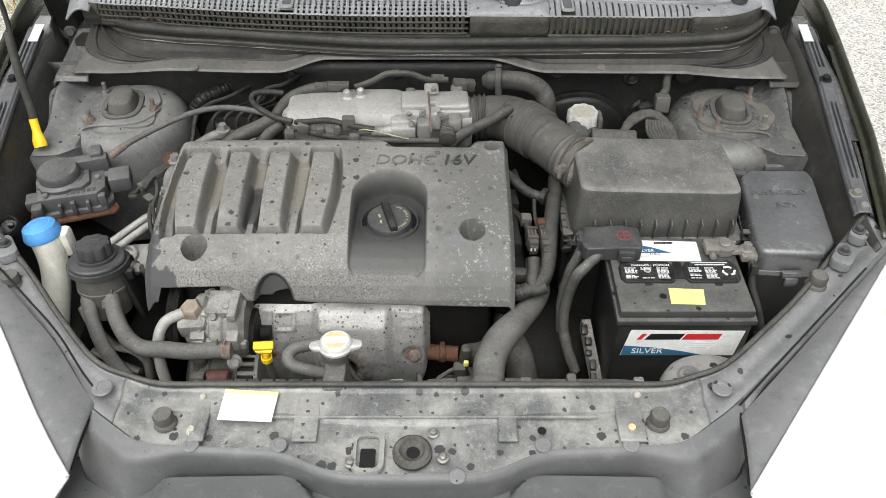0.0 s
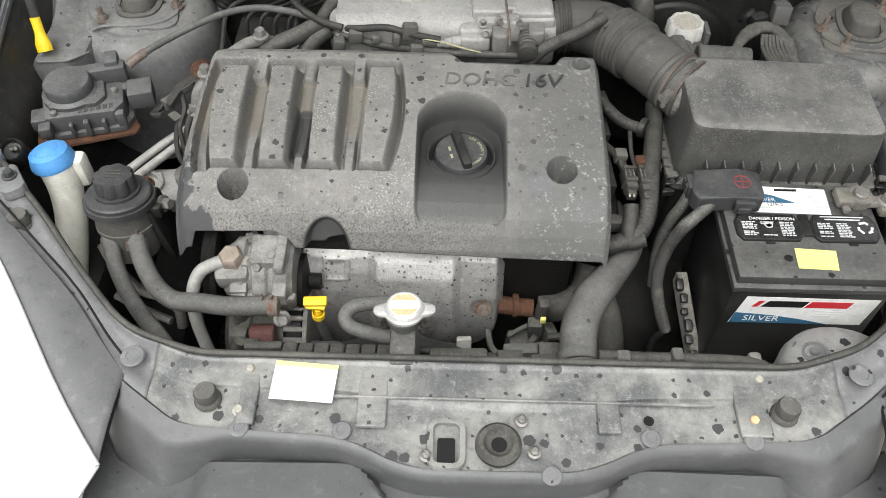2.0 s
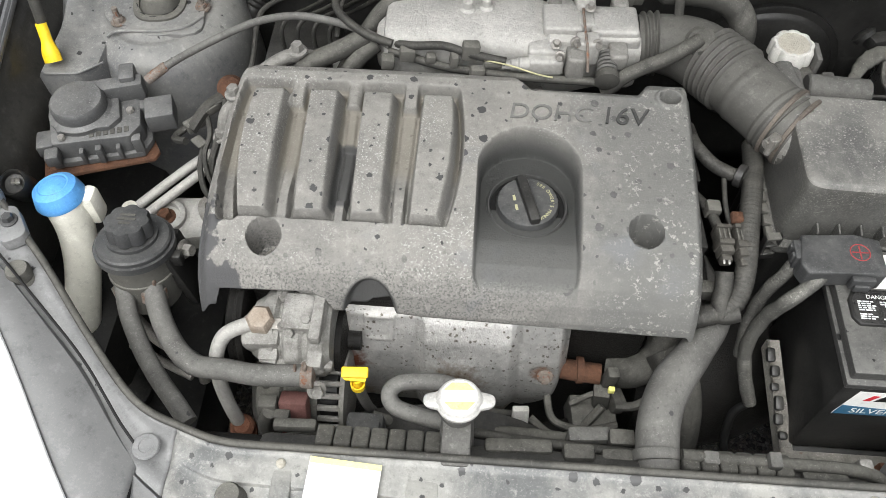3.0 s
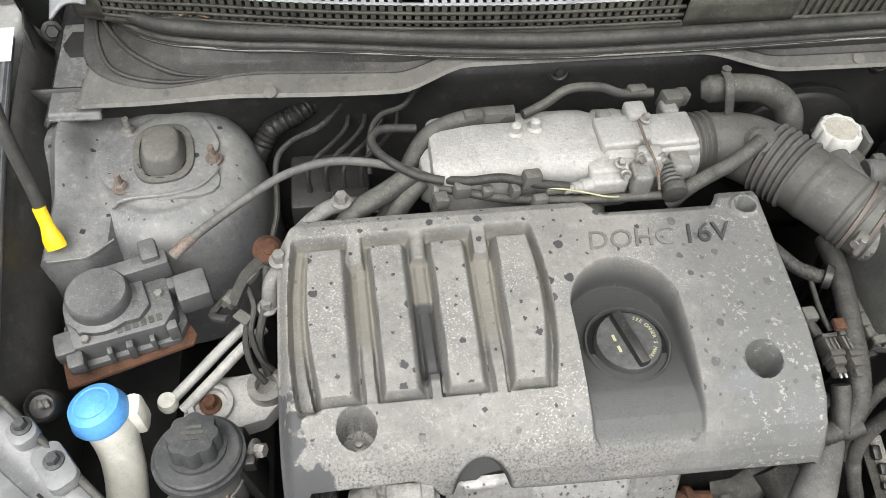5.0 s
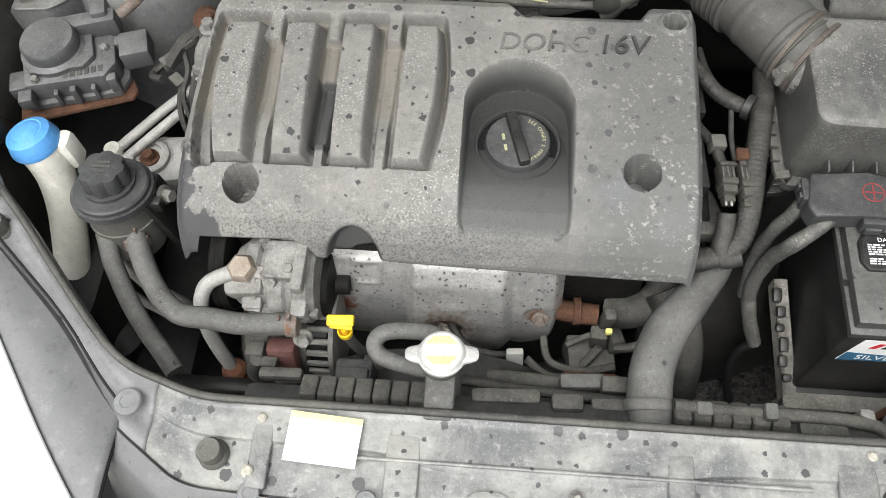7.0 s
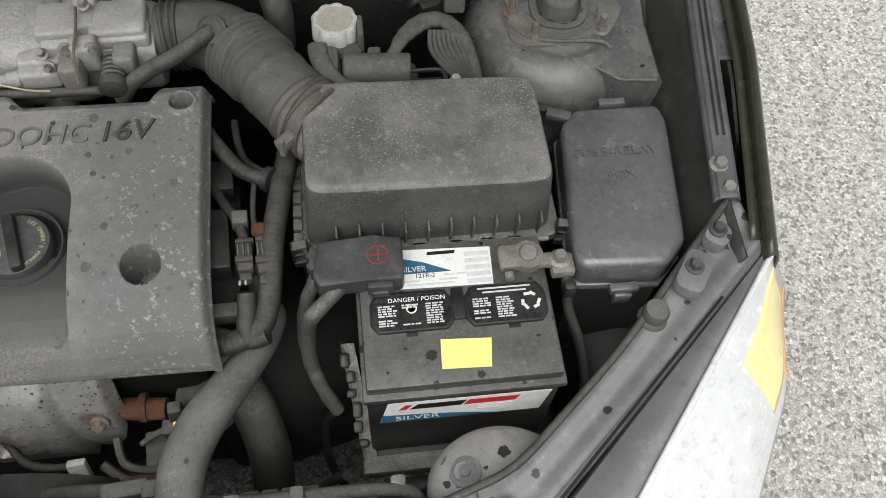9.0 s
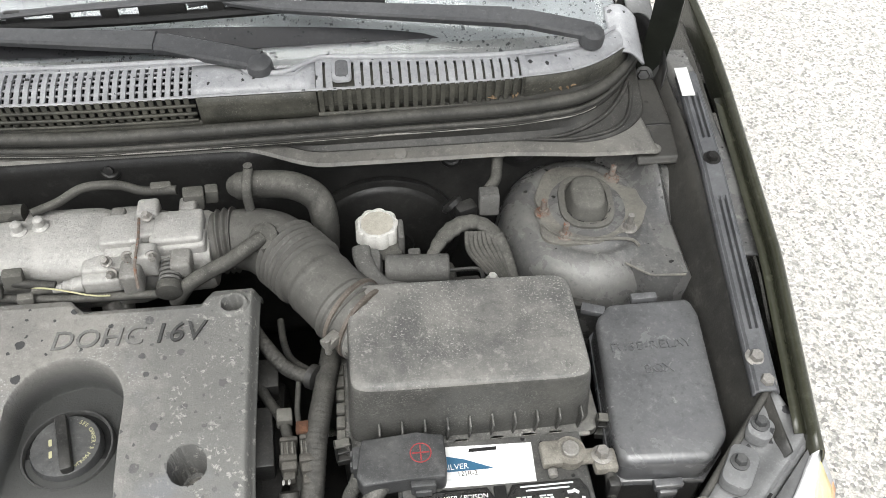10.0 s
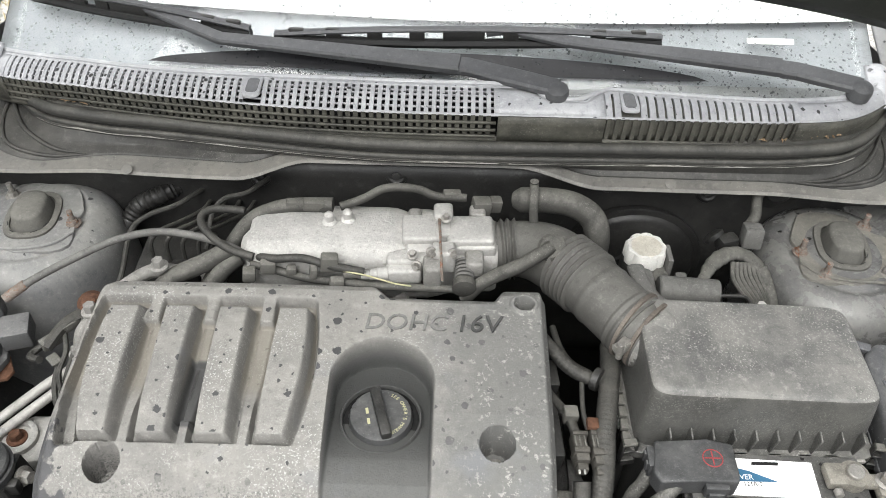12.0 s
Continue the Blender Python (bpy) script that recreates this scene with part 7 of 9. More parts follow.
box(bm, (0.392, 0.779, 0.572), (0.058, 0.004, 0.012), 0.0015)
part("hold_down", bm, M_REDRUST, tray, "rusted hold-down bracket")

# headlight backing bowl beside the battery
bowl = thing("headlight_dust_cap", "spotted grey rounded headlight backing beside the battery", "headlight cap", (0.375, 0.72, 0.65))
bm = bm_new()
lathe(bm, (0.388, 0.724, 0.66), (0, 0.1, 1), [(0.076, 0), (0.076, 0.042), (0.071, 0.057), (0.061, 0.065), (0.02, 0.069), (0, 0.069)], 44, stretch=(0.98, 0.8))
part("cap_shell", bm, M_SPOTTED, bowl)
bm = bm_new()
lathe(bm, (0.352, 0.738, 0.7245), (-0.2, 0.2, 1), [(0.017, 0), (0.017, 0.003), (0.012, 0.004), (0.011, 0.002), (0.006, 0.002), (0.006, 0.006), (0, 0.006)], 24)
part("centre_clip", bm, M_RAIL, bowl, "round grey clip")

# ---- fuse box ----
fuse = thing("fuse_box", "black plastic fuse and relay box with moulded words", "fuse box", (0.565, 1.02, 0.6))
OUT = [(0.527, 1.130), (0.506, 1.108), (0.489, 0.940), (0.494, 0.920), (0.586, 0.914), (0.614, 0.942), (0.634, 1.105), (0.629, 1.130)]
bm = bm_new()
prism(bm, OUT, 0.755, 0.797, None, 0.010, 4)
part("lid", bm, M_FUSE, fuse)
bm = bm_new()
cxm, cym = 0.56, 1.02
prism(bm, [(cxm + (x - cxm) * 1.03, cym + (y - cym) * 1.02) for x, y in OUT], 0.748, 0.757, None, 0.002)
part("lid_rim", bm, M_FUSE, fuse)
bm = bm_new()
prism(bm, [(cxm + (x - cxm) * 0.98, cym + (y - cym) * 0.98) for x, y in OUT], 0.60, 0.748)
part("base_box", bm, M_BLACK, fuse)
for x, y, z in ((0.545, 0.910, 0.757), (0.572, 1.133, 0.795)):
    bm = bm_new()
    box(bm, (x, y, z), (0.032, 0.010, 0.012), 0.002)
    box(bm, (x, y - 0.004, z - 0.012), (0.020, 0.008, 0.018), 0.002)
    part("latch", bm, M_FUSE, fuse)
ADVANCE = {"F": 0.55, "U": 0.70, "S": 0.60, "E": 0.59, "-": 0.40, "R": 0.64, "L": 0.54, "A": 0.66, "Y": 0.62, "B": 0.64, "O": 0.76, "X": 0.64}
for w, y in (("FUSE-RELAY", 1.062), ("BOX", 1.030)):
    at = 0.561 - sum(ADVANCE[c] for c in w) * 0.0082
    for c in w:
        lettering("moulded_letter", c, 0.0165, Matrix.Translation((at + ADVANCE[c] * 0.0082, y, 0.7972)), M_FUSEWORD, fuse, 0.0012)
        at += ADVANCE[c] * 0.0164
bm = bm_new()
box(bm, (0.508, 1.125, 0.79), (0.03, 0.014, 0.01), 0.003, (0, 0, -20))
part("side_lug", bm, M_FUSE, fuse)

# ---- brakes ----
brake = thing("brake_fluid_reservoir", "grey brake fluid reservoir with a white scalloped cap", "brake reservoir", (0.26, 1.25, 0.7))
bm = bm_new()
box(bm, (0.258, 1.255, 0.770), (0.058, 0.075, 0.07), 0.010)
box(bm, (0.300, 1.205, 0.760), (0.105, 0.05, 0.05), 0.010)
part("tank", bm, M_RUBBER, brake)
bm = bm_new()
box(bm, (0.285, 1.252, 0.800), (0.008, 0.034, 0.050), 0.003)
box(bm, (0.300, 1.226, 0.800), (0.016, 0.014, 0.016), 0.003)
part("neck_flange", bm, M_HOSE, brake)
bm = bm_new()
lathe(bm, (0.256, 1.264, 0.803), (0, 0, 1), [(0.028, 0), (0.0275, 0.018), (0.025, 0.022), (0.022, 0.0225), (0.021, 0.0205), (0, 0.0205)], 72, 0.11, 9)
cpb = part("cap", bm, M_OFFWHITE, brake, "white scalloped cap, dusty on top")
bm = bm_new()
lathe(bm, (0.256, 1.264, 0.8234), (0, 0, 1), [(0.0205, 0), (0.0205, 0.001), (0, 0.0012)], 30)
part("cap_top", bm, mat("dusty_cap_top", (0.42, 0.39, 0.32), (0.62, 0.59, 0.52), 0.5, 160, 0.7, bump=0.6, fine=700), cpb)
bm = bm_new()
cyl(bm, (0.262, 1.196, 0.812), (0.340, 1.190, 0.812), 0.0185, 0.0185, 24)
part("conduit_sleeve", bm, M_HOSE, brake, "grey sleeve on the reservoir")
bm = bm_new()
box(bm, (0.244, 1.204, 0.805), (0.030, 0.044, 0.040), 0.010)
tube(bm, [(0.234, 1.222, 0.826), (0.236, 1.20, 0.828), (0.246, 1.178, 0.822), (0.262, 1.166, 0.812), (0.285, 1.164, 0.806)], 0.0115, 12, 8, flat=0.45)
part("strap", bm, M_HOSE, brake, "grey curved strap round the sleeve")
bm = bm_new()
box(bm, (0.298, 1.165, 0.803), (0.080, 0.008, 0.006), 0.002)
box(bm, (0.288, 1.162, 0.808), (0.010, 0.008, 0.010), 0.002)
part("base_rail", bm, M_HOSE, brake)
bm = bm_new()
tube(bm, [(0.338, 1.190, 0.808), (0.370, 1.190, 0.808), (0.379, 1.184, 0.808), (0.380, 1.168, 0.808)], 0.0028, 8, 6)
box(bm, (0.358, 1.166, 0.806), (0.046, 0.006, 0.006), 0.002)
box(bm, (0.360, 1.178, 0.785), (0.036, 0.018, 0.030), 0.003)
part("bracket", bm, M_BLACK, brake, "open black bracket")
bm = bm_new()
hexbolt(bm, (0.391, 1.170, 0.805), (0, 0, 1), 0.006, 0.012)
part("bracket_bolt", bm, M_BRIGHT, brake)
boost = thing("brake_booster", "round black brake booster drum on the firewall", "brake booster", (0.30, 1.34, 0.7))
bm = bm_new()
lathe(bm, (0.268, 1.384, 0.688), (0, -1, 0), [(0.104, 0), (0.109, 0.004), (0.109, 0.012), (0.103, 0.014), (0.100, 0.020), (0.094, 0.024), (0.060, 0.030), (0.045, 0.034), (0.040, 0.036), (0, 0.036)], 48)
drum = part("drum", bm, M_BODY, boost)
bm = bm_new()
lathe(bm, (0.268, 1.377, 0.688), (0, -1, 0), [(0.107, 0), (0.1115, 0.002), (0.1115, 0.008), (0.107, 0.010)], 48)
part("rim_band", bm, M_BODY, boost, "crimped rim band")
bm = bm_new()
lathe(bm, (0.268, 1.350, 0.688), (0, -1, 0), [(0.042, 0), (0.038, 0.006), (0.024, 0.008), (0.022, 0.075), (0, 0.075)], 30)
part("hub", bm, M_BODY, boost)

# ribbon loom and clutter next to the tower
loom = thing("wiring_loom", "dusty taped wiring loom with flat loops and plugs", "wiring", (0.40, 1.22, 0.7))
bm = bm_new()
tube(bm, [(0.320, 1.203, 0.822), (0.334, 1.226, 0.826), (0.357, 1.246, 0.828), (0.379, 1.252, 0.826), (0.397, 1.245, 0.820), (0.407, 1.232, 0.812)], 0.0118, 18, 10, rfun=lambda q: 0.62 + 0.34 * sst(0.0, 0.05, q) + 0.05 * math.sin(q * 420) + 0.02 * math.sin(q * 1300), flat=0.55)
part("taped_wrap", bm, M_RUBBER, loom, "dusty taped bundle arching over")
bm = bm_new()
tube(bm, [(0.404, 1.236, 0.816), (0.412, 1.220, 0.802), (0.418, 1.200, 0.785), (0.424, 1.178, 0.755), (0.426, 1.168, 0.72)], 0.0105, 16, 10, rfun=lambda q: 1 + 0.04 * math.sin(q * 700), flat=0.8)
part("taped_tail", bm, M_RUBBER, loom)
for k in range(7):
    bm = bm_new()
    o = k / 6
    tube(bm, [(0.398 - 0.030 * o, 1.238 + 0.002 * o, 0.822), (0.402 - 0.034 * o, 1.224 - 0.004 * o, 0.812 - 0.004 * o), (0.410 - 0.022 * o, 1.204 - 0.004 * o, 0.800 - 0.010 * o), (0.420 - 0.006 * o, 1.182, 0.772), (0.424, 1.17, 0.745)], 0.0032, 8, 6)
    part("flat_lead", bm, M_RUBBER, loom)
bm = bm_new()
box(bm, (0.402, 1.284, 0.830), (0.026, 0.026, 0.030), 0.003, (-12, 0, -4))
box(bm, (0.404, 1.300, 0.828), (0.016, 0.012, 0.016), 0.002)
part("plug", bm, M_HOSE, loom, "grey plug")
bm = bm_new()
box(bm, (0.372, 1.285, 0.815), (0.028, 0.020, 0.022), 0.004, (0, 0, 20))
lathe(bm, (0.358, 1.292, 0.815), (-0.6, 0.6, 0.5), [(0.014, 0), (0.016, 0.006), (0.010, 0.010), (0, 0.010)], 14)
part("side_plug", bm, M_BLACK, loom)
bm = bm_new()
tube(bm, [(0.404, 1.306, 0.828), (0.416, 1.322, 0.832), (0.420, 1.338, 0.838), (0.424, 1.352, 0.846), (0.438, 1.366, 0.850), (0.462, 1.384, 0.848)], 0.0078, 12, 8)
part("loom_end", bm, M_RUBBER, loom)
bm = bm_new()
lathe(bm, (0.462, 1.384, 0.836), (0, -1, 0.2), [(0.034, 0), (0.034, 0.004), (0.026, 0.006), (0.018, 0.014), (0, 0.015)], 28)
part("firewall_grommet", bm, M_BODY, loom, "round black grommet in the firewall")
bm = bm_new()
tube(bm, [(0.418, 1.20, 0.745), (0.45, 1.175, 0.765), (0.49, 1.15, 0.775), (0.52, 1.145, 0.77)], 0.007, 8, 6)
part("side_lead", bm, M_WIRE, loom)
bm = bm_new()
tube(bm, [(0.36, 1.15, 0.83), (0.385, 1.148, 0.815), (0.41, 1.15, 0.80), (0.42, 1.17, 0.78)], 0.005, 8, 6)
part("thin_lead", bm, M_WIRE, loom)

# ---- leads between cover and air box ----
harness = thing("engine_harness", "black engine wiring harness with plugs and corrugated sleeve", "wiring", (0.16, 1.0, 0.7))
for pts, r, ribbed in (([(0.195, 1.123, 0.780), (0.189, 1.080, 0.785), (0.181, 1.035, 0.785), (0.174, 0.996, 0.780), (0.170, 0.960, 0.770), (0.165, 0.929, 0.755), (0.153, 0.908, 0.740), (0.125, 0.899, 0.730), (0.100, 0.900, 0.720)], 0.0125, True),
                       ([(0.101, 1.137, 0.790), (0.120, 1.105, 0.792), (0.139, 1.081, 0.788), (0.161, 1.069, 0.785), (0.183, 1.065, 0.785)], 0.0085, True),
                       ([(0.101, 1.086, 0.765), (0.117, 1.054, 0.765), (0.134, 1.025, 0.768), (0.142, 1.000, 0.766)], 0.0062, False),
                       ([(0.128, 1.170, 0.760), (0.134, 1.131, 0.765), (0.145, 1.101, 0.772), (0.166, 1.078, 0.780)], 0.0045, False),
                       ([(0.143, 0.939, 0.765), (0.143, 0.924, 0.755), (0.140, 0.910, 0.745), (0.144, 0.898, 0.735), (0.162, 0.900, 0.740)], 0.0105, False),
                       ([(0.101, 0.916, 0.725), (0.119, 0.907, 0.730), (0.138, 0.896, 0.735)], 0.0065, False),
                       ([(0.154, 1.071, 0.780), (0.152, 1.029, 0.775), (0.156, 1.003, 0.770)], 0.0032, False),
                       ([(0.160, 0.946, 0.760), (0.157, 0.925, 0.750), (0.153, 0.911, 0.740)], 0.0028, False)):
    bm = bm_new()
    tube(bm, pts, r, 12, 20, rfun=(lambda q: 1 + 0.035 * math.sin(q * 1100)) if ribbed else None)
    part("sleeve", bm, M_WIRE, harness)
for xp, yp, wp, lp in ((0.143, 0.976, 0.017, 0.040), (0.163, 0.975, 0.015, 0.046)):
    bm = bm_new()
    box(bm, (xp, yp, 0.772), (wp, lp, 0.020), 0.003, (0, 6, 4))
    box(bm, (xp, yp + lp * 0.38, 0.774), (wp * 1.15, lp * 0.14, 0.022), 0.002, (0, 6, 4))
    box(bm, (xp, yp - lp * 0.18, 0.775), (wp * 1.12, lp * 0.20, 0.022), 0.002, (0, 6, 4))
    pg = part("plug", bm, M_PLUG, harness, "grimy ribbed plug")
    for d in (-0.32, 0.0, 0.32):
        bm = bm_new()
        box(bm, (xp + wp * d, yp + lp * 0.08, 0.783), (0.0022, lp * 0.42, 0.003), 0.0006, (0, 0, 4), 1)
        part("plug_rib", bm, M_CAPRUB, pg)
    bm = bm_new()
    box(bm, (xp + 0.001, yp - lp * 0.60, 0.770), (wp * 0.8, lp * 0.26, 0.014), 0.003, (0, 6, 4))
    part("plug_cap", bm, M_PLUG, pg)
bm = bm_new()
box(bm, (0.105, 1.005, 0.745), (0.036, 0.075, 0.05), 0.003, (0, 6, 4))
part("coil_block", bm, M_BLACK, harness)
bm = bm_new()
box(bm, (0.116, 0.931, 0.735), (0.06, 0.018, 0.02), 0.003, (0, 6, 4))
part("rail_block", bm, M_RUBBER, harness)
bm = bm_new()
box(bm, (0.114, 1.088, 0.755), (0.026, 0.04, 0.03), 0.003, (0, 6, 4))
part("plug", bm, M_BLACK, harness)
bm = bm_new()
box(bm, (0.137, 1.025, 0.770), (0.018, 0.018, 0.018), 0.003, (0, 6, 4))
part("plug", bm, M_CAPRUB, harness)
for x_, y_, z_ in ((0.139, 0.943, 0.779), (0.145, 0.943, 0.779)):
    bm = bm_new()
    box(bm, (x_, y_, z_), (0.0026, 0.006, 0.003), 0.001, seg=1)
    part("plug_pin", bm, M_BRIGHT, harness)
bm = bm_new()
box(bm, (0.159, 1.002, 0.786), (0.014, 0.014, 0.008), 0.002)
part("plug_latch", bm, M_RUST, harness, "small rusty red latch")
bm = bm_new()
lathe(bm, (0.167, 1.068, 0.786), (0.8, -0.5, 0.1), [(0.0125, 0), (0.0145, 0.001), (0.0145, 0.009), (0.0125, 0.010)], 20)
part("tie_band", bm, M_BLACK, harness)

# leads and pipes behind the cover
rear = thing("fuel_rail_leads", "cables and plugs along the rear of the engine cover", "wiring", (-0.25, 1.2, 0.75))
for pts, r, m_ in (([(-0.285, 1.228, 0.825), (-0.24, 1.20, 0.845), (-0.20, 1.197, 0.85), (-0.165, 1.19, 0.845), (-0.12, 1.187, 0.838)], 0.0055, M_WIRE),
                   ([(-0.27, 1.205, 0.83), (-0.24, 1.20, 0.825), (-0.20, 1.19, 0.822), (-0.16, 1.184, 0.822), (-0.10, 1.18, 0.82), (0.0, 1.178, 0.82)], 0.0055, M_RUBBER),
                   ([(-0.165, 1.187, 0.842), (-0.12, 1.18, 0.840), (-0.08, 1.172, 0.834), (-0.06, 1.176, 0.826)], 0.0011, M_OLIVEINK),
                   ([(-0.16, 1.285, 0.862), (-0.13, 1.298, 0.866), (-0.10, 1.312, 0.874), (-0.06, 1.315, 0.872), (-0.03, 1.312, 0.862), (0.01, 1.31, 0.862)], 0.006, M_RUBBER),
                   ([(-0.17, 1.29, 0.86), (-0.22, 1.29, 0.858), (-0.255, 1.285, 0.852), (-0.285, 1.27, 0.84), (-0.315, 1.23, 0.81), (-0.345, 1.19, 0.77)], 0.011, M_RUBBER),
                   ([(-0.265, 1.205, 0.842), (-0.30, 1.215, 0.847), (-0.335, 1.245, 0.85), (-0.345, 1.27, 0.852), (-0.33, 1.285, 0.852), (-0.29, 1.285, 0.85)], 0.0055, M_WIRE),
                   ([(-0.33, 1.19, 0.79), (-0.31, 1.205, 0.815), (-0.29, 1.222, 0.825)], 0.012, M_RUBBER),
                   ([(-0.395, 1.165, 0.80), (-0.37, 1.19, 0.815), (-0.33, 1.21, 0.825), (-0.30, 1.225, 0.835)], 0.013, M_RUBBER)):
    bm = bm_new()
    tube(bm, pts, r, 10, 8)
    part("lead", bm, m_, rear)
for c, s in (((-0.165, 1.193, 0.848), (0.026, 0.018, 0.028)), ((-0.155, 1.178, 0.826), (0.022, 0.014, 0.02)), ((-0.245, 1.195, 0.835), (0.024, 0.016, 0.022)), ((-0.215, 1.193, 0.832), (0.016, 0.014, 0.014)), ((-0.135, 1.186, 0.834), (0.030, 0.010, 0.010)), ((-0.185, 1.187, 0.838), (0.012, 0.02, 0.02)), ((-0.27, 1.19, 0.825), (0.02, 0.02, 0.02)), ((-0.195, 1.286, 0.864), (0.035, 0.018, 0.018)), ((-0.225, 1.288, 0.862), (0.02, 0.016, 0.016)), ((0.03, 1.30, 0.855), (0.03, 0.024, 0.03)), ((-0.01, 1.315, 0.862), (0.03, 0.016, 0.016)), ((0.05, 1.312, 0.85), (0.02, 0.02, 0.024))):
    bm = bm_new()
    box(bm, c, [v * 0.85 for v in s], 0.003, (0, 8, 10))
    part("plug", bm, M_CAPRUB, rear)

# abs unit with its pipes, left rear
absu = thing("abs_unit", "dark hydraulic block with curled brake pipes", "hydraulic block", (-0.40, 1.28, 0.6))
bm = bm_new()
box(bm, (-0.40, 1.285, 0.72), (0.10, 0.09, 0.10), 0.006)
box(bm, (-0.375, 1.245, 0.755), (0.045, 0.03, 0.05), 0.004)
part("block", bm, M_BLACK, absu)
bm = bm_new()
box(bm, (-0.345, 1.235, 0.772), (0.016, 0.004, 0.028), 0.001, (0, 0, 0), 1)
part("white_tag", bm, M_WHITE, absu, "small white tag")
for k in range(4):
    bm = bm_new()
    x = -0.425 + 0.022 * k
    tube(bm, [(x, 1.265, 0.765), (x, 1.27, 0.80), (x + 0.012, 1.285, 0.81), (x + 0.03, 1.315, 0.80), (x + 0.05, 1.36, 0.785), (x + 0.055, 1.40, 0.78)], 0.0032, 8, 6)
    part("brake_pipe", bm, M_WIRE, absu)
for pts in ([(-0.37, 1.40, 0.80), (-0.405, 1.345, 0.806), (-0.445, 1.325, 0.80), (-0.465, 1.30, 0.79), (-0.468, 1.24, 0.76), (-0.49, 1.18, 0.72)], [(-0.27, 1.40, 0.825), (-0.30, 1.345, 0.832), (-0.33, 1.33, 0.832), (-0.345, 1.31, 0.82), (-0.35, 1.27, 0.79)]):
    bm = bm_new()
    tube(bm, pts, 0.0038, 8, 6)
    part("brake_pipe", bm, M_WIRE, absu)
bm = bm_new()
tube(bm, [(-0.50, 1.34, 0.74), (-0.475, 1.365, 0.78), (-0.44, 1.378, 0.795), (-0.41, 1.40, 0.80)], 0.0135, 12, 16, rfun=lambda s: 1 + 0.08 * math.sin(s * 900))
part("corrugated_duct", bm, M_BODY, absu)

# coolant pipe end at the left rear corner of the cover
pipe = thing("coolant_outlet", "pale aluminium coolant outlet beside the engine cover", "pipe", (-0.44, 1.17, 0.75))
bm = bm_new()
tube(bm, [(-0.475, 1.10, 0.76), (-0.47, 1.115, 0.79), (-0.455, 1.135, 0.80), (-0.44, 1.165, 0.808), (-0.40, 1.195, 0.82), (-0.36, 1.20, 0.815)], 0.0095, 14, 8)
part("pipe_body", bm, M_ALU_DULL, pipe)
for p in ((-0.477, 1.10, 0.765), (-0.458, 1.13, 0.812), (-0.385, 1.192, 0.832)):
    bm = bm_new()
    hexbolt(bm, p, (0, 0, 1), 0.008, 0.014)
    part("bolt", bm, M_ALU_DULL, pipe)

# ---- front of the engine ----
shield = thing("exhaust_heat_shield", "stained silver exhaust heat shield with pressed bulges", "heat shield", (-0.16, 0.87, 0.5))


SH_Y = [(0, 0.945), (0.08, 0.930), (0.15, 0.915), (0.28, 0.897), (0.4, 0.885), (0.55, 0.874), (0.7, 0.868), (0.85, 0.867), (1.0, 0.870), (1.2, 0.878), (1.5, 0.898)]
SH_Z = [(0, 0.715), (0.08, 0.711), (0.15, 0.704), (0.28, 0.688), (0.4, 0.668), (0.55, 0.639), (0.7, 0.608), (0.85, 0.576), (1.0, 0.545), (1.2, 0.503), (1.5, 0.440)]
SH_END = [(-0.310, 1.10), (-0.300, 1.20), (-0.28, 1.27), (-0.24, 1.36), (-0.19, 1.46), (-0.10, 1.46), (-0.080, 1.22), (-0.066, 1.20), (-0.05, 1.12), (-0.036, 1.00), (-0.027, 0.86), (-0.021, 0.66)]


def shield_pt(u, v):
    x = lerp(-0.310, -0.021, u)
    v = v * along(SH_END, x)
    y, z = along(SH_Y, v), along(SH_Z, v)
    edge = sst(-0.036, -0.021, x) ** 2 + sst(-0.298, -0.310, x) ** 2
    bulge = sst(-0.214, -0.196, x) * (1 - sst(-0.096, -0.078, x)) * sst(0.05, 0.45, v)
    side = sst(-0.085, -0.070, x) * (1 - sst(-0.035, -0.025, x)) * sst(0.05, 0.3, v)
    y += 0.016 * edge - 0.013 * bulge - 0.003 * side
    dish = math.hypot(x + 0.050, z - 0.612)
    y += 0.0035 * (1 - sst(0.012, 0.022, dish))
    hole = math.hypot(x + 0.162, (z - 0.596) * 0.9)
    y += 0.030 * (1 - sst(0.0200, 0.0225, hole)) - 0.006 * sst(0.055, 0.03, hole)
    sq = max(abs(x + 0.256), abs(z - 0.672) * 1.1)
    y -= 0.0022 * (1 - sst(0.017, 0.020, sq)) * sst(0.010, 0.0135, sq)
    z += 0.0008 * math.sin(x * 60) * math.sin(v * 11)
    return Vector((x, y, z))


bm = bm_new()
sheet(bm, shield_pt, 190, 110)
sh = part("shield_skin", bm, M_SHIELD, shield, solid=0.002, angle=70)
for p in ((-0.047, 0.866, 0.612), (-0.293, 0.884, 0.612)):
    bm = bm_new()
    hexbolt(bm, p, (0, -1, 0.5), 0.007, 0.010)
    part("shield_bolt", bm, M_RUSTSTEEL, shield, "rusted bolt")
bm = bm_new()
lathe(bm, (-0.162, 0.868, 0.600), (0, -1, 0.35), [(0.0165, -0.02), (0.0165, -0.006), (0.013, -0.004), (0.010, -0.003), (0.010, 0.006), (0.006, 0.008), (0, 0.008)], 24)
part("oxygen_sensor", bm, M_RUST, shield, "rusty sensor in a round opening")
bm = bm_new()
tube(bm, [(-0.157, 0.862, 0.592), (-0.138, 0.838, 0.58), (-0.11, 0.83, 0.575), (-0.08, 0.835, 0.56)], 0.0055, 10, 10, rfun=lambda s: 1 + 0.1 * math.sin(s * 1600))
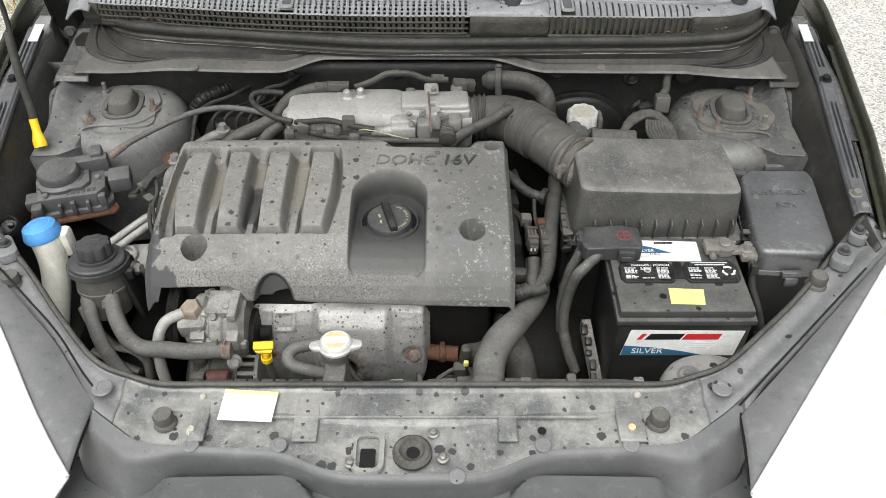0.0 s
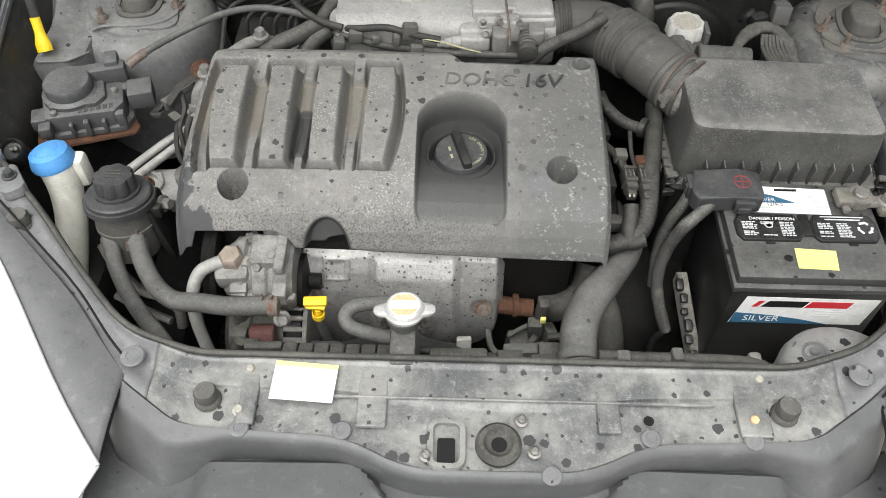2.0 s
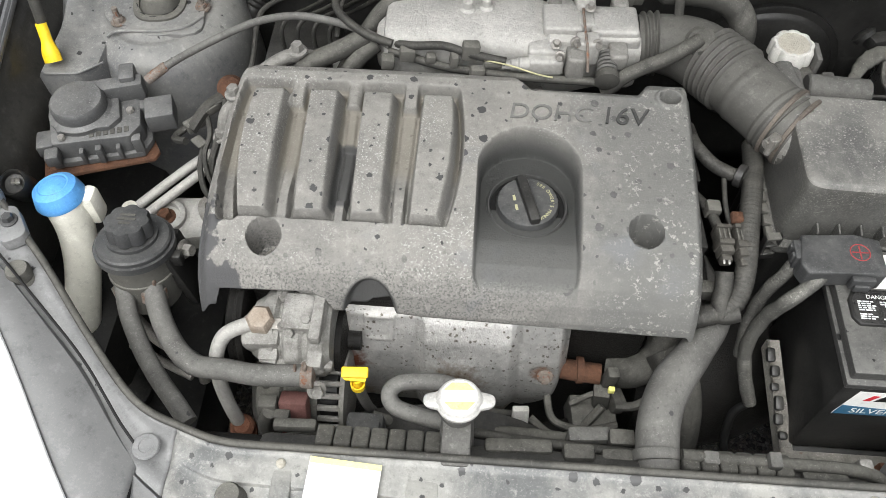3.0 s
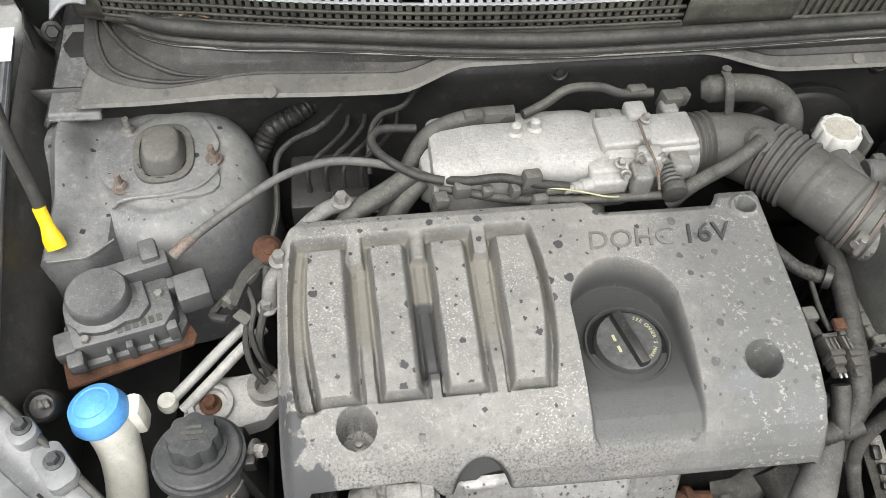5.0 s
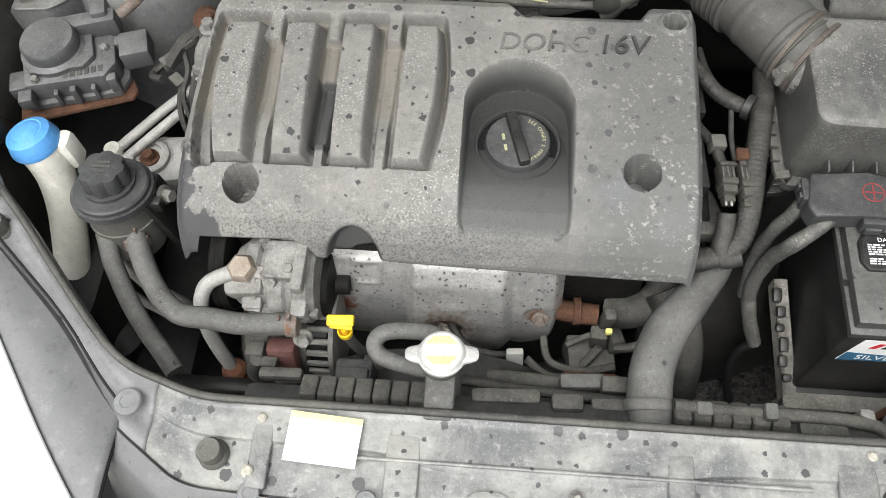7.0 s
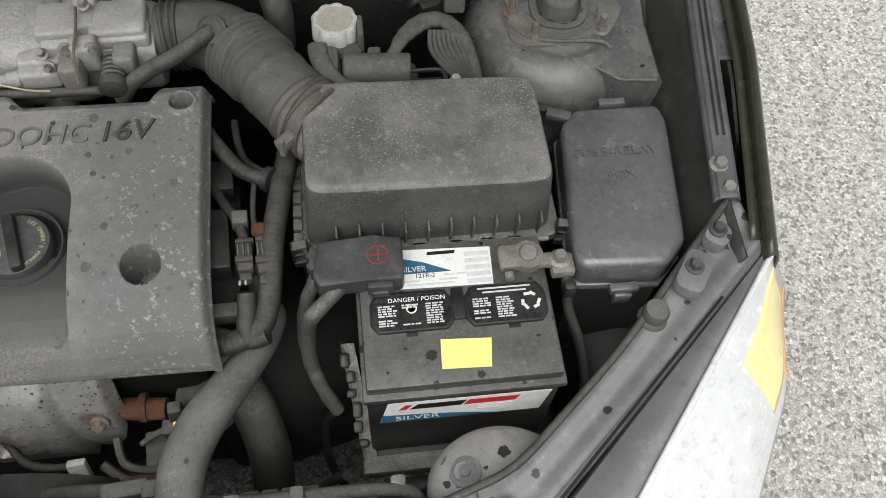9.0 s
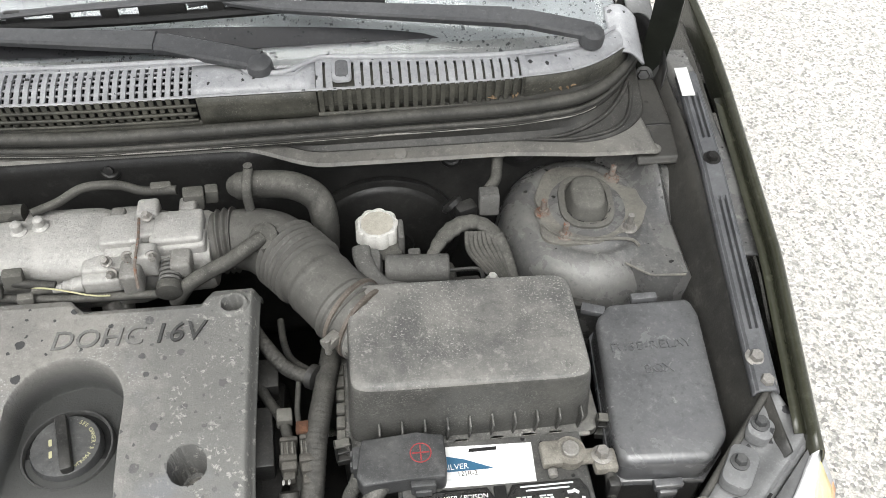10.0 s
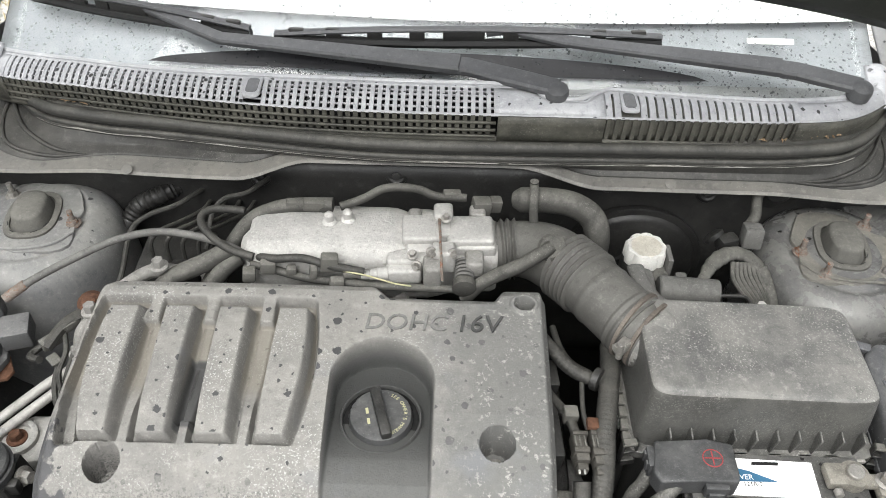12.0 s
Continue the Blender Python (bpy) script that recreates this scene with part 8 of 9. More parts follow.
part("sensor_lead", bm, M_WIRE, shield)
bm = bm_new()
box(bm, (-0.075, 0.822, 0.580), (0.021, 0.010, 0.036), 0.002, (-18, 0, 4))
box(bm, (-0.075, 0.812, 0.561), (0.021, 0.012, 0.012), 0.002)
part("bracket", bm, M_BRIGHT, shield, "pale zinc bracket")
bm = bm_new()
tube(bm, [(-0.025, 0.885, 0.60), (0.0, 0.882, 0.60), (0.025, 0.88, 0.60)], 0.0135, 14, 4)
lathe(bm, (-0.006, 0.884, 0.60), (1, 0, 0), [(0.0135, 0), (0.0175, 0.001), (0.0175, 0.009), (0.0135, 0.010)], 18)
part("bung", bm, M_RUST, shield)

dip = thing("oil_dipstick", "yellow ring handle of the oil dipstick in its tube", "dipstick", (-0.277, 0.82, 0.6))
bm = bm_new()
box(bm, (-0.274, 0.8135, 0.699), (0.031, 0.013, 0.009), 0.002, (20, 0, 3))
box(bm, (-0.274, 0.812, 0.690), (0.029, 0.012, 0.012), 0.003, (200, 0, -3), 2, (0.55, 0.8))
lathe(bm, (-0.272, 0.8095, 0.667), (0.02, 0.0, 1), [(0.0045, 0), (0.0085, 0.003), (0.0088, 0.012), (0.0072, 0.012), (0.0065, 0.006), (0.0045, 0.006), (0.0045, 0.020)], 20)
part("handle", bm, M_YELLOW, dip, "bright yellow handle")
bm = bm_new()
tube(bm, [(-0.272, 0.8095, 0.670), (-0.270, 0.812, 0.64), (-0.266, 0.816, 0.60), (-0.258, 0.824, 0.55), (-0.25, 0.84, 0.45)], 0.0065, 12, 6)
part("guide_tube", bm, M_HOSE, dip)

radiator = thing("radiator", "black finned radiator with plastic tanks and fan shroud", "radiator", (-0.03, 0.72, 0.3))
bm = bm_new()
box(bm, (-0.03, 0.712, 0.50), (0.66, 0.03, 0.38), 0.004)
part("core", bm, M_DARKIRON, radiator)
bm = bm_new()
box(bm, (-0.03, 0.716, 0.684), (0.68, 0.046, 0.035), 0.012)
part("top_tank", bm, M_BLACK, radiator)
for k in range(34):
    x = -0.355 + k * 0.0197
    if not (-0.30 < x < -0.16 or 0.09 < x < 0.20):
        continue
    bm = bm_new()
    box(bm, (x, 0.731, 0.697), (0.0190, 0.036, 0.026), 0.0035, (-22, 0, 0), 3, (1.0, 0.75))
    part("tank_crimp", bm, M_RUBBER, radiator)
for c_, s_ in (((-0.085, 0.738, 0.694), (0.075, 0.018, 0.018)), ((-0.02, 0.734, 0.696), (0.035, 0.02, 0.022)), ((0.025, 0.736, 0.692), (0.04, 0.016, 0.016)), ((0.24, 0.722, 0.70), (0.05, 0.018, 0.018)), ((-0.335, 0.752, 0.682), (0.05, 0.014, 0.014))):
    bm = bm_new()
    box(bm, c_, s_, 0.005, (-10, 0, 2))
    part("shroud_tab", bm, M_RUBBER, radiator)
bm = bm_new()
lathe(bm, (-0.153, 0.742, 0.66), (0, 0.12, 1), [(0.020, 0), (0.0185, 0.05), (0.0165, 0.09), (0.021, 0.095), (0.022, 0.103), (0, 0.103)], 24)
part("filler_neck", bm, M_HOSE, radiator)
bm = bm_new()
box(bm, (-0.153, 0.725, 0.738), (0.032, 0.060, 0.016), 0.005)
part("neck_bridge", bm, M_HOSE, radiator)
bm = bm_new()
box(bm, (-0.17, 0.770, 0.44), (0.30, 0.03, 0.32), 0.015)
lathe(bm, (-0.17, 0.762, 0.45), (0, 1, 0), [(0.165, 0), (0.165, 0.055), (0.155, 0.055), (0.155, 0.01)], 40)
part("fan_shroud", bm, M_BLACK, radiator)
bm = bm_new()
lathe(bm, (-0.17, 0.79, 0.46), (0, 1, 0), [(0.055, 0), (0.055, 0.04), (0.045, 0.048), (0, 0.05)], 28)
part("fan_motor", bm, M_BLACK, radiator)
bm = bm_new()
tube(bm, [(-0.150, 0.782, 0.735), (-0.170, 0.794, 0.728), (-0.20, 0.798, 0.720), (-0.222, 0.796, 0.714), (-0.231, 0.785, 0.708), (-0.222, 0.773, 0.702), (-0.19, 0.765, 0.698), (-0.155, 0.762, 0.690), (-0.14, 0.765, 0.66)], 0.0095, 14, 8)
part("overflow_hose", bm, M_HOSE, radiator, "grey rubber overflow hose")
bm = bm_new()
tube(bm, [(-0.14, 0.765, 0.665), (-0.09, 0.760, 0.664), (-0.045, 0.757, 0.664), (0.02, 0.752, 0.668), (0.05, 0.75, 0.67)], 0.0062, 12, 8)
part("fan_lead", bm, M_WIRE, radiator)
bm = bm_new()
CAPM = Matrix.Translation((-0.152, 0.756, 0.764)) @ pose(0, 0, 0, -5.7, 0, 3)


def cap_ring(r, z, ear):
    out = []
    for k in range(72):
        a = 2 * math.pi * k / 72
        q = 0.82 * r * (1 + ear * 0.95 * math.exp(-(math.sin(a) / 0.30) ** 4))
        out.append(bm.verts.new(CAPM @ Vector((q * math.cos(a), q * math.sin(a), z))))
    return out


rings = [cap_ring(r, z, e) for r, z, e in ((0.026, 0.0, 0.5), (0.0290, 0.001, 0.52), (0.0300, 0.004, 0.54), (0.0300, 0.006, 0.54), (0.0285, 0.0075, 0.50), (0.0275, 0.0085, 0.10), (0.0270, 0.0125, 0.0), (0.0255, 0.0138, 0.0), (0.024, 0.0140, 0.0))]
for r1, r2 in zip(rings, rings[1:]):
    for i in range(72):
        j = (i + 1) % 72
        bm.faces.new((r1[i], r1[j], r2[j], r2[i]))
bm.faces.new(rings[-1])
radcap = part("radiator_cap", bm, M_CAPMETAL, radiator, "worn pale metal cap with two ears and orange print")
bm = bm_new()
prism(bm, [(0.0188 * math.cos(k * 0.1963), 0.0188 * math.sin(k * 0.1963)) for k in range(32)], 0.0141, 0.0146, CAPM)
part("warning_print", bm, M_WHITE, radcap)
for y0, y1 in ((0.0068, 0.0158), (-0.0158, -0.0068)):
    bm = bm_new()
    ws = [math.sqrt(0.0178 ** 2 - y * y) for y in (y0, y1)]
    prism(bm, [(-ws[0], y0), (ws[0], y0), (ws[1], y1), (-ws[1], y1)], 0.01465, 0.0150, CAPM)
    part("orange_band", bm, M_ORANGE, radcap, "faded orange band")
for k in range(3):
    bm = bm_new()
    prism(bm, [(x_, y_ + 0.0038 - k * 0.0038) for x_, y_ in rrect(0.027 - 0.003 * abs(k - 1), 0.0010, 0.0003, 1)], 0.01465, 0.0149, CAPM)
    part("print_bar", bm, M_PALEINK, radcap)

tophose = thing("radiator_hose", "thick grey rubber upper radiator hose", "hose", (0.08, 0.8, 0.6))
bm = bm_new()
tube(bm, [(0.066, 0.718, 0.690), (0.069, 0.775, 0.700), (0.087, 0.823, 0.700), (0.117, 0.865, 0.698), (0.143, 0.904, 0.694), (0.157, 0.942, 0.690), (0.150, 0.955, 0.685), (0.135, 1.005, 0.68)], 0.0240, 22, 10, rfun=lambda q: 1 - 0.20 * sst(0.10, 0.20, q))
part("hose_body", bm, M_HOSE, tophose)
bm = bm_new()
lathe(bm, (0.064, 0.733, 0.697), (-0.05, 1, 0.2), [(0.0245, 0), (0.0258, 0.002), (0.0258, 0.010), (0.0245, 0.012)], 28)
part("spring_clamp", bm, M_HOSE, tophose)
lowhose = thing("lower_hose", "dark rubber hose running down beside the radiator", "hose", (0.15, 0.85, 0.4))
bm = bm_new()
tube(bm, [(0.105, 0.91, 0.62), (0.125, 0.87, 0.60), (0.135, 0.835, 0.54), (0.13, 0.80, 0.45), (0.12, 0.77, 0.36)], 0.026, 18, 8)
part("hose_body", bm, M_RUBBER, lowhose)
bypass = thing("bypass_hose", "dark bent rubber hose under the cover", "hose", (0.06, 0.9, 0.6))
bm = bm_new()
tube(bm, [(0.04, 0.90, 0.575), (0.07, 0.895, 0.585), (0.10, 0.91, 0.60), (0.11, 0.94, 0.63)], 0.022, 16, 8)
part("hose_body", bm, M_RUBBER, bypass)
sens = thing("sensor_plugs", "grey and black sensor plugs with loose leads", "wiring", (0.03, 0.86, 0.5))
for c, s, r in (((0.035, 0.872, 0.60), (0.016, 0.016, 0.05), 8), ((0.03, 0.86, 0.57), (0.022, 0.02, 0.05), -6), ((0.05, 0.862, 0.56), (0.02, 0.03, 0.024), 20), ((0.02, 0.845, 0.54), (0.06, 0.05, 0.04), 5)):
    bm = bm_new()
    box(bm, c, s, 0.004, (0, r, r))
    part("plug", bm, M_RUBBER, sens)
bm = bm_new()
box(bm, (0.038, 0.858, 0.602), (0.008, 0.006, 0.010), 0.001)
part("yellow_mark", bm, M_YPAPER, sens, "tiny yellow mark")
for pts, r in (([(-0.06, 0.835, 0.55), (-0.03, 0.815, 0.545), (0.0, 0.82, 0.55), (0.03, 0.845, 0.58)], 0.006), ([(-0.04, 0.86, 0.57), (-0.03, 0.83, 0.56), (0.01, 0.82, 0.56), (0.05, 0.825, 0.57)], 0.005), ([(-0.01, 0.85, 0.57), (0.015, 0.858, 0.585), (0.035, 0.86, 0.59)], 0.004), ([(0.05, 0.85, 0.57), (0.075, 0.85, 0.58), (0.11, 0.87, 0.60)], 0.006)):
    bm = bm_new()
    tube(bm, pts, r, 8, 8)
    part("lead", bm, M_RUBBER, sens)
bm = bm_new()
box(bm, (0.015, 0.790, 0.600), (0.066, 0.022, 0.03), 0.004)
part("rusty_bracket", bm, M_RUST, sens)
for pts in ([(0.09, 0.738, 0.706), (0.16, 0.736, 0.706), (0.22, 0.736, 0.706), (0.27, 0.734, 0.706), (0.30, 0.728, 0.70), (0.31, 0.71, 0.68)],):
    bm = bm_new()
    tube(bm, pts, 0.0075, 10, 6)
    part("overflow_pipe", bm, M_RUBBER, sens)
bm = bm_new()
box(bm, (0.185, 0.735, 0.708), (0.014, 0.018, 0.028), 0.003)
part("pipe_clip", bm, M_HOSE, sens)

# ---- left front: power steering, washer, cruise unit ----
pump = thing("power_steering_pump", "corroded cast aluminium power steering pump with banjo bolt", "pump", (-0.35, 0.86, 0.6))
bm = bm_new()
lathe(bm, (-0.402, 0.868, 0.690), (1, 0, 0), [(0.020, 0), (0.034, 0.003), (0.040, 0.012), (0.047, 0.018), (0.049, 0.032), (0.043, 0.036), (0.043, 0.042), (0.0505, 0.046), (0.0505, 0.062), (0.047, 0.066), (0.047, 0.072), (0.052, 0.076), (0.052, 0.090), (0.044, 0.097), (0, 0.098)], 36)
part("body", bm, M_PUMP, pump)
bm = bm_new()
box(bm, (-0.335, 0.866, 0.735), (0.052, 0.046, 0.020), 0.006, (8, 0, 0))
part("cast_block", bm, M_PUMP, pump)
bm = bm_new()
box(bm, (-0.385, 0.850, 0.712), (0.046, 0.040, 0.040), 0.009, (15, 0, 4))
part("cast_block", bm, M_PUMP, pump)
bm = bm_new()
box(bm, (-0.352, 0.829, 0.682), (0.060, 0.026, 0.040), 0.008, (25, 0, 0))
part("cast_block", bm, M_PUMP, pump)
bm = bm_new()
box(bm, (-0.320, 0.827, 0.690), (0.020, 0.024, 0.060), 0.006, (15, 0, 0))
part("cast_block", bm, M_PUMP, pump)
bm = bm_new()
box(bm, (-0.325, 0.905, 0.742), (0.046, 0.034, 0.018), 0.005)
part("cast_block", bm, M_PUMP, pump)
bm = bm_new()
box(bm, (-0.318, 0.86, 0.745), (0.014, 0.070, 0.016), 0.004)
part("cast_block", bm, M_PUMP, pump)
for c in ((-0.362, 0.852, 0.733), (-0.335, 0.84, 0.715)):
    bm = bm_new()
    box(bm, c, (0.018, 0.014, 0.008), 0.002, (20, 0, 0))
    part("cast_boss", bm, M_STEEL, pump)
rng = random.Random(21)
for k in range(16):
    bm = bm_new()
    ang = rng.uniform(-0.3, 2.6)
    p = Vector((-0.378 + 0.075 * rng.random(), 0.868 - 0.046 * math.cos(ang), 0.690 + 0.046 * math.sin(ang)))
    if k % 3:
        box(bm, p, (rng.uniform(0.008, 0.022), rng.uniform(0.008, 0.016), rng.uniform(0.008, 0.014)), 0.002, (math.degrees(ang) - 90, 0, rng.uniform(-10, 10)))
    else:
        hexbolt(bm, p, (0, -math.cos(ang), math.sin(ang)), 0.006, 0.012)
    part("cast_lug", bm, M_PUMP, pump)
bm = bm_new()
lathe(bm, (-0.384, 0.856, 0.722), (0, -0.2, 1), [(0.017, 0), (0.017, 0.008), (0, 0.008)], 20)
lathe(bm, (-0.384, 0.8545, 0.729), (0, -0.2, 1), [(0.0165, 0), (0.0165, 0.016), (0.013, 0.020), (0, 0.020)], 6)
part("banjo_bolt", bm, mat("rusty_zinc", (0.22, 0.17, 0.125), (0.38, 0.33, 0.28), 0.5, 60, 0.6, 0.4, 0.3), pump, "large brown hex bolt")
bm = bm_new()
lathe(bm, (-0.428, 0.89, 0.68), (1, 0, 0), [(0.058, 0), (0.062, 0.003), (0.058, 0.008), (0.062, 0.013), (0.058, 0.018), (0.02, 0.018), (0, 0.012)], 36)
part("pulley", bm, M_DARKIRON, pump)
bm = bm_new()
tube(bm, [(-0.384, 0.853, 0.735), (-0.405, 0.846, 0.733), (-0.425, 0.837, 0.725), (-0.437, 0.825, 0.70), (-0.440, 0.812, 0.66), (-0.435, 0.80, 0.62), (-0.427, 0.79, 0.585)], 0.0088, 14, 8)
part("pressure_pipe", bm, M_ALU, pump, "pale bent pressure pipe")
bm = bm_new()
lathe(bm, (-0.424, 0.787, 0.565), (0.1, -0.1, 1), [(0.014, -0.03), (0.017, -0.012), (0.017, 0.0), (0.0125, 0.002), (0.0125, 0.008), (0.0155, 0.010), (0.0155, 0.018), (0.010, 0.024)], 18)
part("rusty_fitting", bm, mat("red_rust", (0.15, 0.055, 0.03), (0.25, 0.12, 0.075), 0.5, 70, 0.85, 0.0, 0.6), pump, "red rusty pipe fitting")
bm = bm_new()
lathe(bm, (-0.305, 0.875, 0.66), (1, 0, 0), [(0.04, 0), (0.04, 0.008), (0.012, 0.012), (0.012, 0.028), (0, 0.028)], 24)
part("front_plate", bm, M_DARKIRON, pump)
bm = bm_new()
tube(bm, [(-0.382, 0.825, 0.655), (-0.388, 0.815, 0.63), (-0.385, 0.805, 0.58), (-0.375, 0.80, 0.52)], 0.008, 10, 6)
lathe(bm, (-0.382, 0.826, 0.638), (0, -0.1, 1), [(0.012, 0), (0.012, 0.02), (0.009, 0.024)], 14)
part("switch_lead", bm, M_RUBBER, pump)
ret = thing("power_steering_hoses", "grey return hoses with rusty spring clamps", "hose", (-0.45, 0.83, 0.6))
bm = bm_new()
tube(bm, [(-0.528, 0.902, 0.722), (-0.513, 0.868, 0.708), (-0.498, 0.844, 0.700), (-0.479, 0.823, 0.698), (-0.456, 0.809, 0.699), (-0.422, 0.806, 0.700), (-0.382, 0.802, 0.700), (-0.325, 0.806, 0.70)], 0.0128, 18, 8)
part("return_hose", bm, M_HOSE, ret)
bm = bm_new()
tube(bm, [(-0.565, 0.907, 0.722), (-0.553, 0.872, 0.708), (-0.544, 0.853, 0.695), (-0.526, 0.825, 0.686), (-0.502, 0.796, 0.682), (-0.476, 0.769, 0.680), (-0.458, 0.749, 0.675)], 0.0112, 16, 8)
part("feed_hose", bm, M_HOSE, ret)
for p, d, r in (((-0.526, 0.896, 0.717), (0.2, -0.7, -0.7), 0.0143), ((-0.564, 0.902, 0.714), (0.1, -0.5, -0.85), 0.0126), ((-0.334, 0.806, 0.70), (1, 0, 0), 0.0143)):
    bm = bm_new()
    lathe(bm, p, d, [(r, 0), (r + 0.001, 0.001), (r + 0.001, 0.013), (r, 0.014)], 20)
    for a in (-1, 1):
        box(bm, Vector(p) + Vector((0.006 * a, 0, r + 0.002)), (0.003, 0.006, 0.008), 0.0005, seg=1)
    part("spring_clamp", bm, M_RUSTSTEEL, ret, "rusty spring clamp")
for pts, r in (([(-0.60, 0.93, 0.66), (-0.575, 0.90, 0.645), (-0.535, 0.87, 0.635), (-0.50, 0.855, 0.64), (-0.482, 0.85, 0.62), (-0.48, 0.84, 0.59)], 0.0075), ([(-0.575, 0.87, 0.62), (-0.53, 0.85, 0.615), (-0.49, 0.835, 0.61)], 0.006)):
    bm = bm_new()
    tube(bm, pts, r, 10, 8)
    part("air_con_pipe", bm, M_STEEL, ret)

psr = thing("power_steering_reservoir", "dark grey round power steering reservoir with a lobed cap", "fluid reservoir", (-0.545, 0.93, 0.7))
bm = bm_new()
lathe(bm, (-0.545, 0.921, 0.70), (0, 0.17, 1), [(0, -0.035), (0.024, -0.035), (0.037, -0.025), (0.0385, 0.020), (0.0405, 0.021), (0.0405, 0.025), (0.039, 0.026), (0.0395, 0.058), (0, 0.058)], 48)
part("tank", bm, M_CAPRUB, psr, "smoky grey tank body")
bm = bm_new()
lathe(bm, (-0.545, 0.921, 0.70), (0, 0.17, 1), [(0.038, 0.0565), (0.0470, 0.0565), (0.0470, 0.0650), (0.0435, 0.0652), (0.0435, 0.0700), (0.0415, 0.0725), (0.030, 0.0735), (0.030, 0.078), (0, 0.078)], 48)
part("lid", bm, M_DARKGREY, psr, "dark stepped lid")
bm = bm_new()
lathe(bm, (-0.545, 0.9345, 0.779), (0, 0.17, 1), [(0.0255, 0), (0.0255, 0.017), (0.024, 0.0205), (0.018, 0.0215), (0, 0.0213)], 64, 0.14, 8)
psc = part("cap", bm, M_DARKGREY, psr, "lobed dark cap with moulded words")
for k, w in enumerate((0.018, 0.022, 0.014)):
    bm = bm_new()
    prism(bm, rrect(w, 0.0035, 0.0006, 1), 0, 0.0006, Matrix.Translation((-0.545, 0.945 - 0.0065 * k, 0.8002 - 0.001 * (1 - k))) @ pose(0, 0, 0, -9.6, 0, 0))
    part("moulded_bar", bm, M_RUBBER, psc)
for p in ((-0.567, 0.915, 0.680), (-0.527, 0.908, 0.680)):
    bm = bm_new()
    cyl(bm, p, (p[0], p[1] - 0.012, p[2] + 0.03), 0.011)
    part("spout", bm, M_HOSE, psr)
bm = bm_new()
box(bm, (-0.502, 0.94, 0.70), (0.012, 0.05, 0.10), 0.003, (0, -8, 0))
box(bm, (-0.50, 0.925, 0.745), (0.02, 0.012, 0.02), 0.003)
part("bracket", bm, M_BLACK, psr)
bm = bm_new()
hexbolt(bm, (-0.494, 0.94, 0.742), (1, -0.3, 0.3), 0.008, 0.014)
part("bracket_bolt", bm, M_STEEL, psr)

wash = thing("washer_filler", "yellowed translucent washer filler neck with a blue cap", "washer filler", (-0.63, 0.93, 0.55))
bm = bm_new()
tube(bm, [(-0.640, 0.975, 0.785), (-0.636, 0.970, 0.755), (-0.635, 0.961, 0.728), (-0.636, 0.945, 0.695), (-0.641, 0.925, 0.660), (-0.647, 0.897, 0.620), (-0.653, 0.862, 0.575)], 0.0240, 22, 8, rfun=lambda s: lerp(1.0, 0.92, sst(0.02, 0.07, s)))
part("neck", bm, M_TANK, wash)
bm = bm_new()
box(bm, (-0.612, 0.985, 0.760), (0.020, 0.028, 0.05), 0.008)
part("vent_tube", bm, M_TANK, wash)
bm = bm_new()
lathe(bm, (-0.642, 0.978, 0.777), (-0.15, 0.12, 1), [(0.0295, 0), (0.0305, 0.004), (0.0285, 0.012), (0.026, 0.020), (0.019, 0.024), (0.017, 0.0235), (0.012, 0.027), (0, 0.0275)], 36)
bc = part("blue_cap", bm, M_BLUE, wash, "bright blue snap cap")
bm = bm_new()
lathe(bm, (-0.62, 0.85, 0.50), (0, 0, 1), [(0.05, 0), (0.05, 0.03), (0.03, 0.045), (0.024, 0.05)], 24)
part("tank_shoulder", bm, M_BLACK, wash)

cruise = thing("cruise_actuator", "dusty black actuator box with a round dome on a rusty plate", "actuator", (-0.63, 1.09, 0.74))
RZ = 17
RM = pose(-0.634, 1.098, 0.777, 0, 0, RZ) @ Matrix.Scale(0.90, 4)
bm = bm_new()
prism(bm, [(-0.062, -0.035), (0.045, -0.042), (0.062, -0.022), (0.062, 0.030), (0.04, 0.044), (-0.045, 0.044), (-0.066, 0.02)], -0.025, 0.012, RM, 0.006)
part("box", bm, M_CRUISE, cruise)
bm = bm_new()
prism(bm, [(-0.068, -0.044), (0.056, -0.048), (0.070, -0.026), (0.069, 0.034), (0.044, 0.050), (-0.05, 0.050), (-0.074, 0.022)], -0.027, -0.018, RM, 0.003)
part("base_flange", bm, M_CRUISE, cruise)
bm = bm_new()
prism(bm, [(-0.052, -0.020), (0.020, -0.026), (0.036, -0.010), (0.034, 0.038), (-0.04, 0.040), (-0.056, 0.016)], 0.010, 0.020, RM, 0.004)
part("upper_step", bm, M_CRUISE, cruise)
for c_, s_ in (((-0.060, -0.040, -0.010), (0.010, 0.012, 0.030)), ((0.0, -0.046, -0.010), (0.008, 0.010, 0.026)), ((0.052, -0.040, -0.010), (0.012, 0.012, 0.030)), ((0.066, 0.018, -0.006), (0.012, 0.016, 0.030)), ((-0.024, -0.043, -0.012), (0.006, 0.010, 0.022)), ((0.026, -0.045, -0.012), (0.006, 0.010, 0.022))):
    bm = bm_new()
    box(bm, RM @ Vector(c_), s_, 0.002, (0, 0, RZ))
    part("side_rib", bm, M_CRUISE, cruise)
bm = bm_new()
box(bm, RM @ Vector((0.088, 0.0, 0.004)), (0.036, 0.038, 0.028), 0.003, (0, 0, RZ))
con = part("connector", bm, M_CRUISE, cruise, "square grey connector")
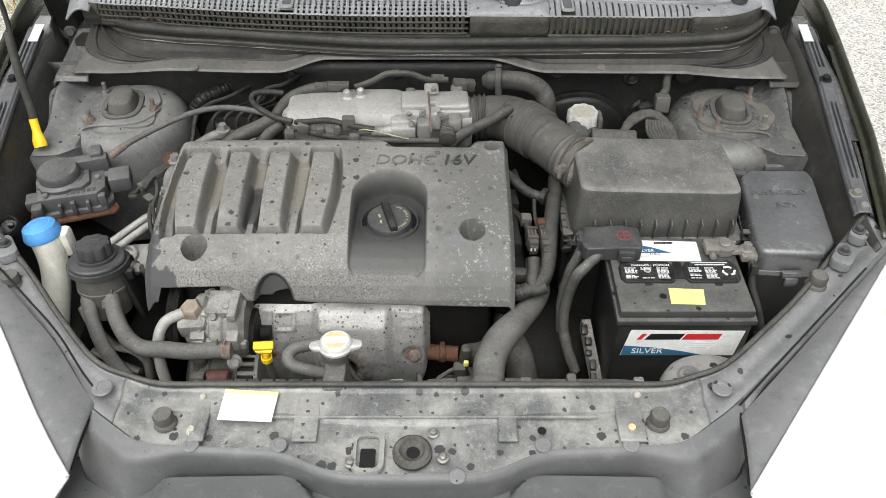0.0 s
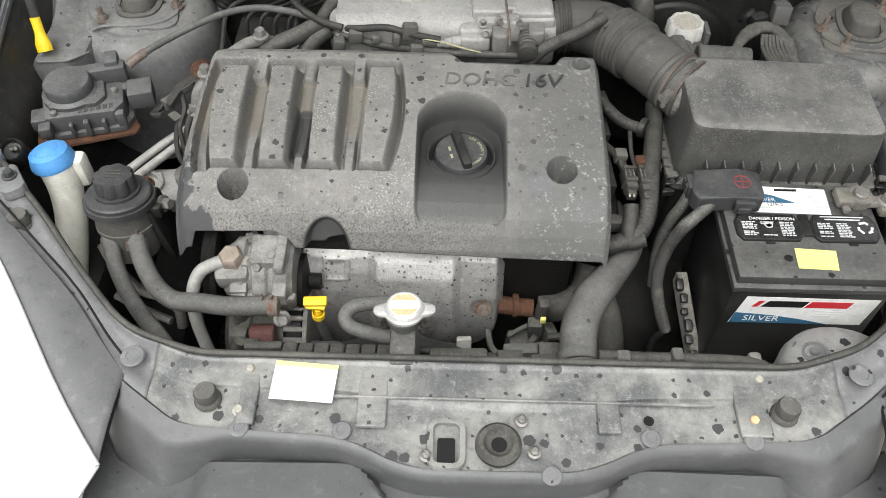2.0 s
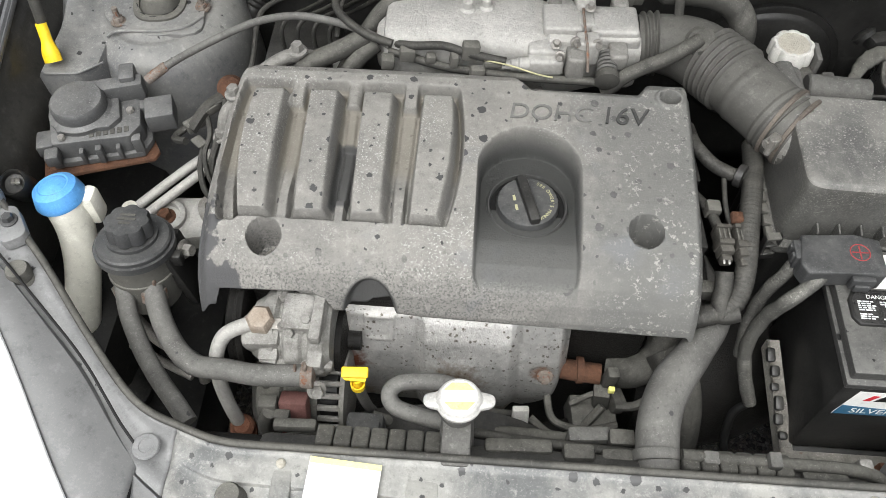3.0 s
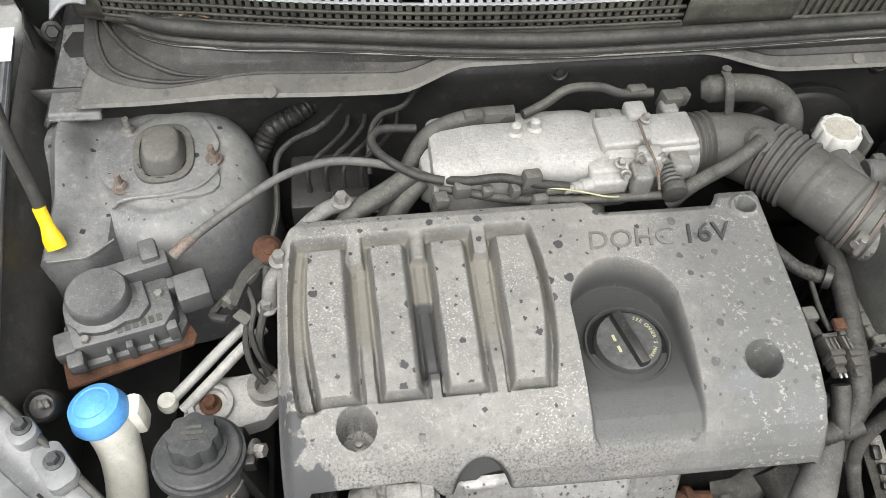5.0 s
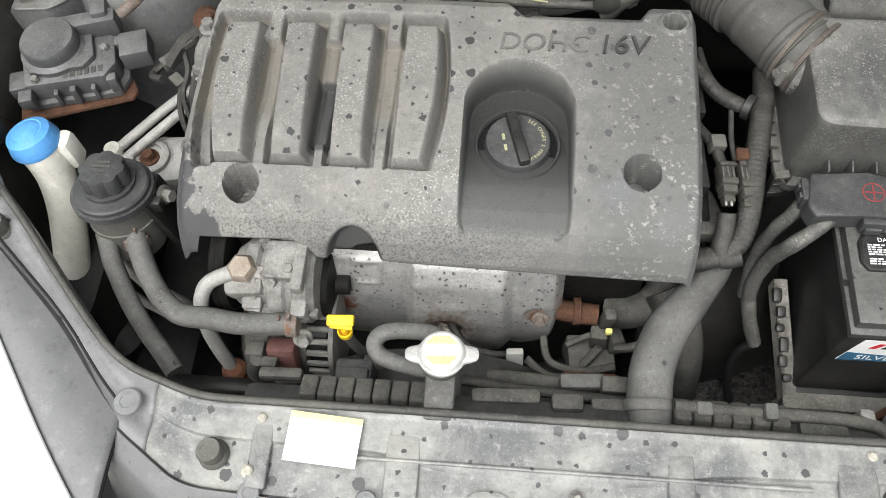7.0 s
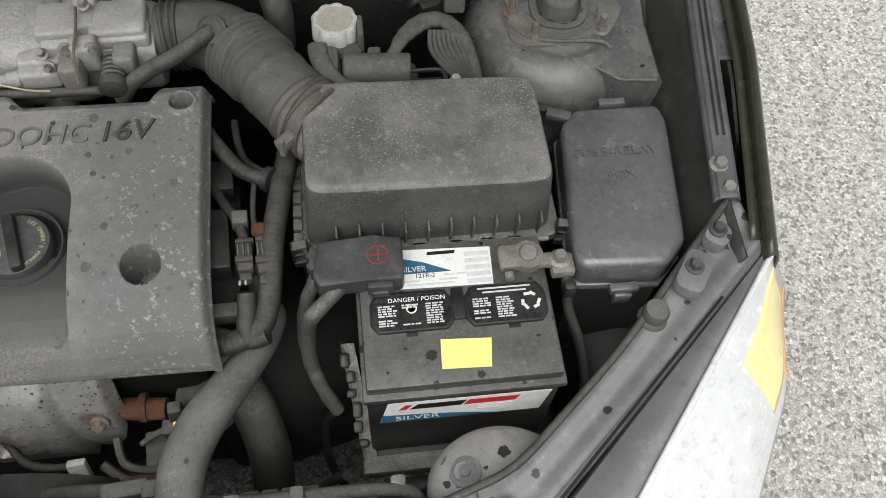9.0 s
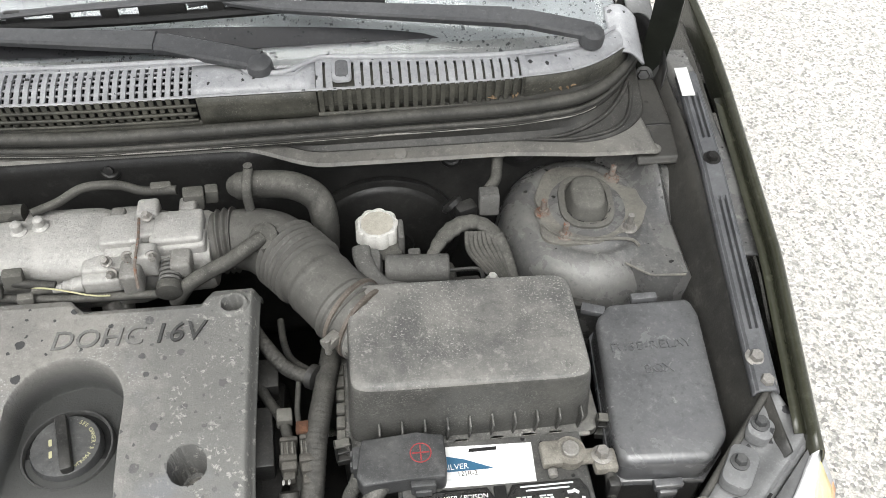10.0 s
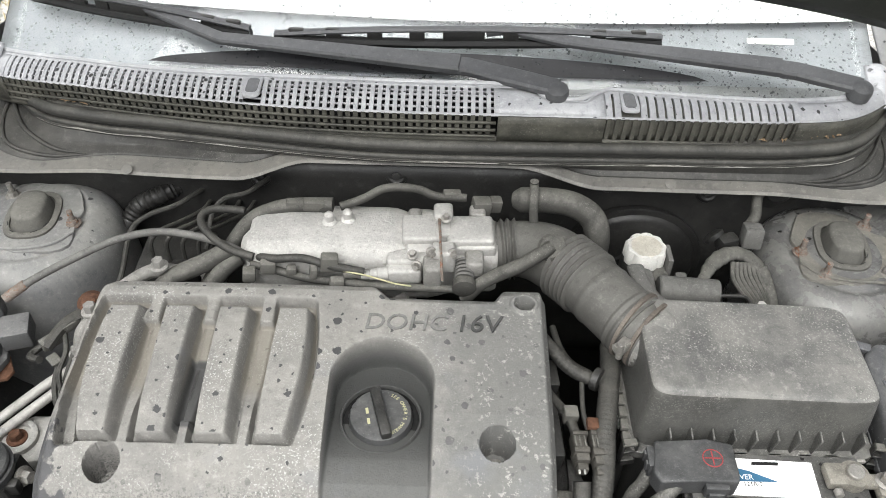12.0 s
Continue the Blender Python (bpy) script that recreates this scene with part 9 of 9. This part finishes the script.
# black bars on top, painting the shade of two open slots
for k in range(2):
    bm = bm_new()
    box(bm, RM @ Vector((0.088, -0.009 + 0.018 * k, 0.0184)), (0.024, 0.011, 0.002), 0.0005, (0, 0, RZ), 1)
    part("slot", bm, M_FLATBLACK, con)
bm = bm_new()
lathe(bm, RM @ Vector((-0.018, 0.016, 0.010)), (0, 0, 1), [(0.040, 0), (0.040, 0.008), (0.034, 0.012), (0.034, 0.024), (0.031, 0.028), (0, 0.029)], 36)
part("dome", bm, M_CRUISE, cruise, "round dome")
for c, s in (((0.030, 0.040, 0.020), (0.075, 0.022, 0.034)), ((0.052, 0.052, 0.030), (0.020, 0.030, 0.03)), ((-0.07, -0.02, 0.0), (0.022, 0.03, 0.02)), ((-0.062, -0.045, -0.002), (0.018, 0.02, 0.018))):
    bm = bm_new()
    box(bm, RM @ Vector(c), s, 0.004, (0, 0, RZ))
    part("lug", bm, M_CRUISE, cruise)
for k in range(6):
    bm = bm_new()
    p = RM @ Vector((-0.006 + 0.0095 * k, -0.028, 0.0124))
    box(bm, p, (0.0055, 0.009, 0.001), 0, (0, 0, RZ))
    part("moulded_digit_bar", bm, M_RUBBER, cruise)
bm = bm_new()
prism(bm, [(-0.083, -0.058), (0.068, -0.054), (0.076, -0.042), (0.06, 0.02), (-0.085, 0.02)], -0.034, -0.029, RM, 0.001)
part("rusty_plate", bm, M_RUST, cruise, "rusted mounting plate")
for p in ((-0.045, -0.028, 0.012), (0.048, 0.004, 0.012)):
    bm = bm_new()
    hexbolt(bm, RM @ Vector(p), (0, 0, 1), 0.005, 0.006, False)
    part("screw", bm, M_STEEL, cruise)
cable = thing("cruise_cable", "grey control cable with a rusty ferrule looping to the throttle", "cable", (-0.55, 1.15, 0.78))
bm = bm_new()
tube(bm, [(-0.575, 1.155, 0.808), (-0.545, 1.172, 0.822), (-0.50, 1.20, 0.834), (-0.45, 1.23, 0.842), (-0.40, 1.243, 0.846), (-0.35, 1.24, 0.844), (-0.30, 1.225, 0.84), (-0.268, 1.205, 0.838)], 0.0052, 12, 10)
part("cable_sheath", bm, M_HOSE, cable)
bm = bm_new()
cyl(bm, (-0.578, 1.153, 0.806), (-0.553, 1.168, 0.819), 0.0065)
part("ferrule", bm, M_RUSTSTEEL, cable, "rusty ferrule")

mount = thing("engine_mount", "pale cast engine mount with bolts and a bushing", "engine mount", (-0.53, 1.03, 0.62))
bm = bm_new()
prism(bm, [(-0.585, 1.012), (-0.575, 0.995), (-0.535, 0.99), (-0.49, 1.0), (-0.465, 1.03), (-0.47, 1.06), (-0.50, 1.062), (-0.545, 1.062), (-0.58, 1.04)], 0.66, 0.685, None, 0.006)
part("casting", bm, M_ALU, mount)
bm = bm_new()
lathe(bm, (-0.552, 1.024, 0.684), (0, 0, 1), [(0.026, 0), (0.026, 0.008), (0.023, 0.010), (0.019, 0.010), (0.018, 0.003), (0, 0.003)], 28)
part("mount_boss", bm, M_ALU, mount, "pale cast ring")
bm = bm_new()
hexbolt(bm, (-0.552, 1.024, 0.687), (0, 0, 1), 0.0085, 0.012)
part("mount_bolt", bm, M_RUST, mount)
bm = bm_new()
lathe(bm, (-0.488, 1.038, 0.655), (0, 0, 1), [(0.022, 0), (0.022, 0.045), (0.013, 0.045), (0.013, 0.03), (0, 0.03)], 26)
part("bushing", bm, M_STEEL, mount)
acp = thing("air_con_pipes", "pair of straight aluminium air conditioning pipes", "pipe", (-0.56, 1.08, 0.65))
for dx in (0, 0.017):
    bm = bm_new()
    tube(bm, [(-0.600 + dx, 1.030 - dx * 0.6, 0.688), (-0.57 + dx, 1.055 - dx * 0.6, 0.70), (-0.53 + dx, 1.092 - dx * 0.6, 0.712), (-0.505 + dx, 1.115 - dx * 0.6, 0.715)], 0.0065, 12, 6)
    part("pipe", bm, M_ALU, acp)
bm = bm_new()
lathe(bm, (-0.600, 1.030, 0.684), (0, 0, 1), [(0.011, 0), (0.012, 0.006), (0.010, 0.014), (0, 0.015)], 18)
part("valve_cap", bm, M_TANK, acp)
misc = thing("side_leads", "tangle of leads and a rusty bracket by the tower", "wiring", (-0.52, 1.12, 0.65))
for pts, r in (([(-0.515, 1.10, 0.775), (-0.50, 1.13, 0.785), (-0.485, 1.15, 0.785)], 0.008), ([(-0.50, 1.09, 0.76), (-0.505, 1.07, 0.74), (-0.50, 1.05, 0.72), (-0.488, 1.04, 0.70)], 0.004), ([(-0.475, 1.14, 0.79), (-0.48, 1.10, 0.77), (-0.49, 1.07, 0.74), (-0.485, 1.05, 0.70)], 0.005), ([(-0.52, 1.085, 0.77), (-0.54, 1.10, 0.76), (-0.52, 1.13, 0.76)], 0.005)):
    bm = bm_new()
    tube(bm, pts, r, 8, 6)
    part("lead", bm, M_WIRE, misc)
for c, sz_ in (((-0.512, 1.112, 0.776), (0.030, 0.014, 0.014)), ((-0.494, 1.132, 0.783), (0.024, 0.011, 0.012)), ((-0.505, 1.090, 0.765), (0.014, 0.020, 0.004))):
    bm = bm_new()
    box(bm, c, sz_, 0.002, (0, 0, 48))
    part("plug", bm, M_CAPRUB, misc)
for pts, r in (([(-0.525, 1.098, 0.775), (-0.505, 1.118, 0.782), (-0.485, 1.138, 0.788), (-0.470, 1.150, 0.785)], 0.0026), ([(-0.527, 1.102, 0.772), (-0.508, 1.124, 0.780), (-0.488, 1.142, 0.782), (-0.470, 1.146, 0.77)], 0.0026), ([(-0.50, 1.125, 0.78), (-0.492, 1.10, 0.77), (-0.497, 1.075, 0.755), (-0.49, 1.055, 0.73), (-0.478, 1.05, 0.71)], 0.0035)):
    bm = bm_new()
    tube(bm, pts, r, 8, 6)
    part("lead", bm, M_WIRE, misc)
bm = bm_new()
lathe(bm, (-0.475, 1.165, 0.785), (0.2, -0.5, 1), [(0.016, 0), (0.018, 0.008), (0.013, 0.014), (0.007, 0.014), (0.007, 0.02), (0, 0.02)], 20)
part("rusty_boss", bm, M_RUST, misc)
alt = thing("alternator", "dirty finned alternator with a faded red cover below the hoses", "alternator", (-0.36, 0.82, 0.45))
AX = Vector((-0.41, 0.842, 0.590))
bm = bm_new()
lathe(bm, AX, (1, 0, 0), [(0.02, 0), (0.050, 0.004), (0.060, 0.012), (0.062, 0.040), (0.058, 0.044), (0.058, 0.070), (0.061, 0.074), (0.061, 0.086), (0.030, 0.090), (0, 0.090)], 32)
part("housing", bm, M_RUBBER, alt)
bm = bm_new()
lathe(bm, AX + Vector((0.088, 0, 0)), (1, 0, 0), [(0.050, 0), (0.050, 0.020), (0.02, 0.024), (0, 0.024)], 24)
part("rotor_core", bm, M_FLATBLACK, alt)
bm = bm_new()
lathe(bm, AX + Vector((0.112, 0, 0)), (1, 0, 0), [(0.040, 0), (0.060, 0.0), (0.060, 0.006), (0.046, 0.009), (0.040, 0.009)], 30)
part("end_ring", bm, M_ALU_DULL, alt)
for k in range(14):
    bm = bm_new()
    an = radians(-20 + 15 * k)
    box(bm, AX + Vector((0.100, -0.0575 * math.cos(an), 0.0575 * math.sin(an))), (0.030, 0.0055, 0.0075), 0.0015, (math.degrees(-an), 0, 0), 1)
    part("cage_bar", bm, M_ALU_DULL, alt)
bm = bm_new()
box(bm, (-0.348, 0.786, 0.630), (0.034, 0.022, 0.062), 0.004, (-18, 0, 0))
part("red_cover", bm, mat("faded_red_cover", (0.085, 0.035, 0.032), (0.15, 0.075, 0.066), 0.5, 40, 0.7), alt, "faded red cover")
bm = bm_new()
box(bm, (-0.377, 0.783, 0.645), (0.022, 0.020, 0.036), 0.003, (-18, 0, 4))
box(bm, (-0.358, 0.770, 0.648), (0.018, 0.014, 0.026), 0.002, (-18, 0, 0))
part("connector", bm, M_RUBBER, alt, "dusty plug on the alternator")
bm = bm_new()
hexbolt(bm, (-0.318, 0.797, 0.682), (0.3, -0.7, 0.6), 0.0075, 0.014)
part("adjuster_bolt", bm, M_ALU_DULL, alt, "pale adjuster bolt")
for pts, r, m_ in (([(-0.372, 0.775, 0.66), (-0.382, 0.77, 0.63), (-0.372, 0.765, 0.60), (-0.352, 0.76, 0.59)], 0.009, M_RUBBER), ([(-0.35, 0.762, 0.625), (-0.335, 0.758, 0.645), (-0.31, 0.756, 0.655), (-0.285, 0.76, 0.65)], 0.0065, M_RUBBER)):
    bm = bm_new()
    tube(bm, pts, r, 10, 8)
    part("lead", bm, m_, alt)
bm = bm_new()
box(bm, (-0.262, 0.775, 0.615), (0.045, 0.03, 0.060), 0.006)
box(bm, (-0.262, 0.765, 0.648), (0.038, 0.022, 0.012), 0.003)
part("wire_block", bm, M_DARKGREY, alt, "dark plug block")

# low clutter between radiator and engine
low = thing("lower_pipes", "dusty pipes and brackets low between radiator and engine", "pipes", (-0.1, 0.79, 0.5))
for pts, r, m_ in (([(-0.26, 0.80, 0.60), (-0.20, 0.795, 0.585), (-0.13, 0.795, 0.59), (-0.05, 0.79, 0.60), (0.02, 0.78, 0.61)], 0.010, M_RUBBER),
                   ([(-0.10, 0.80, 0.57), (-0.05, 0.795, 0.56), (0.0, 0.79, 0.555), (0.06, 0.79, 0.56)], 0.006, M_STEEL),
                   ([(-0.20, 0.82, 0.56), (-0.13, 0.815, 0.53), (-0.06, 0.82, 0.52), (0.0, 0.83, 0.53)], 0.018, M_DARKIRON),
                   ([(0.17, 0.80, 0.42), (0.19, 0.79, 0.50), (0.215, 0.785, 0.57), (0.23, 0.78, 0.60)], 0.006, M_WIRE)):
    bm = bm_new()
    tube(bm, pts, r, 10, 8)
    part("pipe", bm, m_, low)
for c, s, m_, rot in (((0.0, 0.775, 0.645), (0.05, 0.018, 0.03), M_HOSE, (0, 0, 4)), ((0.035, 0.77, 0.66), (0.03, 0.02, 0.02), M_RUBBER, (0, 0, 0)),
                      ((-0.02, 0.81, 0.52), (0.10, 0.04, 0.03), M_RUST, (0, 0, 3)), ((0.12, 0.736, 0.704), (0.018, 0.016, 0.020), M_HOSE, (0, 0, 0)), ((0.285, 0.74, 0.695), (0.016, 0.016, 0.03), M_ALU_DULL, (0, 0, 0))):
    bm = bm_new()
    box(bm, c, s, 0.004, rot)
    part("bracket", bm, m_, low)

# dry leaf litter caught in the cowl gutter
litter = bm_new()
rng = random.Random(8)
for k in range(70):
    g = -1 if k % 3 else 1
    s_ = rng.uniform(0.50, 0.60) if g < 0 else rng.uniform(0.44, 0.56)
    p = cowl_at(s_, g, 12.4) + Vector((rng.uniform(-0.01, 0.01), rng.uniform(-0.004, 0.008), 0.004))
    a, w_ = rng.uniform(0, 6.28), rng.uniform(0.002, 0.005)
    d, e = Vector((math.cos(a), math.sin(a), rng.uniform(-0.3, 0.3))) * w_ * rng.uniform(1.2, 2.5), Vector((-math.sin(a), math.cos(a), rng.uniform(-0.3, 0.3))) * w_
    q = [litter.verts.new(v) for v in (p - d, p - e * 0.8, p + d, p + e * 0.8)]
    top = litter.verts.new(p + Vector((0, 0, w_ * 0.6)))
    for i in range(4):
        litter.faces.new((q[i], q[(i + 1) % 4], top))
tagged(part("leaf_litter", litter, mat("brown_leaf_litter", (0.10, 0.06, 0.03), (0.26, 0.19, 0.12), 0.5, 90, 0.9, bump=0.2)), "small dry leaf bits caught in the cowl gutter", "leaf litter", kind="stuff")
